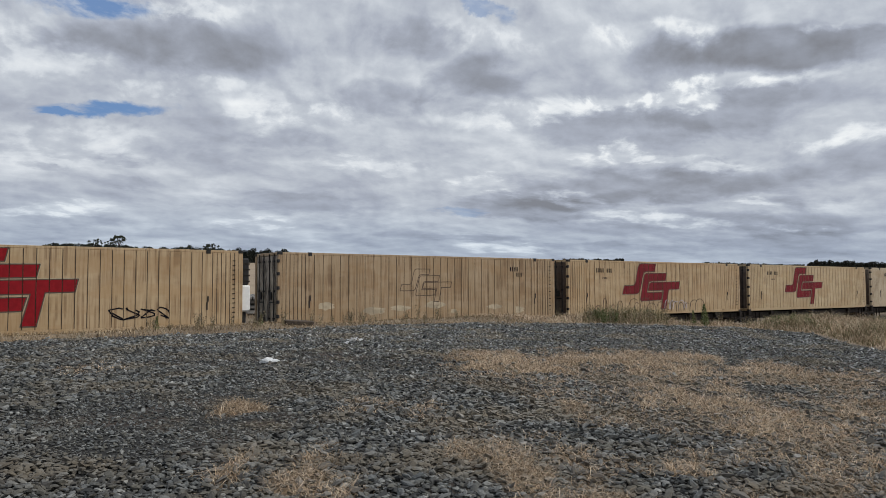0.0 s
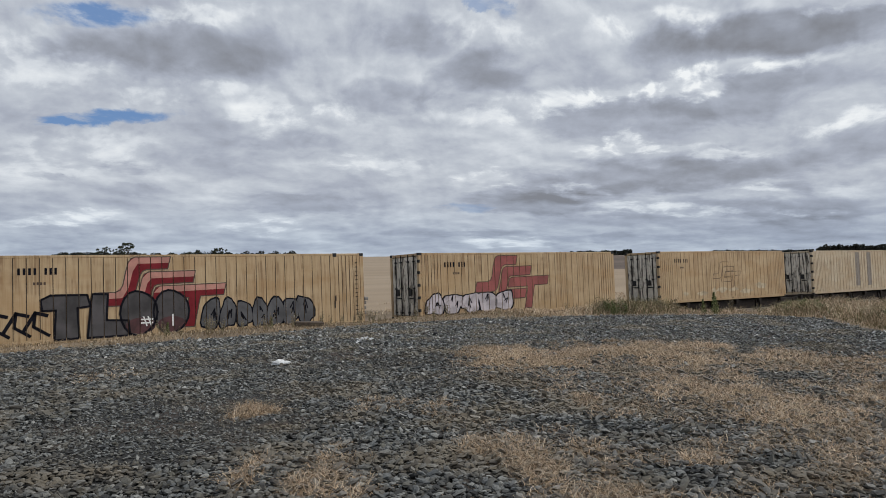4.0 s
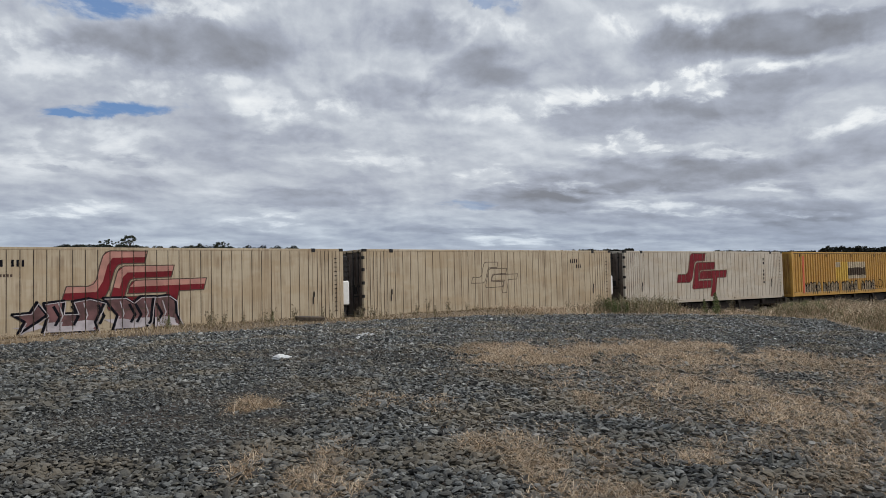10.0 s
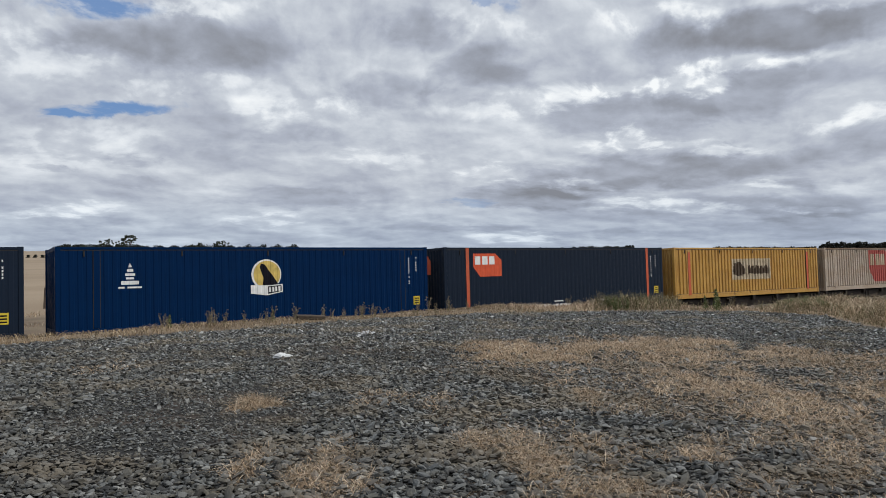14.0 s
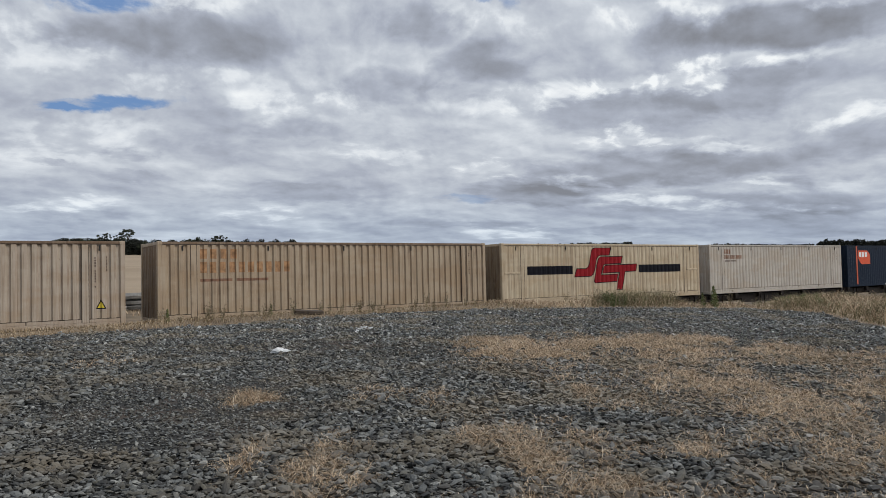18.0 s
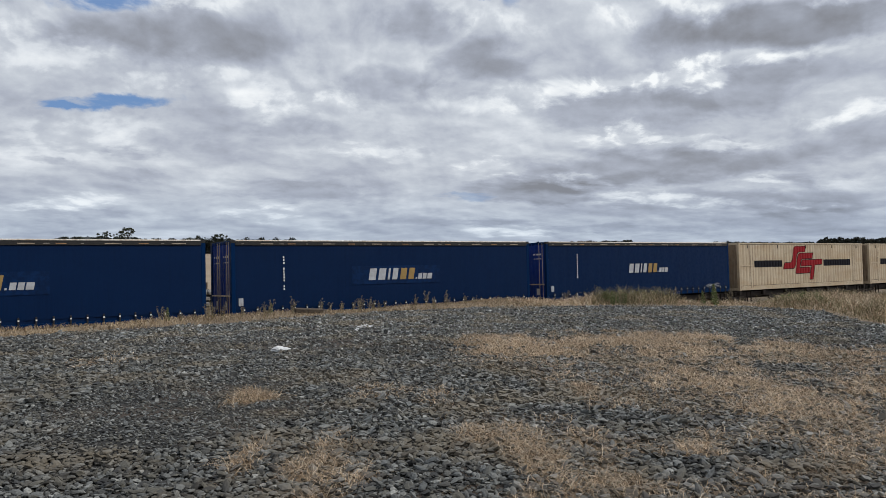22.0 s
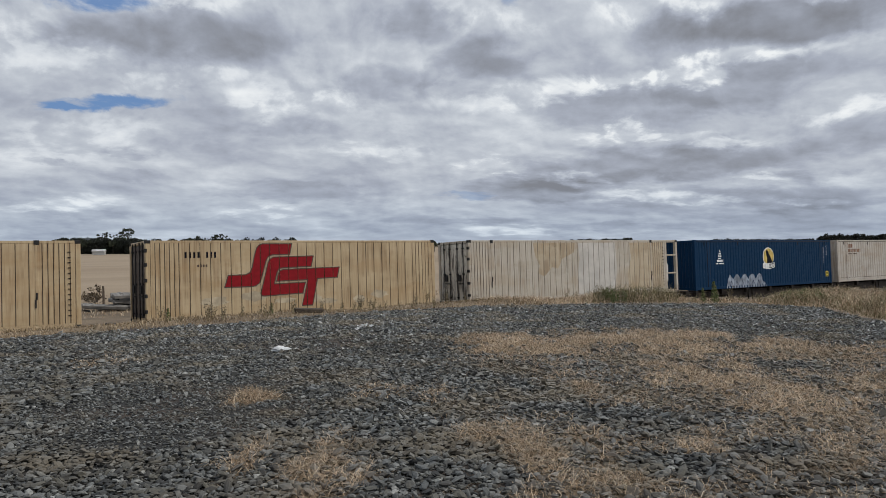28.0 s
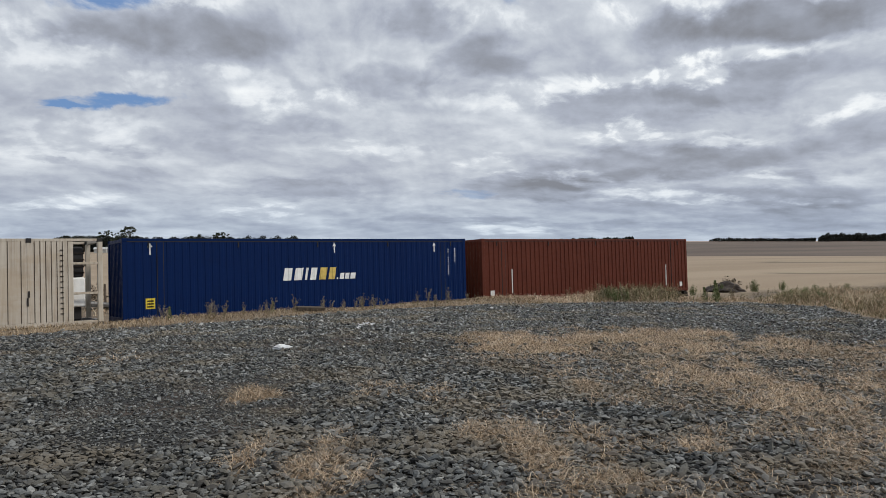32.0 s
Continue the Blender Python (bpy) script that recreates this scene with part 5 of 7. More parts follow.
        def end(bm):
            n = 9
            ys = [-HW + P + (2 * HW - 2 * P) * i / (4 * n) for i in range(4 * n + 1)]
            ds = [(0, 0, 0.04, 0.04)[i % 4] for i in range(4 * n + 1)]
            lo = [bm.verts.new((0.03 + d, y, 0.17)) for y, d in zip(ys, ds)]
            hi = [bm.verts.new((0.03 + d, y, H - 0.13)) for y, d in zip(ys, ds)]
            for i in range(4 * n):
                bm.faces.new((lo[i], lo[i + 1], hi[i + 1], hi[i]))
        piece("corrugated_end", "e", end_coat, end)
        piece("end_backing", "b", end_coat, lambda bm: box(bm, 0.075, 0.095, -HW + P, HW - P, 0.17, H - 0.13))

    if unit not in (None, "left") or frame_tail:
        x = L
        mat = {"white": UNITWHITE, "dark": DARK, "red": UNITWHITE, None: UNITWHITE}[unit]
        u = piece("refrigeration_unit", "u" + str(unit), mat, lambda bm: box(bm, -0.05, 0.40, -0.98, 0.98, 0.62, 1.62, 0.05), (x, 0, 0), "white refrigeration unit on the end wall")
        grille = MAROON if unit == "red" else DARK
        put("upper_cowl", cached("upper_cowl|" + grille.name, grille, lambda bm: box(bm, -0.05, 0.36, -0.94, 0.94, 1.62, 2.66, 0.06)), u)
        for i in range(4):
            put("louvre", cached("louvre|", DOORGREY if unit == "red" else STEEL, lambda bm: box(bm, 0, 0.41, -0.97, -0.93, 0, 0.05)), u, "", (-0.03, 0, 1.75 + i * 0.22))
        put("engine_guard", cached("engine_guard|", DARK, lambda bm: box(bm, 0.0, 0.3, -0.8, 0.8, 0.18, 0.62, 0.03)), u)
        if frame_tail:
            for z in (1.05, 2.05):
                for y in (-HW, HW - 0.06):
                    piece("tail_bar", "b%.2f" % frame_tail, coat, lambda bm: box(bm, 0, frame_tail - P, 0, 0.06, 0, 0.08, 0.006), (L, y, z))
    if unit == "left":
        u = piece("refrigeration_unit", "left", UNITWHITE, lambda bm: (box(bm, -0.42, 0.03, -1.08, 1.08, 0.74, 1.56, 0.06), box(bm, -0.36, 0.03, -1.08, 1.08, 1.50, 2.80, 0.05)), (0, 0, 0), "white refrigeration unit with maroon grille")
        put("grille", cached("unit_grille|", MAROON, lambda bm: box(bm, -0.40, -0.34, -1.0, 0.05, 1.62, 2.70, 0.03)), u, "maroon louvred grille")
        put("stripe", cached("unit_stripe|", RED, lambda bm: box(bm, -0.428, -0.40, -1.04, 1.04, 1.46, 1.51)), u)
        for i in range(5):
            put("louvre", cached("louvre|left", DARK, lambda bm: box(bm, -0.43, -0.39, -0.93, -0.02, 0, 0.055)), u, "", (0, 0, 1.74 + i * 0.19))
        put("side_vent", cached("side_vent|", DARK, lambda bm: box(bm, -0.43, -0.41, -0.95, -0.55, 0.84, 1.0)), u)
        put("engine_guard", cached("engine_guard|left", DARK, lambda bm: box(bm, -0.3, 0.0, -1.0, 1.0, 0.1, 0.74, 0.03)), u)
    c["skinned"] = 1
    return c, skin


# left end along the train, length, kind, coat
SPEC = [
    (-4.30, 14.63, "panel", "warm", "white"), (11.75, 14.63, "panel", "tan", None), (27.30, 14.63, "panel", "warm", "white"), (42.87, 14.63, "panel", "cream", "white"),
    (58.30, 14.63, "panel", "pale", "white"), (73.72, 14.63, "panel", "warm", None), (91.07, 12.19, "panel", "warm", None), (106.80, 12.19, "panel", "warm", None),
    (122.25, 12.19, "panel", "pale", None), (136.60, 14.63, "panel", "beige", "red"), (153.42, 12.19, "panel", "white", None), (168.42, 14.63, "deep", "yellow", None),
    (183.90, 14.63, "panel", "pale", "white"), (199.45, 14.63, "panel", "pale", "white"), (215.12, 14.63, "panel", "white", "white"), (230.82, 14.63, "deep", "yellow", None),
    (246.95, 14.63, "faint", "navy", None), (262.48, 14.63, "fine", "blue", None), (278.00, 14.63, "faint", "navy", None), (293.65, 14.63, "deep", "yellow", None),
    (309.20, 14.63, "deep", "grey", None), (325.10, 14.63, "deep", "grey", None), (340.80, 14.63, "deep", "beige", None), (356.38, 14.63, "soft", "pale", None),
    (371.98, 14.63, "soft", "stone", None), (387.40, 14.63, "faint", "navy", None), (403.47, 14.63, "curtain", "curtain", None), (419.05, 14.63, "curtain", "curtain", None),
    (434.78, 14.63, "curtain", "curtain", None), (450.42, 14.63, "soft", "pale", None), (466.05, 14.63, "soft", "pale", None), (483.05, 13.72, "panel", "white", "tail"),
    (499.42, 12.19, "panel", "pale", None), (513.90, 14.63, "panel", "cream", "left"), (530.60, 12.19, "panel", "cream", None), (544.65, 13.72, "panel", "white", "tail"),
    (560.82, 14.63, "fine", "teal", None), (576.30, 14.63, "soft", "stone", None), (592.05, 13.72, "panel", "white", "tail"), (607.30, 14.63, "fine", "royal", None),
    (622.86, 14.63, "red", "red", None),
]
COATS = dict(CREAM, yellow=YELLOW, navy=NAVY, blue=BLUE, teal=TEAL_BLUE, royal=ROYAL, red=RUSTRED, curtain=BLUE)
LABELS = {
    0: "warm cream panelled container with red stepped bands and black scrawl", 1: "tan weathered panelled container with a faint outlined device",
    2: "cream panelled container, red stepped bands, looping black scrawl below", 3: "cream panelled container with large red stepped bands",
    4: "pale cream container with pink bands and teal sprayed lettering", 5: "cream container half covered with dark grey sprayed lettering",
    6: "short cream container with red bands and pale sprayed lettering", 7: "short warm cream container with a brown outlined device",
    8: "short off-white container with two warm grey vertical strips", 9: "beige panelled container with faint outlines and scratches",
    10: "short off-white container, red bands half painted over white", 11: "yellow corrugated container with scorched brown marks and orange strips",
    12: "pale cream container, pink bands over red sprayed lettering", 13: "beige panelled container with a thin outlined device",
    14: "off-white panelled container with crisp red stepped bands", 15: "yellow corrugated container with black looping scrawl along the bottom",
    16: "dark navy container with orange badge and red-orange strips", 17: "dark blue container with white tower mark and gold disc",
    18: "dark navy container with orange badge, rather dusty", 19: "yellow corrugated container with brown blotches in a pale patch",
    20: "grey-beige corrugated container with a faded red badge", 21: "grey-beige corrugated container with a large brick-red badge",
    22: "beige corrugated container with ghostly rust-coloured lettering bars", 23: "cream corrugated container, red bands between two black bars",
    24: "off-white corrugated container with small brown lettering bars", 25: "dark navy container with a small orange badge",
    26: "blue curtain-sided container with white and amber bars", 27: "blue curtain-sided container with a paler patch behind bars",
    28: "blue curtain-sided container with chalk marks near the corner", 29: "cream corrugated container, crisp red bands and black bars",
    30: "pale cream corrugated container, red bands and black bars", 31: "cream container with orange top and bottom rails",
    32: "short cream container with teal and brown sprayed lettering", 33: "cream panelled container with faded red stepped bands",
    34: "short warm cream container with bold red stepped bands", 35: "cream container with patchy off-white repainting",
    36: "teal-blue container with gold disc and white sprayed shapes", 37: "off-white corrugated container with brown lettering bars",
    38: "cream container with a bright orange badge in a pale patch", 39: "royal blue container with white and amber bars",
    40: "oxide red corrugated container at the tail of the train",
}


def build_containers():
    out = []
    for k, (x, L, kind, coat, extra) in enumerate(SPEC):
        tail = 0.91 if extra == "tail" else 0.0
        unit = None if extra in (None, "tail") else extra
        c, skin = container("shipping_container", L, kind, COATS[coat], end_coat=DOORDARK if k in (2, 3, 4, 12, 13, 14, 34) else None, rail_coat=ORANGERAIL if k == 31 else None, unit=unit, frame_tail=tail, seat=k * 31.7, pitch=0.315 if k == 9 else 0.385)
        del c["skinned"]
        tagged(c, LABELS[k], "container", "containers on the train")
        out.append((c, skin))
        TRAIN.append((c, x, DECK))
    return out


BOXES = build_containers()


def mark_containers():
    def g(k):
        return BOXES[k]

    logo = {0: (4.15, 8.96, 0.28, 2.82), 2: (4.02, 8.84, 0.30, 2.80), 3: (4.01, 8.66, 0.35, 2.80), 6: (3.0, 7.54, 0.26, 2.78),
            14: (4.21, 8.81, 0.30, 2.79), 33: (5.78, 10.40, 0.24, 2.72), 34: (2.79, 7.52, 0.36, 2.79)}
    for k, (a, b, v0, v1) in logo.items():
        mat = {0: RED, 2: MAROON, 3: MAROON, 6: FADED, 14: MAROON, 33: MAROON, 34: RED}[k]
        band_device(*g(k), a, b, v0, v1, mat, rim=CREAM["pale"] if k != 6 else None, edge=LINE)
    for k, (a, b, v0, v1) in {4: (4.07, 8.85, 0.35, 2.81), 5: (4.19, 8.84, 0.32, 2.84), 12: (4.28, 9.06, 0.32, 2.80)}.items():
        band_device(*g(k), a, b, v0, v1, MAROON, rim=CREAM["pale"], edge=LINE, shade=PINK)
    for k, (a, b, v0, v1) in {1: (5.56, 8.29, 0.9, 2.33), 7: (4.74, 7.46, 0.82, 2.28), 9: (5.42, 8.12, 0.98, 2.35), 13: (5.55, 8.29, 0.91, 2.35)}.items():
        outline_device(*g(k), a, b, v0, v1)
    for k in (23, 29, 30):
        band_device(*g(k), 4.7, 9.33, 0.52, 2.72, RED, rim=None, edge=INK)
        for a, b in ((1.57, 4.57), (9.47, 12.93)):
            decal("black_bar", [oblong(a, b, 1.40, 1.82)], INK, g(k)[0], g(k)[1], 0.004, "long black bar")
    for k in (23, 29, 30):
        c, L = g(k)[0], SPEC[k][1]
        for a, b in ((0.17, 1.14), (L - 1.14, L - 0.17)):
            bm = bmesh.new()
            box(bm, a, b, -HW - 0.012, -HW + 0.03, 1.47, 1.55, 0.006)
            part("bay_rail", bm, CREAM["pale"], c)
    for k in (20, 21):
        c, s = g(k)
        u = SPEC[k][1] - 0.95
        decal("warning_triangle", [[(u, 0.62), (u + 0.34, 0.62), (u + 0.17, 0.94)]], INK, c, s, 0.005, "black-edged warning triangle")
        decal("triangle_field", [[(u + 0.06, 0.655), (u + 0.28, 0.655), (u + 0.17, 0.87)]], YELLOWMARK, c, s, 0.009)
    # half painted over
    c, s = g(10)
    band_device(c, s, 3.83, 8.28, 0.45, 2.63, RED)
    for a, b in ((1.5, 3.57), (8.46, 11.63)):
        decal("black_bar", [oblong(a, b, 1.36, 1.76)], INK, c, s, 0.004)
    decal("white_patch", [oblong(0.2, 6.85, 0.18, 1.58)], PATCHWHITE, c, s, 0.013, "grey-white overpainted patch")
    for k, us in ((8, ((5.55, 6.15), (7.15, 7.75))), (32, ((4.95, 5.5), (6.62, 7.18)))):
        for a, b in us:
            decal("grey_strip", [oblong(a, b, 0.42, 2.78)], PATCHGREY, g(k)[0], g(k)[1], 0.005, "warm grey patched panel")
    # badges
    for k, a, b, v0, v1, m in ((16, 1.57, 3.23, 1.64, 2.66, ORANGE), (18, 1.61, 3.26, 1.58, 2.64, ORANGE), (25, 1.50, 3.15, 1.59, 2.57, ORANGE),
                               (20, 5.82, 8.92, 0.50, 2.76, BRICKRED), (21, 5.94, 9.06, 0.58, 2.83, BRICKRED), (38, 6.41, 8.07, 0.92, 1.96, ORANGE)):
        badge(*g(k), a, b, v0, v1, m, WHITE if m == ORANGE else CREAM["pale"])
    for k in (16, 18, 25):
        for a in (1.20, 13.27):
            c, s = g(k)
            part("orange_strip", strip_bm(a), STRIPE, c, "red-orange vertical strip")
        end_badge(g(k)[0])
    for k, (a, b) in {11: (1.18, 13.27), 15: (1.18, 13.25), 19: (1.17, 13.26)}.items():
        for x in (a, b):
            c, s = g(k)
            bm = bmesh.new()
            box(bm, x, x + 0.2, -HW - 0.016, -HW - 0.010, 0.22, 2.66)
            part("orange_strip", bm, STRIPE, c, "faded orange vertical strip")
    # yellow containers
    for k, a, b, v0, v1 in ((11, 5.37, 9.42, 1.0, 2.28), (19, 5.24, 9.2, 1.0, 2.26)):
        c, s = g(k)
        decal("pale_patch", [oblong(a, b, v0, v1)], CHALK, c, s, 0.004, "pale chalky patch")
        r = random.Random(k)
        blot = [(a + 0.72 + (0.66 + r.uniform(-0.13, 0.1)) * math.cos(t * math.pi / 22), 1.45 + (0.62 if t < 22 else 0.25) * r.uniform(0.8, 1.12) * math.sin(t * math.pi / 22)) for t in range(44)]
        edge = [(a + 1.58 + i * 0.075, 1.32 + r.uniform(-0.05, 0.06)) for i in range(31)]
        top = [(a + 1.58 + i * 0.075, 1.84 + r.uniform(-0.06, 0.05) - (0.22 if i % 6 == 4 else 0)) for i in range(31)]
        decal("brown_blotch", [blot, edge + top[::-1]], BROWN, c, s, 0.008, "scorched brown blotch")
    c, s = g(15)
    decal("yellow_patch", [oblong(5.3, 7.0, 0.95, 2.26)], RUBBED, c, s, 0.003, "brighter yellow patch")
    decal("pale_patch", [oblong(6.85, 9.3, 1.08, 2.25), oblong(5.28, 5.9, 1.88, 2.24)], CHALK, c, s, 0.005, "pale chalky patch")
    r = random.Random(15)
    low = [(6.95 + i * 0.116, 1.31 + r.uniform(-0.04, 0.04)) for i in range(21)]
    high = [(6.95 + i * 0.116, 1.84 + r.uniform(-0.04, 0.03)) for i in range(21)]
    decal("brown_blotch", [low + high[::-1]], BROWN, c, s, 0.009, "scorched brown blotch")
    for a, b, n in ((1.40, 3.35, 4), (3.60, 5.60, 4), (6.02, 8.15, 4), (8.60, 10.55, 4)):
        spray_block(c, s, a, b, 0.10, 0.93, n, INK, STROKE, int(a * 10))
    decal("spray_linework", ribbon([(10.4, 0.18), (10.55, 0.5), (10.75, 0.55), (10.9, 0.4)], 0.05) + ribbon([(11.3 + 0.33 * math.cos(i * 0.5 + 3.6), 0.67 + 0.28 * math.sin(i * 0.5 + 3.6)) for i in range(13)], 0.05), INK, c, s, 0.010)
    spray_scrawl(c, s, 12.7, 14.1, 0.3, 0.95, 4, INK, 5, 0.06)
    # blue ones
    for k in (17, 36):
        c, s = g(k)
        decal("disc_rim", [[(7.27 + 0.60 * math.cos(t * math.pi / 16), 1.88 + 0.58 * math.sin(t * math.pi / 16)) for t in range(32)]], WHITE, c, s, 0.003, "white rim of the disc")
        decal("gold_disc", [[(7.29 + 0.54 * math.cos(t * math.pi / 16), 1.88 + 0.52 * math.sin(t * math.pi / 16)) for t in range(32)]], GOLD, c, s, 0.006, "gold disc")
        decal("dark_shape", [[(7.05, 2.30), (7.2, 2.26), (7.45, 1.92), (7.78, 1.45), (7.75, 1.30), (7.1, 1.30), (7.15, 1.75), (7.0, 2.15)]], INK, c, s, 0.009)
        decal("white_plinth", [[(6.64, 1.16), (7.3, 1.08), (7.92, 1.20), (7.92, 1.50), (7.3, 1.46), (6.64, 1.48)]], WHITE, c, s, 0.012)
        decal("plinth_panel", [[(7.32, 1.13), (7.87, 1.23), (7.87, 1.46), (7.32, 1.42)]], INK, c, s, 0.016)
        decal("plinth_bar", [oblong(7.36 + i * 0.125, 7.44 + i * 0.125, 1.20 + i * 0.012, 1.38 + i * 0.012) for i in range(4)], WHITE, c, s, 0.020)
        decal("tower_mark", [[(2.33, 2.37), (2.28, 2.22), (2.40, 2.22)], oblong(2.24, 2.44, 2.06, 2.16), oblong(2.17, 2.5, 1.92, 2.01), oblong(2.2, 2.46, 1.80, 1.87), oblong(2.04, 2.62, 1.62, 1.75), oblong(1.95, 2.15, 1.49, 1.55), oblong(2.25, 2.72, 1.49, 1.55)], WHITE, c, s, 0.004, "small white tower of bars")
    c, s = g(36)
    hills = [(2.9, 0.03)] + [(2.9 + i * 0.1, 0.03 + (0.42 + 0.40 * abs(math.sin(i * 0.41 + 0.5)) ** 0.7) * min(1, (i + 1) / 4, (41 - i) / 6)) for i in range(41)] + [(6.95, 0.03)]
    decal("spray_fill", [hills], plain("spray_blue_grey", (0.22, 0.25, 0.30), 0.6, 0, 0.4, 3.0), c, s, 0.008, "pale sprayed row of humps")
    decal("spray_linework", [q for i in range(7) for q in ribbon([(3.2 + i * 0.55, 0.12), (3.35 + i * 0.55, 0.45), (3.5 + i * 0.55, 0.2)], 0.03)], BLUE, c, s, 0.012)
    for k, a in ((26, 5.91), (27, 5.80), (28, 5.85), (39, 5.85)):
        c, s = g(k)
        if k in (26, 27):
            decal("pale_panel", [oblong(a - 0.75, a + 3.6, 1.12, 1.88)], plain("vinyl_patch", (0.0016, 0.0150, 0.058), 0.5, gloss=0.1), c, s, 0.014)
        shift = Skin(s.breaks, (lambda x, d=s.depth: d(x) - (0.018 if k != 39 else 0.0)), s.cut)
        slant_words(c, shift, a, a + 3.14, 1.29, 1.77, WHITE if k == 39 else BARGREY, GOLD if k == 39 else AMBER)
    for k in (26, 27, 28):
        c, s = g(k)
        lift = Skin([], lambda x: -0.016, lambda x: False)
        column(c, lift, 2.05, 1.0, 2.35, WHITE, 12, 0.06, k)
        decal("white_notice", [oblong(0.26, 0.44, 0.46, 0.74)], BARGREY, c, lift, 0.006)
    spray_scrawl(g(28)[0], Skin([], lambda x: -0.016, lambda x: False), 12.3, 13.6, 0.34, 0.54, 3, PATCHWHITE, 2, 0.02)
    # lettering turned to bars
    c, s = g(22)
    bars(c, s, 1.51, 3.0, 2.30, 2.66, GHOST, 4, seed=1)
    bars(c, s, 1.51, 5.1, 1.78, 2.18, GHOST, 10, seed=2)
    bars(c, s, 1.51, 4.1, 1.46, 1.56, GHOSTBROWN, 22, seed=3)
    for k in (24, 37):
        c, s = g(k)
        bars(c, s, 1.42, 2.1, 2.38, 2.64, GHOSTBROWN, 3, seed=4)
        bars(c, s, 1.42, 3.2, 2.08, 2.30, GHOSTBROWN, 9, seed=5)
        bars(c, s, 1.45, 2.6, 1.92, 1.98, LINE, 16, seed=6)
    for k, u, v0, v1 in ((8, 11.42, 0.75, 2.5), (14, 12.48, 0.95, 2.6)):
        column(*g(k), u, v0, v1, INK, 7, 0.14, k + 3)
    c, s = g(8)
    for v in (0.62, 1.16):
        decal("yellow_notice", [oblong(11.7, 11.92, v, v + 0.2)], YELLOWMARK, c, s, 0.006, "yellow warning notice")
    for k in (0, 2, 3, 4, 5, 12, 33, 34, 6, 7, 9, 13, 1):
        c, s = g(k)
        if k in (1, 13, 9):
            L = SPEC[k][1]
            bars(c, s, L - 2.9, L - 2.35, 2.28, 2.48, INK, 4, gap=0.5)
            bars(c, s, L - 2.5, L - 2.1, 2.03, 2.22, INK, 3, gap=0.5)
        else:
            u = 2.05 if SPEC[k][1] > 13 else 1.35
            bars(c, s, u, u + 0.62, 2.28, 2.50, INK, 4, gap=0.5)
            bars(c, s, u + 0.78, u + 1.22, 2.28, 2.50, INK, 3, gap=0.5)
            bars(c, s, u + 0.45, u + 0.85, 1.95, 2.04, LINE, 4, seed=k + 80)
    for k in (15, 16, 17, 18, 20, 21, 22, 24, 25, 30, 31, 36, 37, 39, 19, 11):
        c, s = g(k)
        L = SPEC[k][1]
        ink = WHITE if k in (16, 17, 18, 25, 36, 39) else LINE
        column(c, s, L - 0.62, 1.9, 2.55, ink, 6, 0.055, k)
        column(c, s, L - 0.98, 1.35, 2.5, ink, 13, 0.05, k + 9)
        if k in (16, 17, 18, 25, 36, 39, 31, 30, 15):
            u = 0.75 if k == 39 else (0.62 if k == 31 else L - 0.75)
            v = 0.75 if k == 31 else 0.45
            decal("yellow_notice", [oblong(u, u + 0.32, v, v + 0.37)], YELLOWMARK, c, s, 0.006, "yellow warning notice")
            decal("notice_print", [oblong(u + 0.05, u + 0.27, v + 0.05 + i * 0.1, v + 0.10 + i * 0.1) for i in range(3)], INK, c, s, 0.010)
    for k in (16, 18, 25):
        bars(*g(k), 5.2, 7.6, 0.05, 0.15, WHITE, 18, seed=k)
        decal("small_notice", [oblong(6.5, 7.1, 0.26, 0.31), oblong(9.6, 10.2, 0.23, 0.28)], WHITE, *g(k), 0.03)
    # sprayed lettering
    c, s = g(0)
    spray_scrawl(c, s, 9.9, 12.0, 0.42, 0.85, 4, INK, 11, 0.045)
    c, s = g(2)
    spray_arches(c, s, 2.0, 11.0, 0.15, 0.95, 15, LINE, 4, 0.04)
    spray_arches(c, s, 7.4, 9.5, 0.30, 0.85, 5, SPRAYPALE, 6, 0.05)
    c, s = g(4)
    for n, (a, b) in enumerate([(2.73, 3.59), (3.69, 4.26), (4.31, 4.67), (4.69, 5.48), (5.5, 6.42)]):
        top = 0.92 if n > 2 else 0.84
        body = [(a, 0.06), (a + 0.03, top), (b - 0.03, top + 0.05), (b, top - 0.12), (b - 0.05, 0.05)]
        decal("spray_rim", [[(x + (0.07 if x > (a + b) / 2 else -0.07), y + (0.06 if y > 0.5 else -0.03)) for x, y in body]], SPRAYPALE, c, s, 0.010, "pale rim of sprayed lettering")
        decal("spray_fill", [body], SPRAYGREY if n == 2 else SPRAYNAVY, c, s, 0.0135, "dark navy sprayed block lettering")
        for k in range(2):
            decal("spray_fleck", [smudge(random.Random(n * 3 + k), a + (b - a) * (0.35 + 0.3 * k), 0.3 + 0.28 * ((n + k) % 3), 0.10, 0.10)], SPRAYPALE if (n + k) % 2 else STROKE, c, s, 0.017)
    for (a, b), shape in zip([(8.22, 9.21), (9.23, 10.29), (10.18, 10.87), (10.71, 11.52), (11.47, 12.47)], (FAT_S, FAT_T, FAT_U, FAT_G, FAT_E)):
        body = [(a + x * (b - a), 0.10 + y * 0.98) for x, y in shape]
        mx, my = (a + b) / 2, 0.59
        decal("spray_rim", [[(mx + (x - mx) * 1.10, my + (y - my) * 1.08) for x, y in body]], INK, c, s, 0.010 + 0.0004 * (a - 8.0), "black rim of sprayed lettering")
        decal("spray_fill", [[(mx + (x - mx) * 0.94, my + (y - my) * 0.93) for x, y in body]], TEAL, c, s, 0.0155, "teal sprayed bubble lettering")
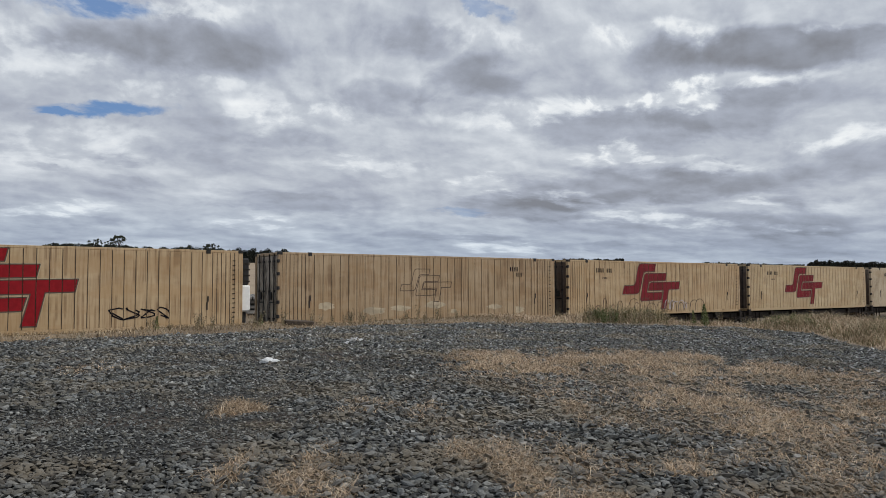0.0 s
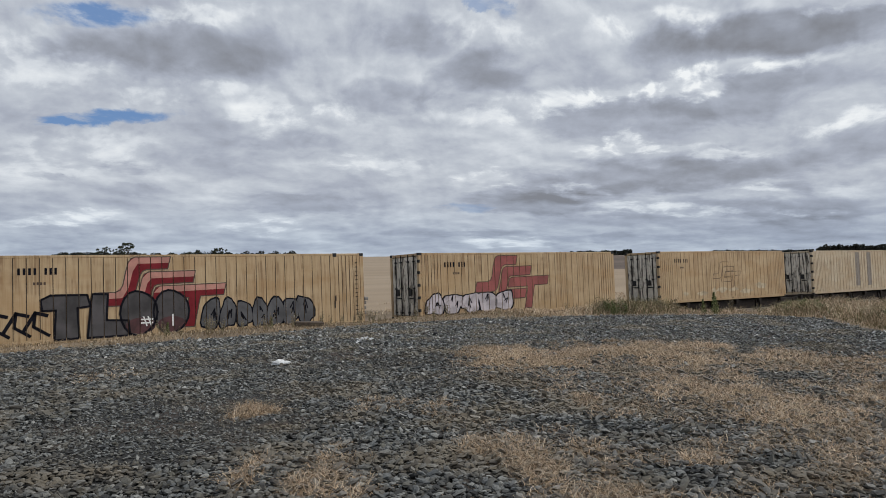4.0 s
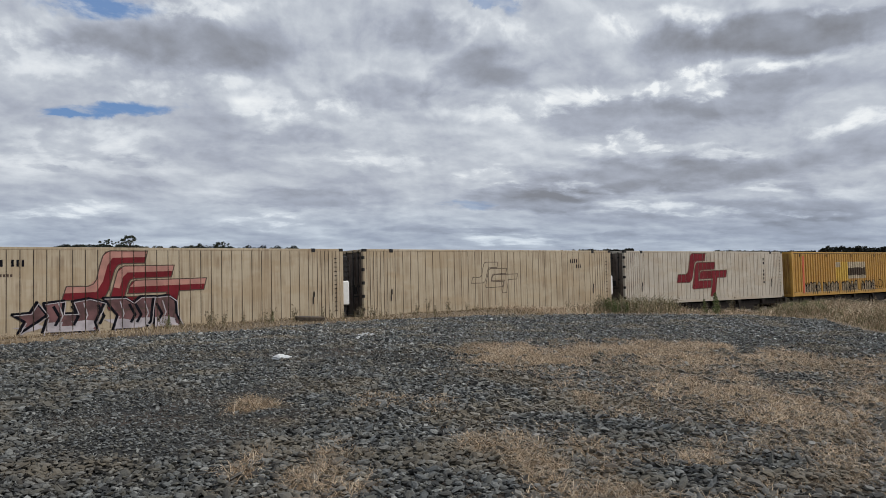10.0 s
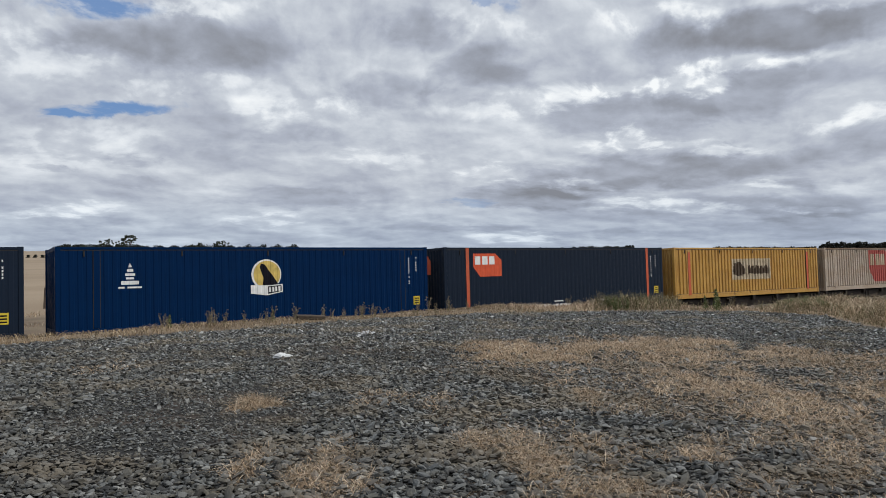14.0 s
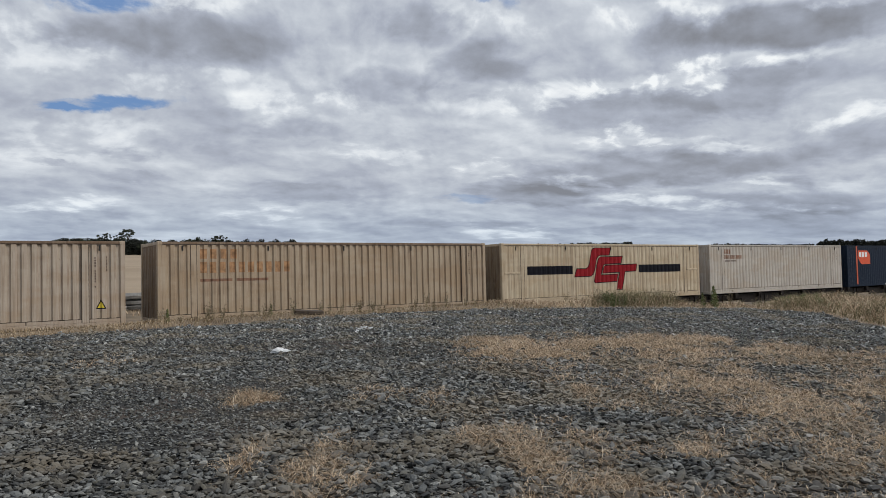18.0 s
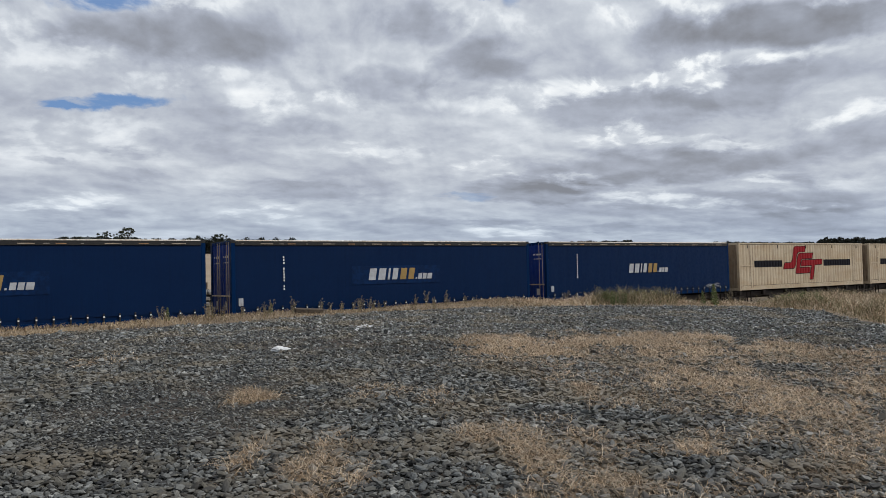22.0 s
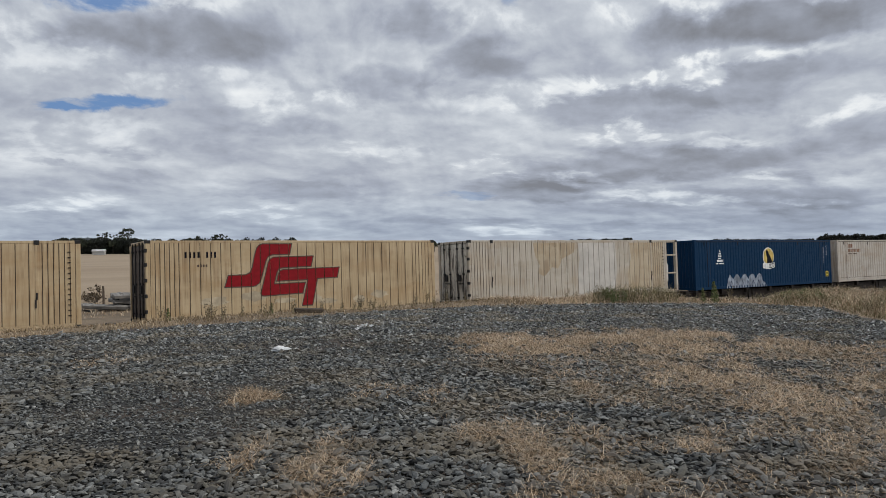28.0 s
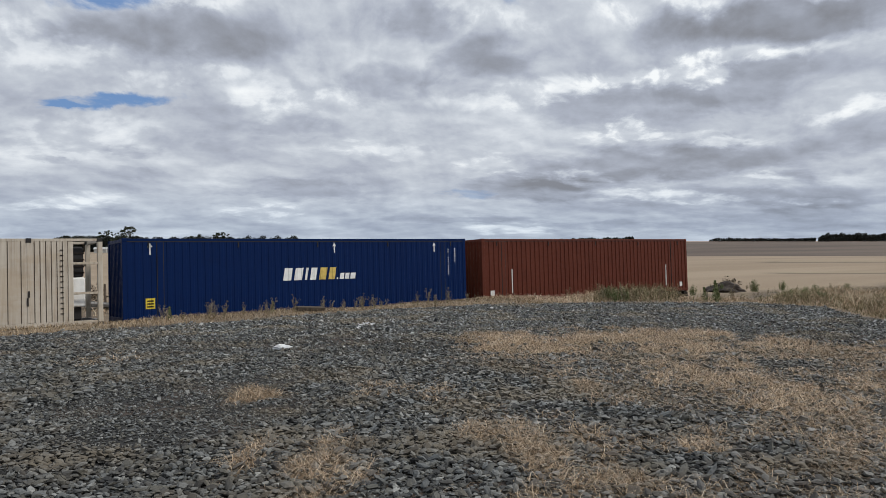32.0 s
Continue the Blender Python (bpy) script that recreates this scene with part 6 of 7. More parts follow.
    decal("spray_wash", [smudge(random.Random(5), 8.35, 0.45, 0.5, 0.42), smudge(random.Random(6), 12.8, 0.5, 0.22, 0.3)], SPRAYRED, c, s, 0.008, "dark red sprayed blotch")
    r = random.Random(7)
    decal("red_dot", [[(x + q * math.cos(t), y + q * math.sin(t)) for t in [j * 0.7 for j in range(9)]] for x, y, q in [(r.uniform(7.6, 13.2), r.uniform(0.9, 1.5), r.uniform(0.08, 0.17)) for i in range(14)]], SPRAYRED, c, s, 0.006)
    c, s = g(5)
    sooty = plain("spray_black_wash", (0.050, 0.046, 0.048), 0.7, 0, 0.5, 1.5)
    decal("spray_arrow", [q for x in (1.05, 1.65, 2.2) for q in ribbon([(x, 0.45), (x + 0.35, 1.05), (x + 0.7, 0.95)], 0.11) + ribbon([(x + 0.35, 1.05), (x + 0.3, 0.6), (x + 0.75, 0.3)], 0.10)], INK, c, s, 0.008, "black sprayed arrows")
    blocks = [[(2.7, 1.45), (3.0, 1.6), (4.1, 1.58), (4.2, 1.2), (3.8, 1.15), (3.85, 0.15), (3.1, 0.12), (3.15, 1.1), (2.75, 1.1)], [(4.25, 1.6), (4.75, 1.58), (4.7, 0.7), (5.4, 0.66), (5.45, 0.14), (4.1, 0.14)]]
    rounds = [[(x + 0.62 * math.cos(t * 0.3491), 0.9 + 0.76 * math.sin(t * 0.3491) * (1 + 0.06 * math.cos(t))) for t in range(18)] for x in (5.75, 6.85)]
    decal("spray_fill", blocks + rounds, sooty, c, s, 0.012, "dark grey sprayed block lettering")
    decal("spray_red_wash", [[(x + 0.5 * math.cos(t * 0.3491), 0.45 + 0.28 * math.sin(t * 0.3491)) for t in range(18)] for x in (5.8, 6.85)], plain("spray_dark_maroon", (0.06, 0.02, 0.022), 0.7, 0, 0.4, 3.0), c, s, 0.015)
    decal("spray_rim", [q for p in blocks + rounds for q in ribbon(p + p[:1], 0.07)], INK, c, s, 0.018, "black rim of sprayed lettering")
    spray_letters(c, s, 7.95, 12.3, 0.14, 1.28, 7, SPRAYGREY, INK, 33)
    decal("white_fleck", ribbon([(5.9, 0.75), (6.0, 0.45)], 0.05) + ribbon([(6.05, 0.75), (6.15, 0.45)], 0.05) + ribbon([(5.82, 0.66), (6.2, 0.66)], 0.05) + ribbon([(5.82, 0.54), (6.2, 0.54)], 0.05) + ribbon([(6.9, 0.78), (6.9, 0.40)], 0.07), WHITE, c, s, 0.021)
    c, s = g(6)
    spray_letters(c, s, 0.3, 5.2, 0.10, 1.15, 5, SPRAYPALE, INK, 41)
    c, s = g(9)
    strokes = ([(2.38, 0.83), (3.47, 2.26), (3.74, 2.33)],
               [(3.96, 2.34), (3.56, 1.47)],
               [(3.87, 1.91), (4.23, 2.04), (4.37, 1.63), (5.25, 0.54)],
               [(4.5, 2.22), (4.78, 1.44), (5.44, 1.56)],
               [(3.25, 0.91), (4.09, 1.09), (4.37, 0.99), (4.64, 0.29)],
               [(3.34, 0.43), (3.25, 0.91)],
               [(3.85, 0.41), (4.07, 0.59), (4.64, 0.29)],
               [(8.23, 2.13), (7.92, 1.02), (7.76, 0.35)],
               [(8.23, 1.98), (9.41, 1.52)],
               [(8.66, 2.36), (10.08, 1.75), (12.29, 0.85), (12.11, 1.62)],
               [(9.91, 1.36), (11.57, 0.21)],
               [(8.18, 0.24), (8.34, 0.62), (8.57, 0.71), (8.87, 0.51), (9.03, 0.11)],
               [(12.77, 2.32), (13.39, 1.08), (13.46, 0.15)])
    for q in strokes:
        decal("scratch", ribbon(q, 0.026), LINE, c, s, 0.006, "thin dark scratched line")
    for i in range(4):
        x = 1.48 + i * 0.3
        decal("spray_scrawl", ribbon([(x, 0.48), (x + 0.06, 0.84), (x + 0.14, 0.56), (x + 0.22, 0.84 - 0.05 * i), (x + 0.25, 0.48)], 0.06) + ribbon([(x + 0.2, 0.40), (x + 0.03, 0.36), (x + 0.05, 0.24), (x + 0.23, 0.2), (x + 0.18, 0.06), (x, 0.08)], 0.06), INK, c, s, 0.009, "thick black sprayed scrawl")
    c, s = g(12)
    wash = plain("spray_maroon_wash", (0.125, 0.055, 0.055), 0.6, 0, 0.55, 1.6)
    blocks = [[(2.85, 0.75), (3.35, 0.78), (3.55, 1.12), (3.85, 0.7), (3.6, 0.5), (3.0, 0.1), (3.2, 0.5)], [(3.75, 1.08), (4.35, 1.15), (4.3, 0.72), (4.75, 0.72), (4.6, 1.12), (5.1, 1.2), (5.6, 1.05), (5.3, 0.4), (5.4, 0.08), (3.7, 0.08), (3.85, 0.6)],
              [(5.55, 1.2), (6.25, 1.2), (6.5, 1.02), (6.75, 1.22), (7.2, 1.22), (7.15, 0.9), (7.1, 0.35), (6.9, 0.1), (5.85, 0.1), (6.0, 0.6)], [(7.2, 1.2), (7.7, 1.24), (7.95, 1.05), (7.98, 0.6), (8.2, 0.1), (7.2, 0.1)]]
    decal("spray_fill", blocks, wash, c, s, 0.010, "maroon and grey sprayed block lettering")
    decal("spray_pale_fill", [[(p[0] * 0.96 + 0.04 * q[0][0], 0.1 + (p[1] - 0.1) * 0.34) for p in q] for q in blocks], SPRAYPALE, c, s, 0.012)
    decal("spray_rim", [q for p in blocks for q in ribbon(p + p[:1], 0.085)], INK, c, s, 0.014, "black rim of sprayed lettering")
    decal("spray_linework", [q for p in blocks for q in ribbon([(x + 0.06, y - 0.04) for x, y in p], 0.03)] + [q for x in (4.2, 4.95, 6.1, 6.9, 7.5) for q in ribbon([(x, 1.05), (x + 0.12, 0.65), (x - 0.02, 0.3), (x + 0.2, 0.2)], 0.04)], SPRAYPALE, c, s, 0.017)
    decal("spray_stroke", [q for x in (4.05, 4.6, 5.4, 6.4, 6.6, 7.3) for q in ribbon([(x, 0.95), (x + 0.18, 0.6), (x + 0.05, 0.35)], 0.09)], INK, c, s, 0.016)
    c, s = g(32)
    r = random.Random(61)
    crown = [(5.6, 0.45), (6.0, 0.72), (6.5, 0.85), (7.0, 1.0), (7.5, 1.2), (8.0, 1.42), (8.4, 1.58), (9.0, 1.45), (9.5, 1.30), (10.1, 1.42), (10.6, 1.30), (11.1, 1.52), (11.6, 1.35), (12.0, 1.22)]
    cloud = []
    for (ax, ay), (bx, by) in zip(crown, crown[1:]):
        for q in range(4):
            k = q / 4
            cloud.append((ax + (bx - ax) * k, ay + (by - ay) * k + 0.11 * abs(math.sin(k * math.pi)) + r.uniform(-0.03, 0.03)))
    green = plain("spray_deep_green", (0.028, 0.10, 0.088), 0.6, 0, 0.5, 2.0)
    decal("spray_cloud", [[(5.55, 0.22)] + cloud + [(12.02, 0.05), (6.0, 0.1)]], green, c, s, 0.006, "deep teal sprayed cloud")
    decal("spray_cloud_edge", [q for i in range(9) for q in ribbon([(6.2 + i * 0.66 + 0.3 * math.cos(t * 0.5), cloud[min(51, 6 + i * 5)][1] - 0.34 + 0.24 * math.sin(t * 0.5)) for t in range(8)], 0.05)], TEAL, c, s, 0.009)
    brown = plain("spray_brown", (0.085, 0.045, 0.038), 0.6, 0, 0.4, 2.5)
    decal("spray_fill", [[(6.5, 0.08), (6.7, 0.42), (7.2, 0.5), (7.6, 0.75), (7.95, 1.28), (8.6, 1.22), (9.3, 1.08), (9.6, 1.15), (10.2, 1.12), (10.5, 1.2), (11.0, 1.12), (11.3, 1.25), (11.9, 1.1), (12.0, 0.06)]], brown, c, s, 0.012, "brown sprayed lettering")
    pale = ribbon([(8.1, 1.22), (9.2, 1.05), (9.05, 0.9)], 0.05)
    for i in range(10):
        x = 6.8 + i * 0.52
        h = 0.36 if i < 3 else 0.85
        pale += ribbon([(x - 0.1, 0.18), (x + 0.08, 0.18 + h * 0.9), (x + 0.26, 0.1 + h), (x + 0.16, 0.15 + h * 0.45), (x + 0.34, 0.2)], 0.04)
    decal("spray_linework", pale, SPRAYPALE, c, s, 0.016)
    decal("white_patch", [[(0.25, 0.1), (0.3, 0.75), (0.8, 1.1), (1.6, 1.0), (1.7, 1.28), (3.0, 1.1), (4.0, 1.12), (4.5, 1.2), (5.4, 1.22), (5.3, 0.6), (5.0, 0.25), (3.0, 0.1)]], PATCHWHITE, c, s, 0.005, "pale wash under sprayed lettering")
    ink = []
    for i, x in enumerate((0.3, 0.75, 1.5, 2.1, 2.6, 3.2, 3.7, 4.3, 4.8)):
        y = 0.25 + 0.04 * i
        ink += ribbon([(x, y), (x + r.uniform(0, 0.25), 1.0 + r.uniform(-0.1, 0.25)), (x + r.uniform(0.3, 0.7), 1.0 + r.uniform(-0.15, 0.15)), (x + r.uniform(0.2, 0.5), y + r.uniform(0.2, 0.5)), (x + r.uniform(0.5, 0.9), y + r.uniform(0, 0.3))], 0.065)
        ink += ribbon([(x + 0.1, 0.6), (x + 0.45, 0.66)], 0.05)
    ink += ribbon([(0.7 + 0.45 * math.cos(t * 0.55), 0.62 + 0.3 * math.sin(t * 0.55)) for t in range(12)], 0.06)
    decal("spray_scrawl", ink, INK, c, s, 0.010, "black angular sprayed lettering")
    c, s = g(35)
    r = random.Random(35)
    decal("cream_patch", [[(3.9, 2.79), (4.0, 2.2), (4.3, 1.7), (4.2, 1.3), (4.6, 1.15), (5.1, 1.6), (5.5, 1.5), (5.8, 2.0), (6.6, 2.3), (6.7, 2.79)], [(10.6, 0.3), (10.5, 1.2), (10.8, 2.0), (10.7, 2.79), (13.4, 2.79), (13.4, 0.3)]], CREAM["pale"], c, s, 0.004, "cream paint showing between paler patches")
    decal("white_patch", [[(6.9, 0.2), (6.8, 1.0), (7.0, 2.0), (6.9, 2.79), (9.6, 2.79), (9.7, 1.5), (9.5, 0.2)]], plain("patch_off_white", (0.50, 0.47, 0.425), 0.6, 0, 0.12, 2.0), c, s, 0.004, "off-white repainted stretch")
    c, s = g(38)
    decal("white_patch", [oblong(5.5, 8.6, 0.5, 2.12)], plain("patch_violet_grey", (0.36, 0.345, 0.335), 0.6, 0, 0.08, 4.0), c, s, 0.003, "pale grey patch behind the badge")
    bars(c, s, 1.5, 2.6, 2.32, 2.55, PATCHGREY, 3, seed=9)
    for k in (1, 7, 34):
        c, s = g(k)
        L = SPEC[k][1]
        r = random.Random(k)
        decal("pale_patch", [smudge(r, u, v, r.uniform(0.2, 0.7), r.uniform(0.10, 0.22)) for u, v in [(2.4 + (L - 5.0) * i / 6 + r.uniform(-0.5, 0.5), r.uniform(0.45, 0.85)) for i in range(7)]], CHALK, c, s, 0.003, "pale rubbed patches")
    c, s = g(40)
    for u in (0.44, 13.9):
        decal("white_notice", [oblong(u, u + 0.26, 0.28, 0.52)], PATCHWHITE, c, s, 0.012)
    for u in (1.75, 12.75):
        decal("white_line", [oblong(u, u + 0.06, 0.35, 1.5)], PATCHWHITE, c, s, 0.012)
    c, s = g(39)
    for u in (0.9, 8.05, 12.9):
        decal("white_arrow", [oblong(u, u + 0.05, 2.35, 2.68), [(u - 0.06, 2.62), (u + 0.11, 2.62), (u + 0.025, 2.76)]], WHITE, c, s, 0.006)


def strip_bm(a):
    bm = bmesh.new()
    box(bm, a, a + 0.17, -HW - 0.014, -HW - 0.010, 0.172, H - 0.05)
    return bm


def end_badge(c):
    bm = bmesh.new()
    y0, w, z0, h = 0.85, 0.95, 1.72, 0.85
    pts = [(y0, z0 + 0.42 * h), (y0 - 0.23 * w, z0), (y0 - w, z0), (y0 - w, z0 + 0.72 * h), (y0 - 0.78 * w, z0 + h), (y0, z0 + h)]
    bm.faces.new([bm.verts.new((0.024, y, z)) for y, z in pts])
    part("end_badge", bm, ORANGE, c, "orange badge on the end wall")
    bm = bmesh.new()
    for k in (0.06, 0.30, 0.54):
        bm.faces.new([bm.verts.new((0.019, y, z)) for y, z in ((y0 - k * w, z0 + 0.5 * h), (y0 - (k + 0.17) * w, z0 + 0.5 * h), (y0 - (k + 0.17) * w, z0 + 0.88 * h), (y0 - k * w, z0 + 0.88 * h))])
    islands("end_badge_block", bm, WHITE, c, "")


mark_containers()


FITTINGS = ((2.19, 1.28, 0.62), (3.48, 1.25, 0.0), (3.39, 0.97, 0.0), (4.88, 1.29, 0.6), (9.09, 0.81, 0.0))


def door_fittings():
    """Small latches and bars on the plain cream side with orange rails."""
    c = BOXES[31][0]
    for u, v, w in FITTINGS:
        bm = bmesh.new()
        box(bm, u - 0.035, u + 0.035, -HW - 0.035, -HW - 0.001, v - 0.06, v + 0.06, 0.008)
        if w:
            box(bm, u + 0.03, u + w, -HW - 0.022, -HW - 0.002, v + 0.02, v + 0.045)
        part("latch", bm, DARK, c, "small black latch")


door_fittings()


# ------------------------------------------------------------------ wagons
def wagon(length):
    w = new("container_wagon")
    tagged(w, "low brown steel container wagon with open bogies", "wagon", "wagons of the train")
    for y in (-1.02, 0.92):
        bm = bmesh.new()
        box(bm, 0.05, length - 0.05, y, y + 0.10, 0.66, 0.92, 0.01)
        box(bm, 3.6, length - 3.6, y + 0.01, y + 0.09, 0.44, 0.665)
        box(bm, 3.6, length - 3.6, y - 0.03, y + 0.13, 0.41, 0.44)
        part("side_sill", bm, STEEL, w)
    bm = bmesh.new()
    box(bm, 0.0, length, -0.22, 0.22, 0.52, 0.90, 0.01)
    part("centre_sill", bm, STEEL, w)
    for i in range(7):
        x = 0.3 + i * (length - 0.9) / 6
        put("cross_beam", cached("cross_beam|", STEEL, lambda bm: box(bm, 0, 0.25, -1.2, 1.2, 0.74, 1.0, 0.01)), w, "", (x, 0, 0))
    for i in range(4):
        put("handbrake_post" if i == 0 else "side_step", cached("side_step|%d" % (i == 0), STEEL, lambda bm: (box(bm, 0, 0.04, -1.25, -1.17, 0.25, 0.9), box(bm, 0.4, 0.44, -1.25, -1.17, 0.25, 0.9), box(bm, 0, 0.44, -1.28, -1.14, 0.22, 0.27))), w, "", (1.0 + i * (length - 2.6) / 3, 0, 0))
    bm = bmesh.new()
    box(bm, length * 0.45, length * 0.45 + 0.9, -0.9, -0.4, 0.35, 0.62, 0.05)
    part("brake_reservoir", bm, STEEL, w)
    for x in (0.0, length):
        b = put("bogie", cached("bogie|", STEEL, lambda bm: (box(bm, -0.18, 0.18, -1.1, 1.1, 0.38, 0.56, 0.02), box(bm, -0.3, 0.3, -0.3, 0.3, 0.50, 0.66, 0.02))), w, "", (x - 0.0 if x else 0.0, 0, 0))
        for y in (-1.05, 0.93):
            put("side_frame", cached("side_frame|", STEEL, lambda bm: (box(bm, -1.15, 1.15, 0, 0.12, 0.50, 0.62, 0.02), box(bm, -0.45, 0.45, 0, 0.12, 0.26, 0.50, 0.03), box(bm, -1.15, -0.72, -0.02, 0.14, 0.36, 0.56, 0.03), box(bm, 0.72, 1.15, -0.02, 0.14, 0.36, 0.56, 0.03))), b, "", (0, y, 0))
        for dx in (-0.9, 0.9):
            for y in (-0.80, 0.68):
                put("wheel", cached("wheel|", WHEEL, lambda bm: (rod(bm, (0, 0, 0.46), (0, 0.12, 0.46), 0.46, 0.46, 24), rod(bm, (0, -0.04, 0.46), (0, 0.0, 0.46), 0.18, 0.2, 16))), b, "", (dx, y, 0))
        break
    return w


def build_wagons():
    kinds = {}
    for k, (x, L, kind, coat, extra) in enumerate(SPEC):
        nxt = SPEC[k + 1][0] if k + 1 < len(SPEC) else x + L + 0.6
        full = L + (0.91 if extra == "tail" else 0)
        length = round(max(full, min(nxt - x, full + 2.6)) - 0.02, 1)
        if length not in kinds:
            kinds[length] = w = wagon(length)
        else:
            w = copy_thing(kinds[length], Matrix())
        TRAIN.append((w, x - 0.3, 0.0))


build_wagons()


# ------------------------------------------------------------------ beyond the track
CONCRETE = plain("weathered_concrete", (0.17, 0.162, 0.15), 0.9, 0, 0.35, 3.0)
TIMBER = plain("grey_timber", (0.14, 0.10, 0.065), 0.9, 0, 0.35, 5.0)
DEADWOOD = plain("post_wood", (0.10, 0.075, 0.055), 0.9, 0, 0.3, 8.0)


def sleeper_mesh():
    def make(bm):
        box(bm, -1.25, 1.25, -0.13, 0.13, 0, 0.22, 0.03)
        for x in (-0.75, 0.75):
            box(bm, x - 0.1, x + 0.1, -0.07, 0.07, 0.22, 0.26, 0.01)
    return cached("concrete_sleeper|", CONCRETE, make)


def sleeper_stack(x, y, layers, across, turn, seed, jumble=0.0):
    r = random.Random(seed)
    z = float(height(x, y))
    st = new("sleeper_stack")
    st.matrix_world = pose(x, y, z, 0, 0, turn)
    tagged(st, "stack of grey concrete railway sleepers on timber spacers", "sleeper stack", "stacked sleepers behind the track")
    for l in range(layers):
        for s in (-0.9, 0.9):
            put("spacer", cached("spacer|%d" % across, DARK, lambda bm: box(bm, -0.06, 0.06, -across * 0.155, across * 0.155, 0, 0.09)), st, "", (s, 0, l * 0.35))
        for i in range(across):
            o = put("concrete_sleeper", sleeper_mesh(), st, "", (r.uniform(-0.08, 0.08), (i - (across - 1) / 2) * 0.31, l * 0.35 + 0.09))
            if jumble:
                o.rotation_euler = (r.uniform(-0.5, 0.5) * jumble, r.uniform(-0.12, 0.12) * jumble, r.uniform(-0.7, 0.7) * jumble)
                o.location.z += r.uniform(0, 0.15) * jumble
    if across == 6:
        for i in range(8):
            o = put("concrete_sleeper", sleeper_mesh(), st, "", ((i - 3.5) * 0.31, r.uniform(-0.05, 0.05), layers * 0.35 + 0.02))
            o.rotation_euler = (0, 0, math.pi / 2)
    return st


for sx, sy, nl, na, tr, sd, jm in ((9.2, 50.4, 1, 5, 8, 1, 1.0), (10.9, 50.3, 3, 5, -4, 2, 0.6), (13.35, 49.3, 4, 6, 2, 3, 0.0), (15.0, 49.6, 3, 5, 84, 7, 0.15), (18.9, 50.2, 3, 6, 0, 4, 0.05), (21.6, 50.0, 4, 6, 1, 5, 0.05), (24.3, 47.5, 3, 6, 0, 8, 0.05)):
    sleeper_stack(sx, sy, nl, na, tr, sd, jm)


def fence_post(x, y, h, lean):
    bm = bmesh.new()
    rod(bm, (0, 0, -0.15), (lean, 0, h), 0.085, 0.07, 8)
    p = new("fence_post", to_mesh("fence_post", bm, DEADWOOD))
    p.location = (x, y, float(height(x, y)))
    tagged(p, "weathered wooden fence post at the field edge", "fence post", "fence posts by the field")


for fx, fy, fh, fl in ((7.1, 60.6, 1.5, 0.05), (8.5, 57.2, 1.4, 0.0), (10.1, 54.9, 1.3, -0.04), (17.2, 55.6, 1.25, 0.03)):
    fence_post(fx, fy, fh, fl)


def leaf_cloud(centres, radii, n, size, rng, flat=1.0):
    """Small leaf-like triangles and quads spread through a few lumps, thinner towards their rims."""
    k = rng.integers(0, len(centres), n)
    c, r = np.asarray(centres, float)[k], np.asarray(radii, float)[k]
    d = rng.normal(0, 1, (n, 3))
    d /= np.linalg.norm(d, axis=1)[:, None]
    p = c + d * (r * rng.uniform(0.25, 1.0, n) ** 0.5)[:, None] * np.array([1, 1, flat])
    a, b = rng.normal(0, 1, (n, 3)), rng.normal(0, 1, (n, 3))
    a /= np.linalg.norm(a, axis=1)[:, None]
    b -= a * (a * b).sum(1)[:, None]
    b /= np.linalg.norm(b, axis=1)[:, None]
    s = (size * rng.uniform(0.5, 1.4, n))[:, None]
    V = np.stack([p - a * s, p + b * s * 0.6, p + a * s, p - b * s * 0.6], 1).reshape(-1, 3)
    return V, np.arange(4 * n).reshape(-1, 4)


GUM = grass_material("gum_leaves", [(0.0, (0.018, 0.024, 0.012)), (0.6, (0.035, 0.043, 0.022)), (1.0, (0.065, 0.07, 0.038))])
PINE = grass_material("cypress_leaves", [(0.0, (0.006, 0.009, 0.006)), (0.7, (0.013, 0.017, 0.010)), (1.0, (0.027, 0.031, 0.018))])
SCRUB = grass_material("dead_scrub", [(0.0, (0.045, 0.035, 0.022)), (0.6, (0.10, 0.072, 0.042)), (1.0, (0.18, 0.13, 0.08))])
BARK = plain("bark", (0.09, 0.075, 0.06), 0.9, 0, 0.3, 3.0)


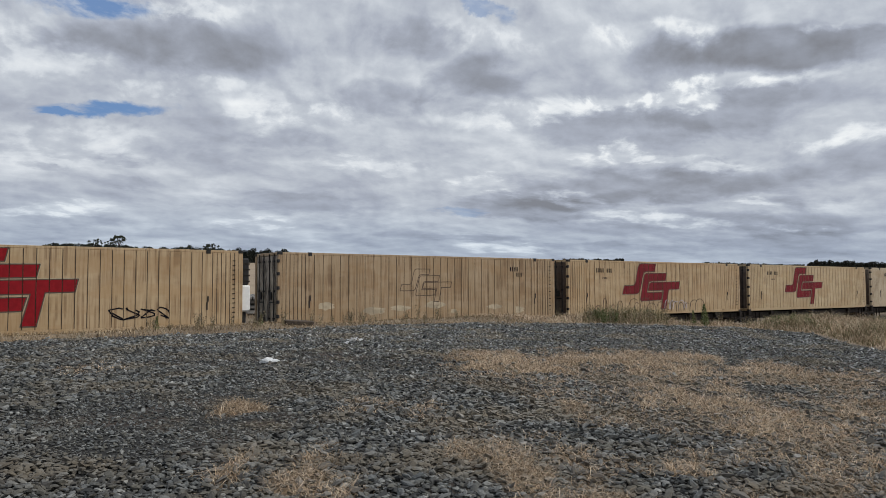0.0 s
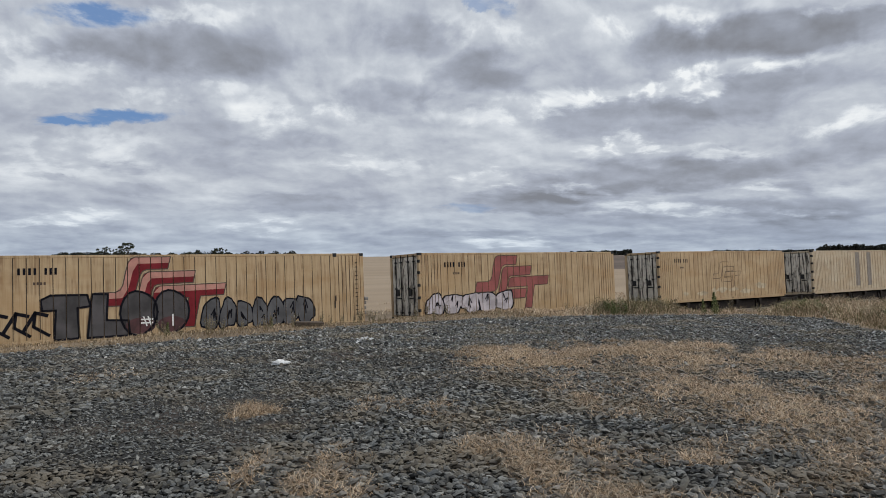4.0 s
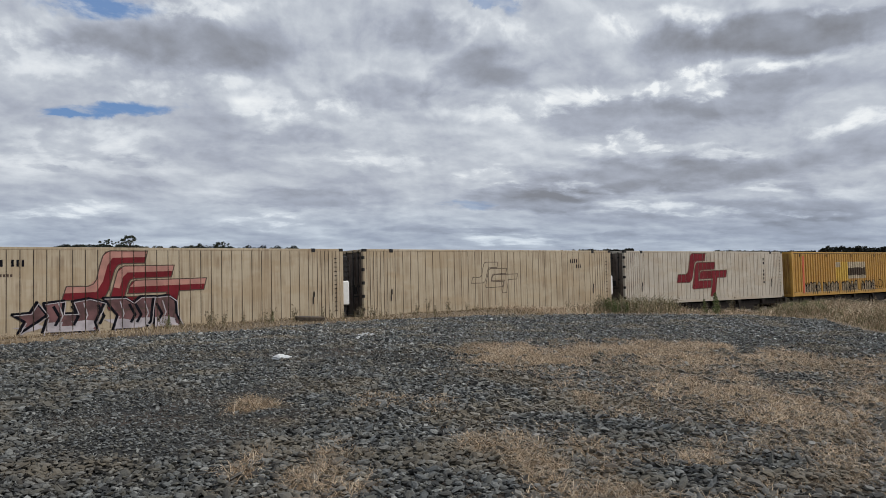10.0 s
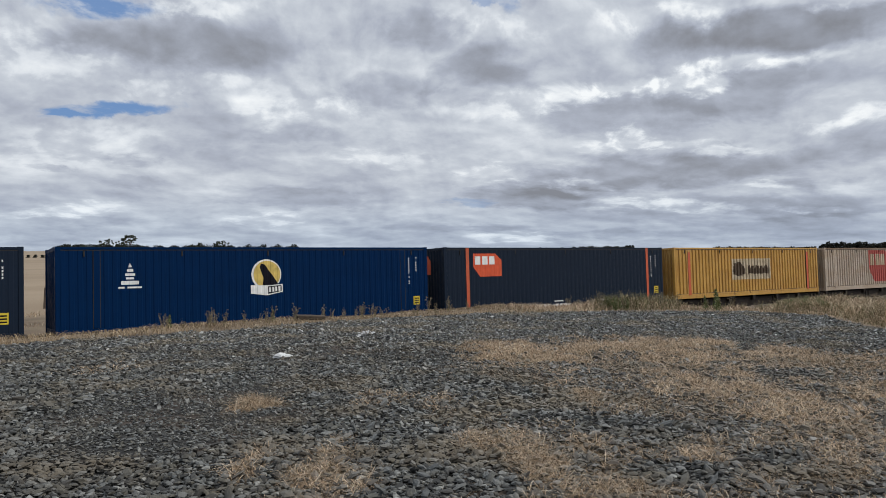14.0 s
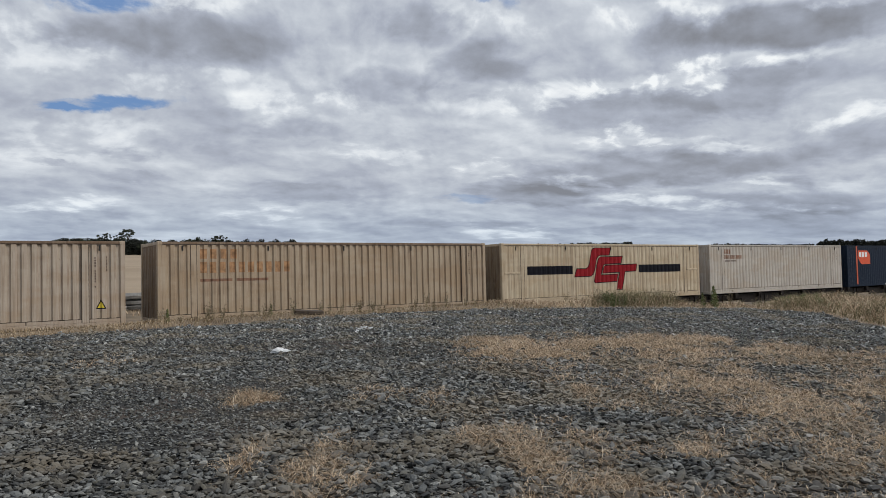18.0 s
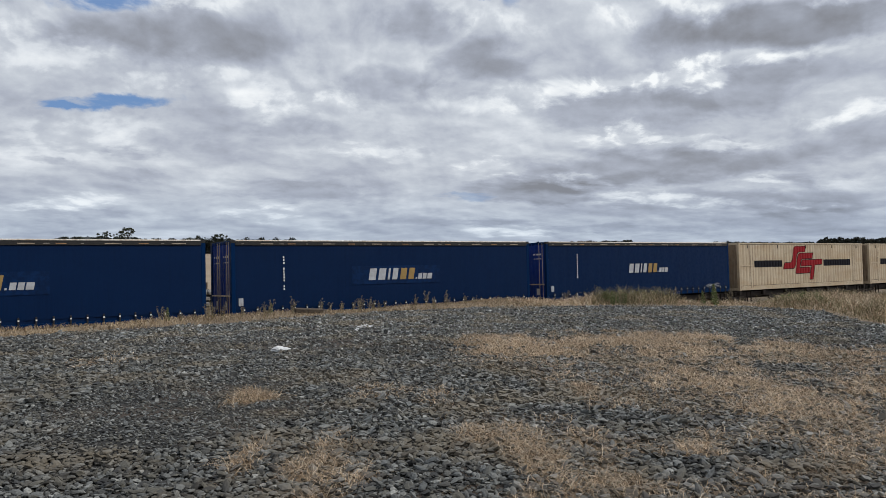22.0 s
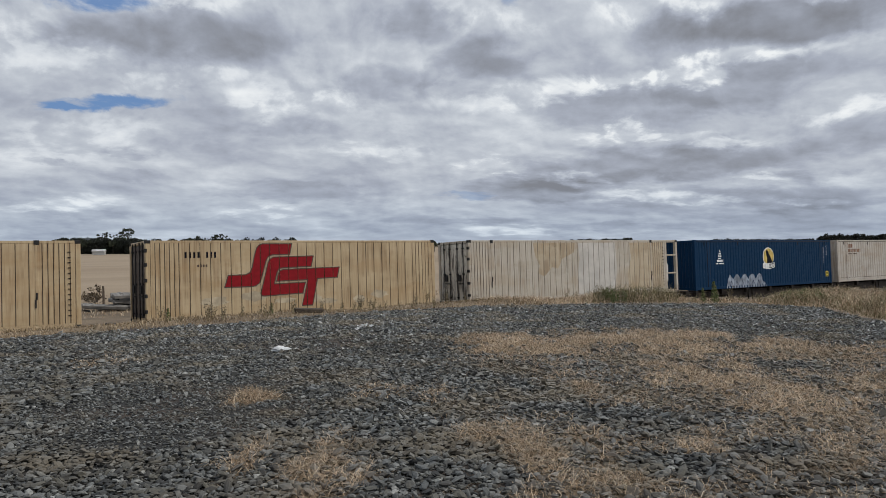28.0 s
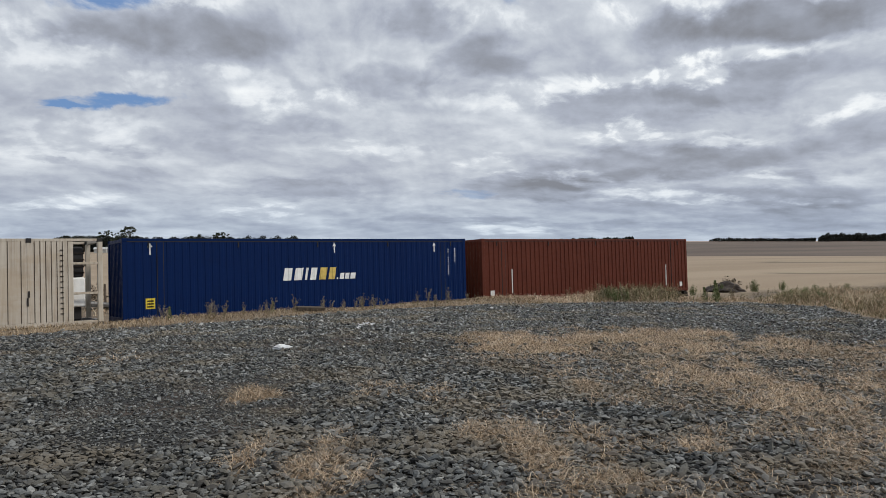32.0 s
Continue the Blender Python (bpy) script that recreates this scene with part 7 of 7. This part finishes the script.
def tree(kind, seed):
    """A tree ten metres high or so, its foot at the origin."""
    rng, r = np.random.default_rng(seed), random.Random(seed)
    t = new({"umbrella": "gum_tree", "open": "gum_tree", "round": "gum_tree", "dense": "shelter_tree", "bush": "dead_bush"}[kind])
    bm = bmesh.new()
    centres, radii = [], []
    if kind == "umbrella":
        rod(bm, (0, 0, -0.3), (0.3, 0, 6.5), 0.30, 0.18)
        for i in range(15):
            a, l = i * 2.4 + r.uniform(0, 0.5), r.uniform(0.5, 3.3)
            tip = (0.3 + math.cos(a) * l, math.sin(a) * l, 9.7 - 0.22 * l * l + r.uniform(-0.5, 0.3))
            rod(bm, (0.3, 0, r.uniform(5.2, 6.5)), tip, 0.09, 0.03, 6)
            for q in range(4):
                centres.append((tip[0] + r.uniform(-0.8, 0.8), tip[1] + r.uniform(-0.8, 0.8), tip[2] + r.uniform(-0.35, 0.3))), radii.append(r.uniform(0.22, 0.6))
        flat, n = 0.5, 2200
    elif kind == "open":
        rod(bm, (0, 0, -0.3), (-0.2, 0, 5.5), 0.32, 0.2)
        for i in range(11):
            a, l, z = i * 2.4, r.uniform(0.8, 2.6), r.uniform(4.5, 9.2)
            tip = (-0.2 + math.cos(a) * l, math.sin(a) * l, z)
            rod(bm, (-0.2, 0, min(z - 1.5, 5.4)), tip, 0.10, 0.04, 6)
            for q in range(5):
                centres.append((tip[0] + r.uniform(-0.9, 0.9), tip[1] + r.uniform(-0.9, 0.9), tip[2] + r.uniform(-0.6, 0.5))), radii.append(r.uniform(0.2, 0.6))
        flat, n = 0.7, 2600
    elif kind == "round":
        rod(bm, (0, 0, -0.3), (0, 0, 4.2), 0.34, 0.22)
        for i in range(16):
            a, l = i * 2.4, r.uniform(0.4, 3.4)
            z = 3.2 + 4.6 * (1 - (l / 4.6) ** 2) * r.uniform(0.5, 1.0)
            tip = (math.cos(a) * l, math.sin(a) * l, z)
            rod(bm, (0, 0, 3.2), tip, 0.12, 0.04, 6)
            for q in range(4):
                centres.append((tip[0] + r.uniform(-1.1, 1.1), tip[1] + r.uniform(-1.1, 1.1), tip[2] + r.uniform(-0.9, 0.6))), radii.append(r.uniform(0.5, 1.1))
        flat, n = 0.8, 2400
    elif kind == "bush":
        for i in range(22):
            a, l = i * 2.4, r.uniform(0.1, 0.75)
            tip = (math.cos(a) * l, math.sin(a) * l, r.uniform(0.35, 1.0) * (1.1 - l * 0.6))
            rod(bm, (0, 0, -0.05), tip, 0.016, 0.006, 5)
            centres.append(tip), radii.append(r.uniform(0.12, 0.25))
        flat, n = 0.9, 500
    else:
        rod(bm, (0, 0, -0.3), (0, 0, 6.0), 0.30, 0.15)
        for i in range(18):
            a, z = i * 2.4, 0.9 + 7.2 * (i / 18) * r.uniform(0.85, 1.1)
            l = r.uniform(0.3, 2.6) * (1 - z / 12)
            tip = (math.cos(a) * l, math.sin(a) * l, z)
            rod(bm, (0, 0, max(0.4, z - 1)), tip, 0.08, 0.03, 6)
            centres.append(tip), radii.append(r.uniform(1.0, 1.7))
        flat, n = 0.85, 2600
    part("trunk", bm, BARK, t)
    V, Fc = leaf_cloud(centres, radii, n, {"dense": 0.30, "bush": 0.05}.get(kind, 0.21), rng, flat)
    put("crown", arrays_mesh("crown", V, Fc, {"dense": PINE, "bush": SCRUB}.get(kind, GUM)), t)
    tagged(t, {"umbrella": "tall gum tree with a flat tufted crown", "open": "gum tree with open, gappy crown", "round": "broad dark gum tree in full leaf", "dense": "dense dark shelter-belt tree", "bush": "dead brown bush beside the field"}[kind], "bush" if kind == "bush" else "tree", "bushes on the bank" if kind == "bush" else "trees at the far side of the field")
    return t


def spot(px, f):
    """Ground point f metres ahead, on the ray px of the picture's half widths to the right."""
    r = px * f * 0.5829
    x, y = f * FWD.x + r * RGT.x, f * FWD.y + r * RGT.y
    return x, y


def build_trees():
    base = {}
    n = 0

    def plant(kind, px, f, size, squash=1.0):
        nonlocal n
        n += 1
        v = kind + str(n % 2)
        x, y = spot(px, f)
        m = pose(x, y, float(height(x, y)) - 0.1, 0, 0, n * 67.0)
        if v not in base:
            base[v] = tree(kind, 20 + n)
            o = base[v]
            o.matrix_world = m
        else:
            o = copy_thing(base[v], m)
        o.scale = (size * squash, size * squash, size)

    for px, s in ((-0.868, 0.90), (-0.85, 0.86), (-0.833, 0.93), (-0.815, 0.88), (-0.797, 0.84), (-0.78, 0.9), (-0.745, 0.84), (-0.722, 0.88), (-0.69, 0.92), (-0.672, 0.80)):
        plant("round", px, 300 + 9 * (n % 3), s * 0.93, 1.05)
    for i in range(26):
        plant("dense", -0.878 + i * 0.0079, 300 + 4 * (i % 3), 0.60 + 0.05 * (i % 4), 1.35)
    plant("open", -0.768, 314, 0.95)
    plant("umbrella", -0.714, 312, 1.04)
    plant("open", -0.738, 316, 0.86)
    for px, s in ((-0.875, 0.55), (-0.57, 0.98), (-0.553, 1.0), (-0.54, 0.88), (-0.50, 0.82), (-0.487, 0.74)):
        plant("round", px, 305 + 11 * (n % 4), s * 0.9)
    for px in (-0.512, -0.502):
        plant("open", px, 300, 0.84)
    for i in range(16):
        plant("dense", -0.472 + i * 0.0088, 335 + 5 * (i % 3), 0.56 + 0.05 * (i % 4), 1.2)
    for px, s in ((-0.335, 0.80), (-0.31, 0.74), (-0.02, 0.7)):
        plant("round", px, 345, s * 0.88)
    for i in range(24):
        plant("dense", -0.665 + i * 0.0079, 296 + 5 * (i % 3), 0.55 + 0.05 * (i % 4), 1.4)
    for i in range(7):
        plant("dense", -0.99 + i * 0.016, 420, 0.2, 2.6)
    # dead bushes and low scrub near the bank
    for px, s, f in ((-0.855, 0.95, 55), (-0.785, 1.2, 53), (-0.81, 0.7, 56), (-0.80, 0.6, 54), (-0.60, 0.6, 56), (-0.5, 0.5, 55), (0.642, 1.25, 63.6)):
        plant("bush", px, f, s)


build_trees()


def far_wood(name, px0, px1, f, top, step, seed, label):
    """A far belt of trees in one piece, with an uneven top."""
    rng, r = np.random.default_rng(seed), random.Random(seed)
    cs, rs = [], []
    px = px0
    while px < px1:
        x, y = spot(px, f + r.uniform(-15, 15))
        z = float(height(x, y))
        h = top * r.uniform(0.78, 1.08) * min(1.0, 0.55 + (px - px0) * 40)
        for q in (0.2, 0.5, 0.8):
            cs.append((x, y, z + h * q)), rs.append(h * 0.30)
        px += step
    V, Fc = leaf_cloud(cs, rs, len(cs) * 70, f * 0.0013, rng)
    tagged(new(name, arrays_mesh(name, V, Fc, PINE)), label, "wood", kind="stuff")


far_wood("far_wood", 0.846, 1.35, 900, 8.6, 0.006, 3, "dark belt of trees on the far rise")
far_wood("far_hedge", 0.60, 0.84, 950, 3.9, 0.006, 4, "low dark line of distant trees")
far_wood("distant_trees", 0.20, 0.425, 850, 5.6, 0.007, 5, "low broken line of trees on the skyline")


def shed():
    s = new("farm_shed")
    x, y = spot(-0.777, 286)
    s.matrix_world = pose(x, y, float(height(x, y)), 0, 0, -20)
    bm = bmesh.new()
    box(bm, -3.4, 3.4, -2.5, 2.5, 0, 2.6)
    part("wall", bm, plain("shed_grey", (0.35, 0.35, 0.34), 0.7), s)
    bm = bmesh.new()
    vs = [bm.verts.new(p) for p in ((-3.8, -2.9, 2.5), (3.8, -2.9, 2.5), (3.8, 0, 3.9), (-3.8, 0, 3.9), (3.8, 2.9, 2.5), (-3.8, 2.9, 2.5))]
    bm.faces.new(vs[:4])
    bm.faces.new((vs[3], vs[2], vs[4], vs[5]))
    bmesh.ops.solidify(bm, geom=bm.faces[:], thickness=0.08)
    part("roof", bm, plain("roof_white", (0.7, 0.7, 0.7), 0.5), s, "white sheet-metal roof")
    s.scale = (0.62, 0.62, 0.55)
    tagged(s, "small shed with a white metal roof among trees", "shed")


shed()


# ------------------------------------------------------------------ near odds and ends
def weed(kind, seed):
    """A stalky roadside weed: stems with side shoots and small leaves or seed heads."""
    r, rng = random.Random(seed), np.random.default_rng(seed)
    w = new({"dock": "dry_weed", "green": "green_weed", "spire": "green_weed"}[kind])
    bm = bmesh.new()
    cs, rs = [], []
    if kind == "dock":
        for i in range(5):
            a, l = r.uniform(0, 6.28), r.uniform(0.02, 0.16)
            tip = (math.cos(a) * l, math.sin(a) * l, r.uniform(0.35, 0.62))
            rod(bm, (0, 0, -0.03), tip, 0.006, 0.003, 5)
            for q in range(4):
                k = 0.45 + 0.16 * q
                cs.append((tip[0] * k + r.uniform(-.05, .05), tip[1] * k + r.uniform(-.05, .05), tip[2] * k)), rs.append(0.05)
        V, Fc = leaf_cloud(cs, rs, 170, 0.017, rng)
        mat = grass_material("seed_heads", [(0.0, (0.09, 0.06, 0.035)), (0.6, (0.17, 0.13, 0.07)), (1.0, (0.40, 0.36, 0.28))])
    elif kind == "spire":
        rod(bm, (0, 0, -0.03), (0.02, 0, 0.62), 0.009, 0.004, 6)
        for q in range(12):
            z = 0.05 + q * 0.048
            cs.append((0.0, 0.0, z)), rs.append(0.15 - 0.011 * q)
        V, Fc = leaf_cloud(cs, rs, 420, 0.022, rng)
        mat = WEEDY
    else:
        for i in range(26):
            a, l = r.uniform(0, 6.28), r.uniform(0.03, 0.26)
            foot = (math.cos(a) * l * 0.5, math.sin(a) * l * 0.5, -0.03)
            tip = (math.cos(a) * l * 1.2, math.sin(a) * l * 1.2, r.uniform(0.28, 0.74) * (1.1 - l))
            rod(bm, foot, tip, 0.006, 0.003, 5)
            for k in (0.35, 0.6, 0.85):
                cs.append(tuple(f + (t - f) * k for f, t in zip(foot, tip))), rs.append(0.07)
        V, Fc = leaf_cloud(cs, rs, 1300, 0.019, rng, 1.5)
        mat = WEEDY
    part("stem", bm, OLIVE if kind == "dock" else WEEDY, w)
    put("foliage", arrays_mesh("foliage", V, Fc, mat), w)
    tagged(w, {"dock": "dry brown stalky weed with seed heads", "green": "bushy green weed in dry grass", "spire": "upright pointed green weed"}[kind], "weed", "weeds along the verge")
    return w


def build_weeds():
    r = random.Random(12)
    base = {}

    def plant(kind, x, y, s):
        v = kind + str(r.randint(0, 1))
        m = pose(x, y, float(height(x, y)) - 0.01, r.uniform(-6, 6), r.uniform(-6, 6), r.uniform(0, 360))
        if v not in base:
            base[v] = weed(kind, len(base) + 3)
            o = base[v]
            o.matrix_world = m
        else:
            o = copy_thing(base[v], m)
        o.scale = (s, s, s)

    for i in range(46):
        x = r.choice((r.uniform(1.0, 14.0), r.gauss(6.0, 1.0), r.gauss(9.5, 1.2)))
        plant("dock", x, 16.7 + r.uniform(-0.5, 0.6), r.uniform(0.3, 0.72))
    for x, y, s in ((4.42, 17.0, 0.5), (6.78, 17.0, 0.45), (18.0, 13.0, 1.0), (18.2, 13.1, 0.8), (17.8, 13.2, 0.7)):
        plant("spire", x, y, s)
    for x, y, s in ((15.8, 15.2, 0.85), (15.9, 15.0, 1.05), (16.5, 14.9, 0.8), (15.5, 14.35, 1.0), (15.8, 14.3, 0.9), (20.0, 11.6, 1.25), (20.5, 11.5, 1.35), (21.1, 11.7, 1.2), (20.2, 12.2, 1.2), (24.4, 11.9, 1.0)):
        plant("green", x, y, s * 0.58)
    for i in range(16):
        x, y = spot(0.56 + 0.023 * i + r.uniform(-0.01, 0.01), 60 + r.uniform(-4, 4))
        plant("green" if i % 3 == 0 else "dock", x, y, r.uniform(0.8, 1.5))
    for i in range(46):
        plant("dock", r.uniform(15, 30), r.uniform(12.5, 17.0), r.uniform(0.5, 0.95))


build_weeds()


def odds():
    # old timber lying on the verge
    bm = bmesh.new()
    box(bm, -0.34, 0.34, -0.11, 0.11, 0, 0.10, 0.015)
    o = new("timber_block", to_mesh("timber_block", bm, plain("dark_old_timber", (0.06, 0.045, 0.032), 0.95, 0, 0.4, 8.0)))
    o.matrix_world = pose(7.58, 16.65, float(height(7.58, 16.65)) + 0.01, 2, 3, -14)
    tagged(o, "weathered block of timber lying in dry grass", "timber")
    # crumpled white bag
    r = random.Random(2)
    bm = bmesh.new()
    bmesh.ops.create_icosphere(bm, subdivisions=3, radius=1.0)
    for v in bm.verts:
        k = 1 + 0.35 * noise.noise(v.co * 2.3) + 0.15 * noise.noise(v.co * 6)
        v.co = Vector((v.co.x * 0.11 * k + 0.04 * math.sin(v.co.y * 3), v.co.y * 0.06 * k, max(v.co.z, -0.4) * 0.042 * k * (1.3 if v.co.x < 0 else 0.8)))
    m = plain("white_plastic", (0.55, 0.56, 0.56), 0.4, 0, 0.05)
    o = new("plastic_bag", to_mesh("plastic_bag", bm, m))
    o.matrix_world = pose(4.45, 10.77, float(height(4.45, 10.77)) + 0.05, 0, 0, -28)
    tagged(o, "crumpled white plastic bag on the gravel", "plastic bag")
    for i in range(7):
        bm = bmesh.new()
        w = 0.042 + 0.012 * (i % 3)
        p = [((j - 2) * w, 0.4 * w * math.sin(j * 1.7 + i), 0.016 + 0.014 * math.sin(j * 2.1 + i)) for j in range(5)]
        lo = [bm.verts.new(q) for q in p]
        hi = [bm.verts.new((q[0] + 0.01, q[1] + 0.05, q[2] + 0.020 - 0.01 * (i % 2))) for q in p]
        for j in range(4):
            bm.faces.new((lo[j], lo[j + 1], hi[j + 1], hi[j]))
        bmesh.ops.solidify(bm, geom=bm.faces[:], thickness=0.003)
        o = new("paper_scrap", to_mesh("paper_scrap", bm, m))
        x, y = 6.78 + r.uniform(-0.25, 0.25), 12.55 + r.uniform(-0.3, 0.3)
        o.matrix_world = pose(x, y, float(height(x, y)) + 0.075, r.uniform(-15, 15), 0, r.uniform(0, 180))
        tagged(o, "torn scrap of white paper on gravel", "paper", "paper scraps")
    # pale sheet left by the sleeper stacks
    bm = bmesh.new()
    grid = [[bm.verts.new((0.13 * a - 0.6, 0.14 * b - 0.35, 0.02 + 0.34 * max(0.0, 0.55 + noise.noise(Vector((a * 0.33, b * 0.41, 2.0)))) * math.sin(math.pi * (a + 0.3) / 10) * math.sin(math.pi * (b + 0.4) / 6))) for b in range(6)] for a in range(10)]
    for a in range(9):
        for b in range(5):
            bm.faces.new((grid[a][b], grid[a + 1][b], grid[a + 1][b + 1], grid[a][b + 1]))
    bmesh.ops.solidify(bm, geom=bm.faces[:], thickness=0.01)
    o = new("plastic_sheet", to_mesh("plastic_sheet", bm, plain("pale_blue_plastic", (0.42, 0.56, 0.66), 0.4, 0, 0.35, 3.0)))
    o.matrix_world = pose(16.6, 48.2, float(height(16.6, 48.2)), 0, 0, -20)
    tagged(o, "crumpled pale blue plastic sheet beside sleeper stacks", "plastic sheet")
    # earth heap beyond the tail of the train
    bm = bmesh.new()
    bmesh.ops.create_icosphere(bm, subdivisions=4, radius=1.0)
    for v in bm.verts:
        k = 1 + 0.3 * noise.noise(v.co * 1.7) + 0.1 * noise.noise(v.co * 6)
        v.co = Vector((v.co.x * 1.75 * k, v.co.y * 1.3 * k, max(v.co.z, -0.15) * (0.84 - 0.40 * abs(v.co.x)) * k))
    o = new("earth_heap", to_mesh("earth_heap", bm, plain("dark_earth", (0.028, 0.020, 0.015), 0.95, 0, 0.4, 2.0)))
    o.location = (54.0, 38.2, float(height(54.0, 38.2)))
    tagged(o, "dark heap of earth at the field edge", "earth heap")


odds()


# ------------------------------------------------------------------ the train runs
def motions():
    rise = radians(CANT)
    for thing, x, z in TRAIN:
        y0, z0 = RAIL_Y + z * math.sin(rise), RAIL_Z + z * math.cos(rise)
        walk(thing, [(t, pose(x - run, y0, z0, -CANT, 0, 0)) for t, run in RUN])


motions()
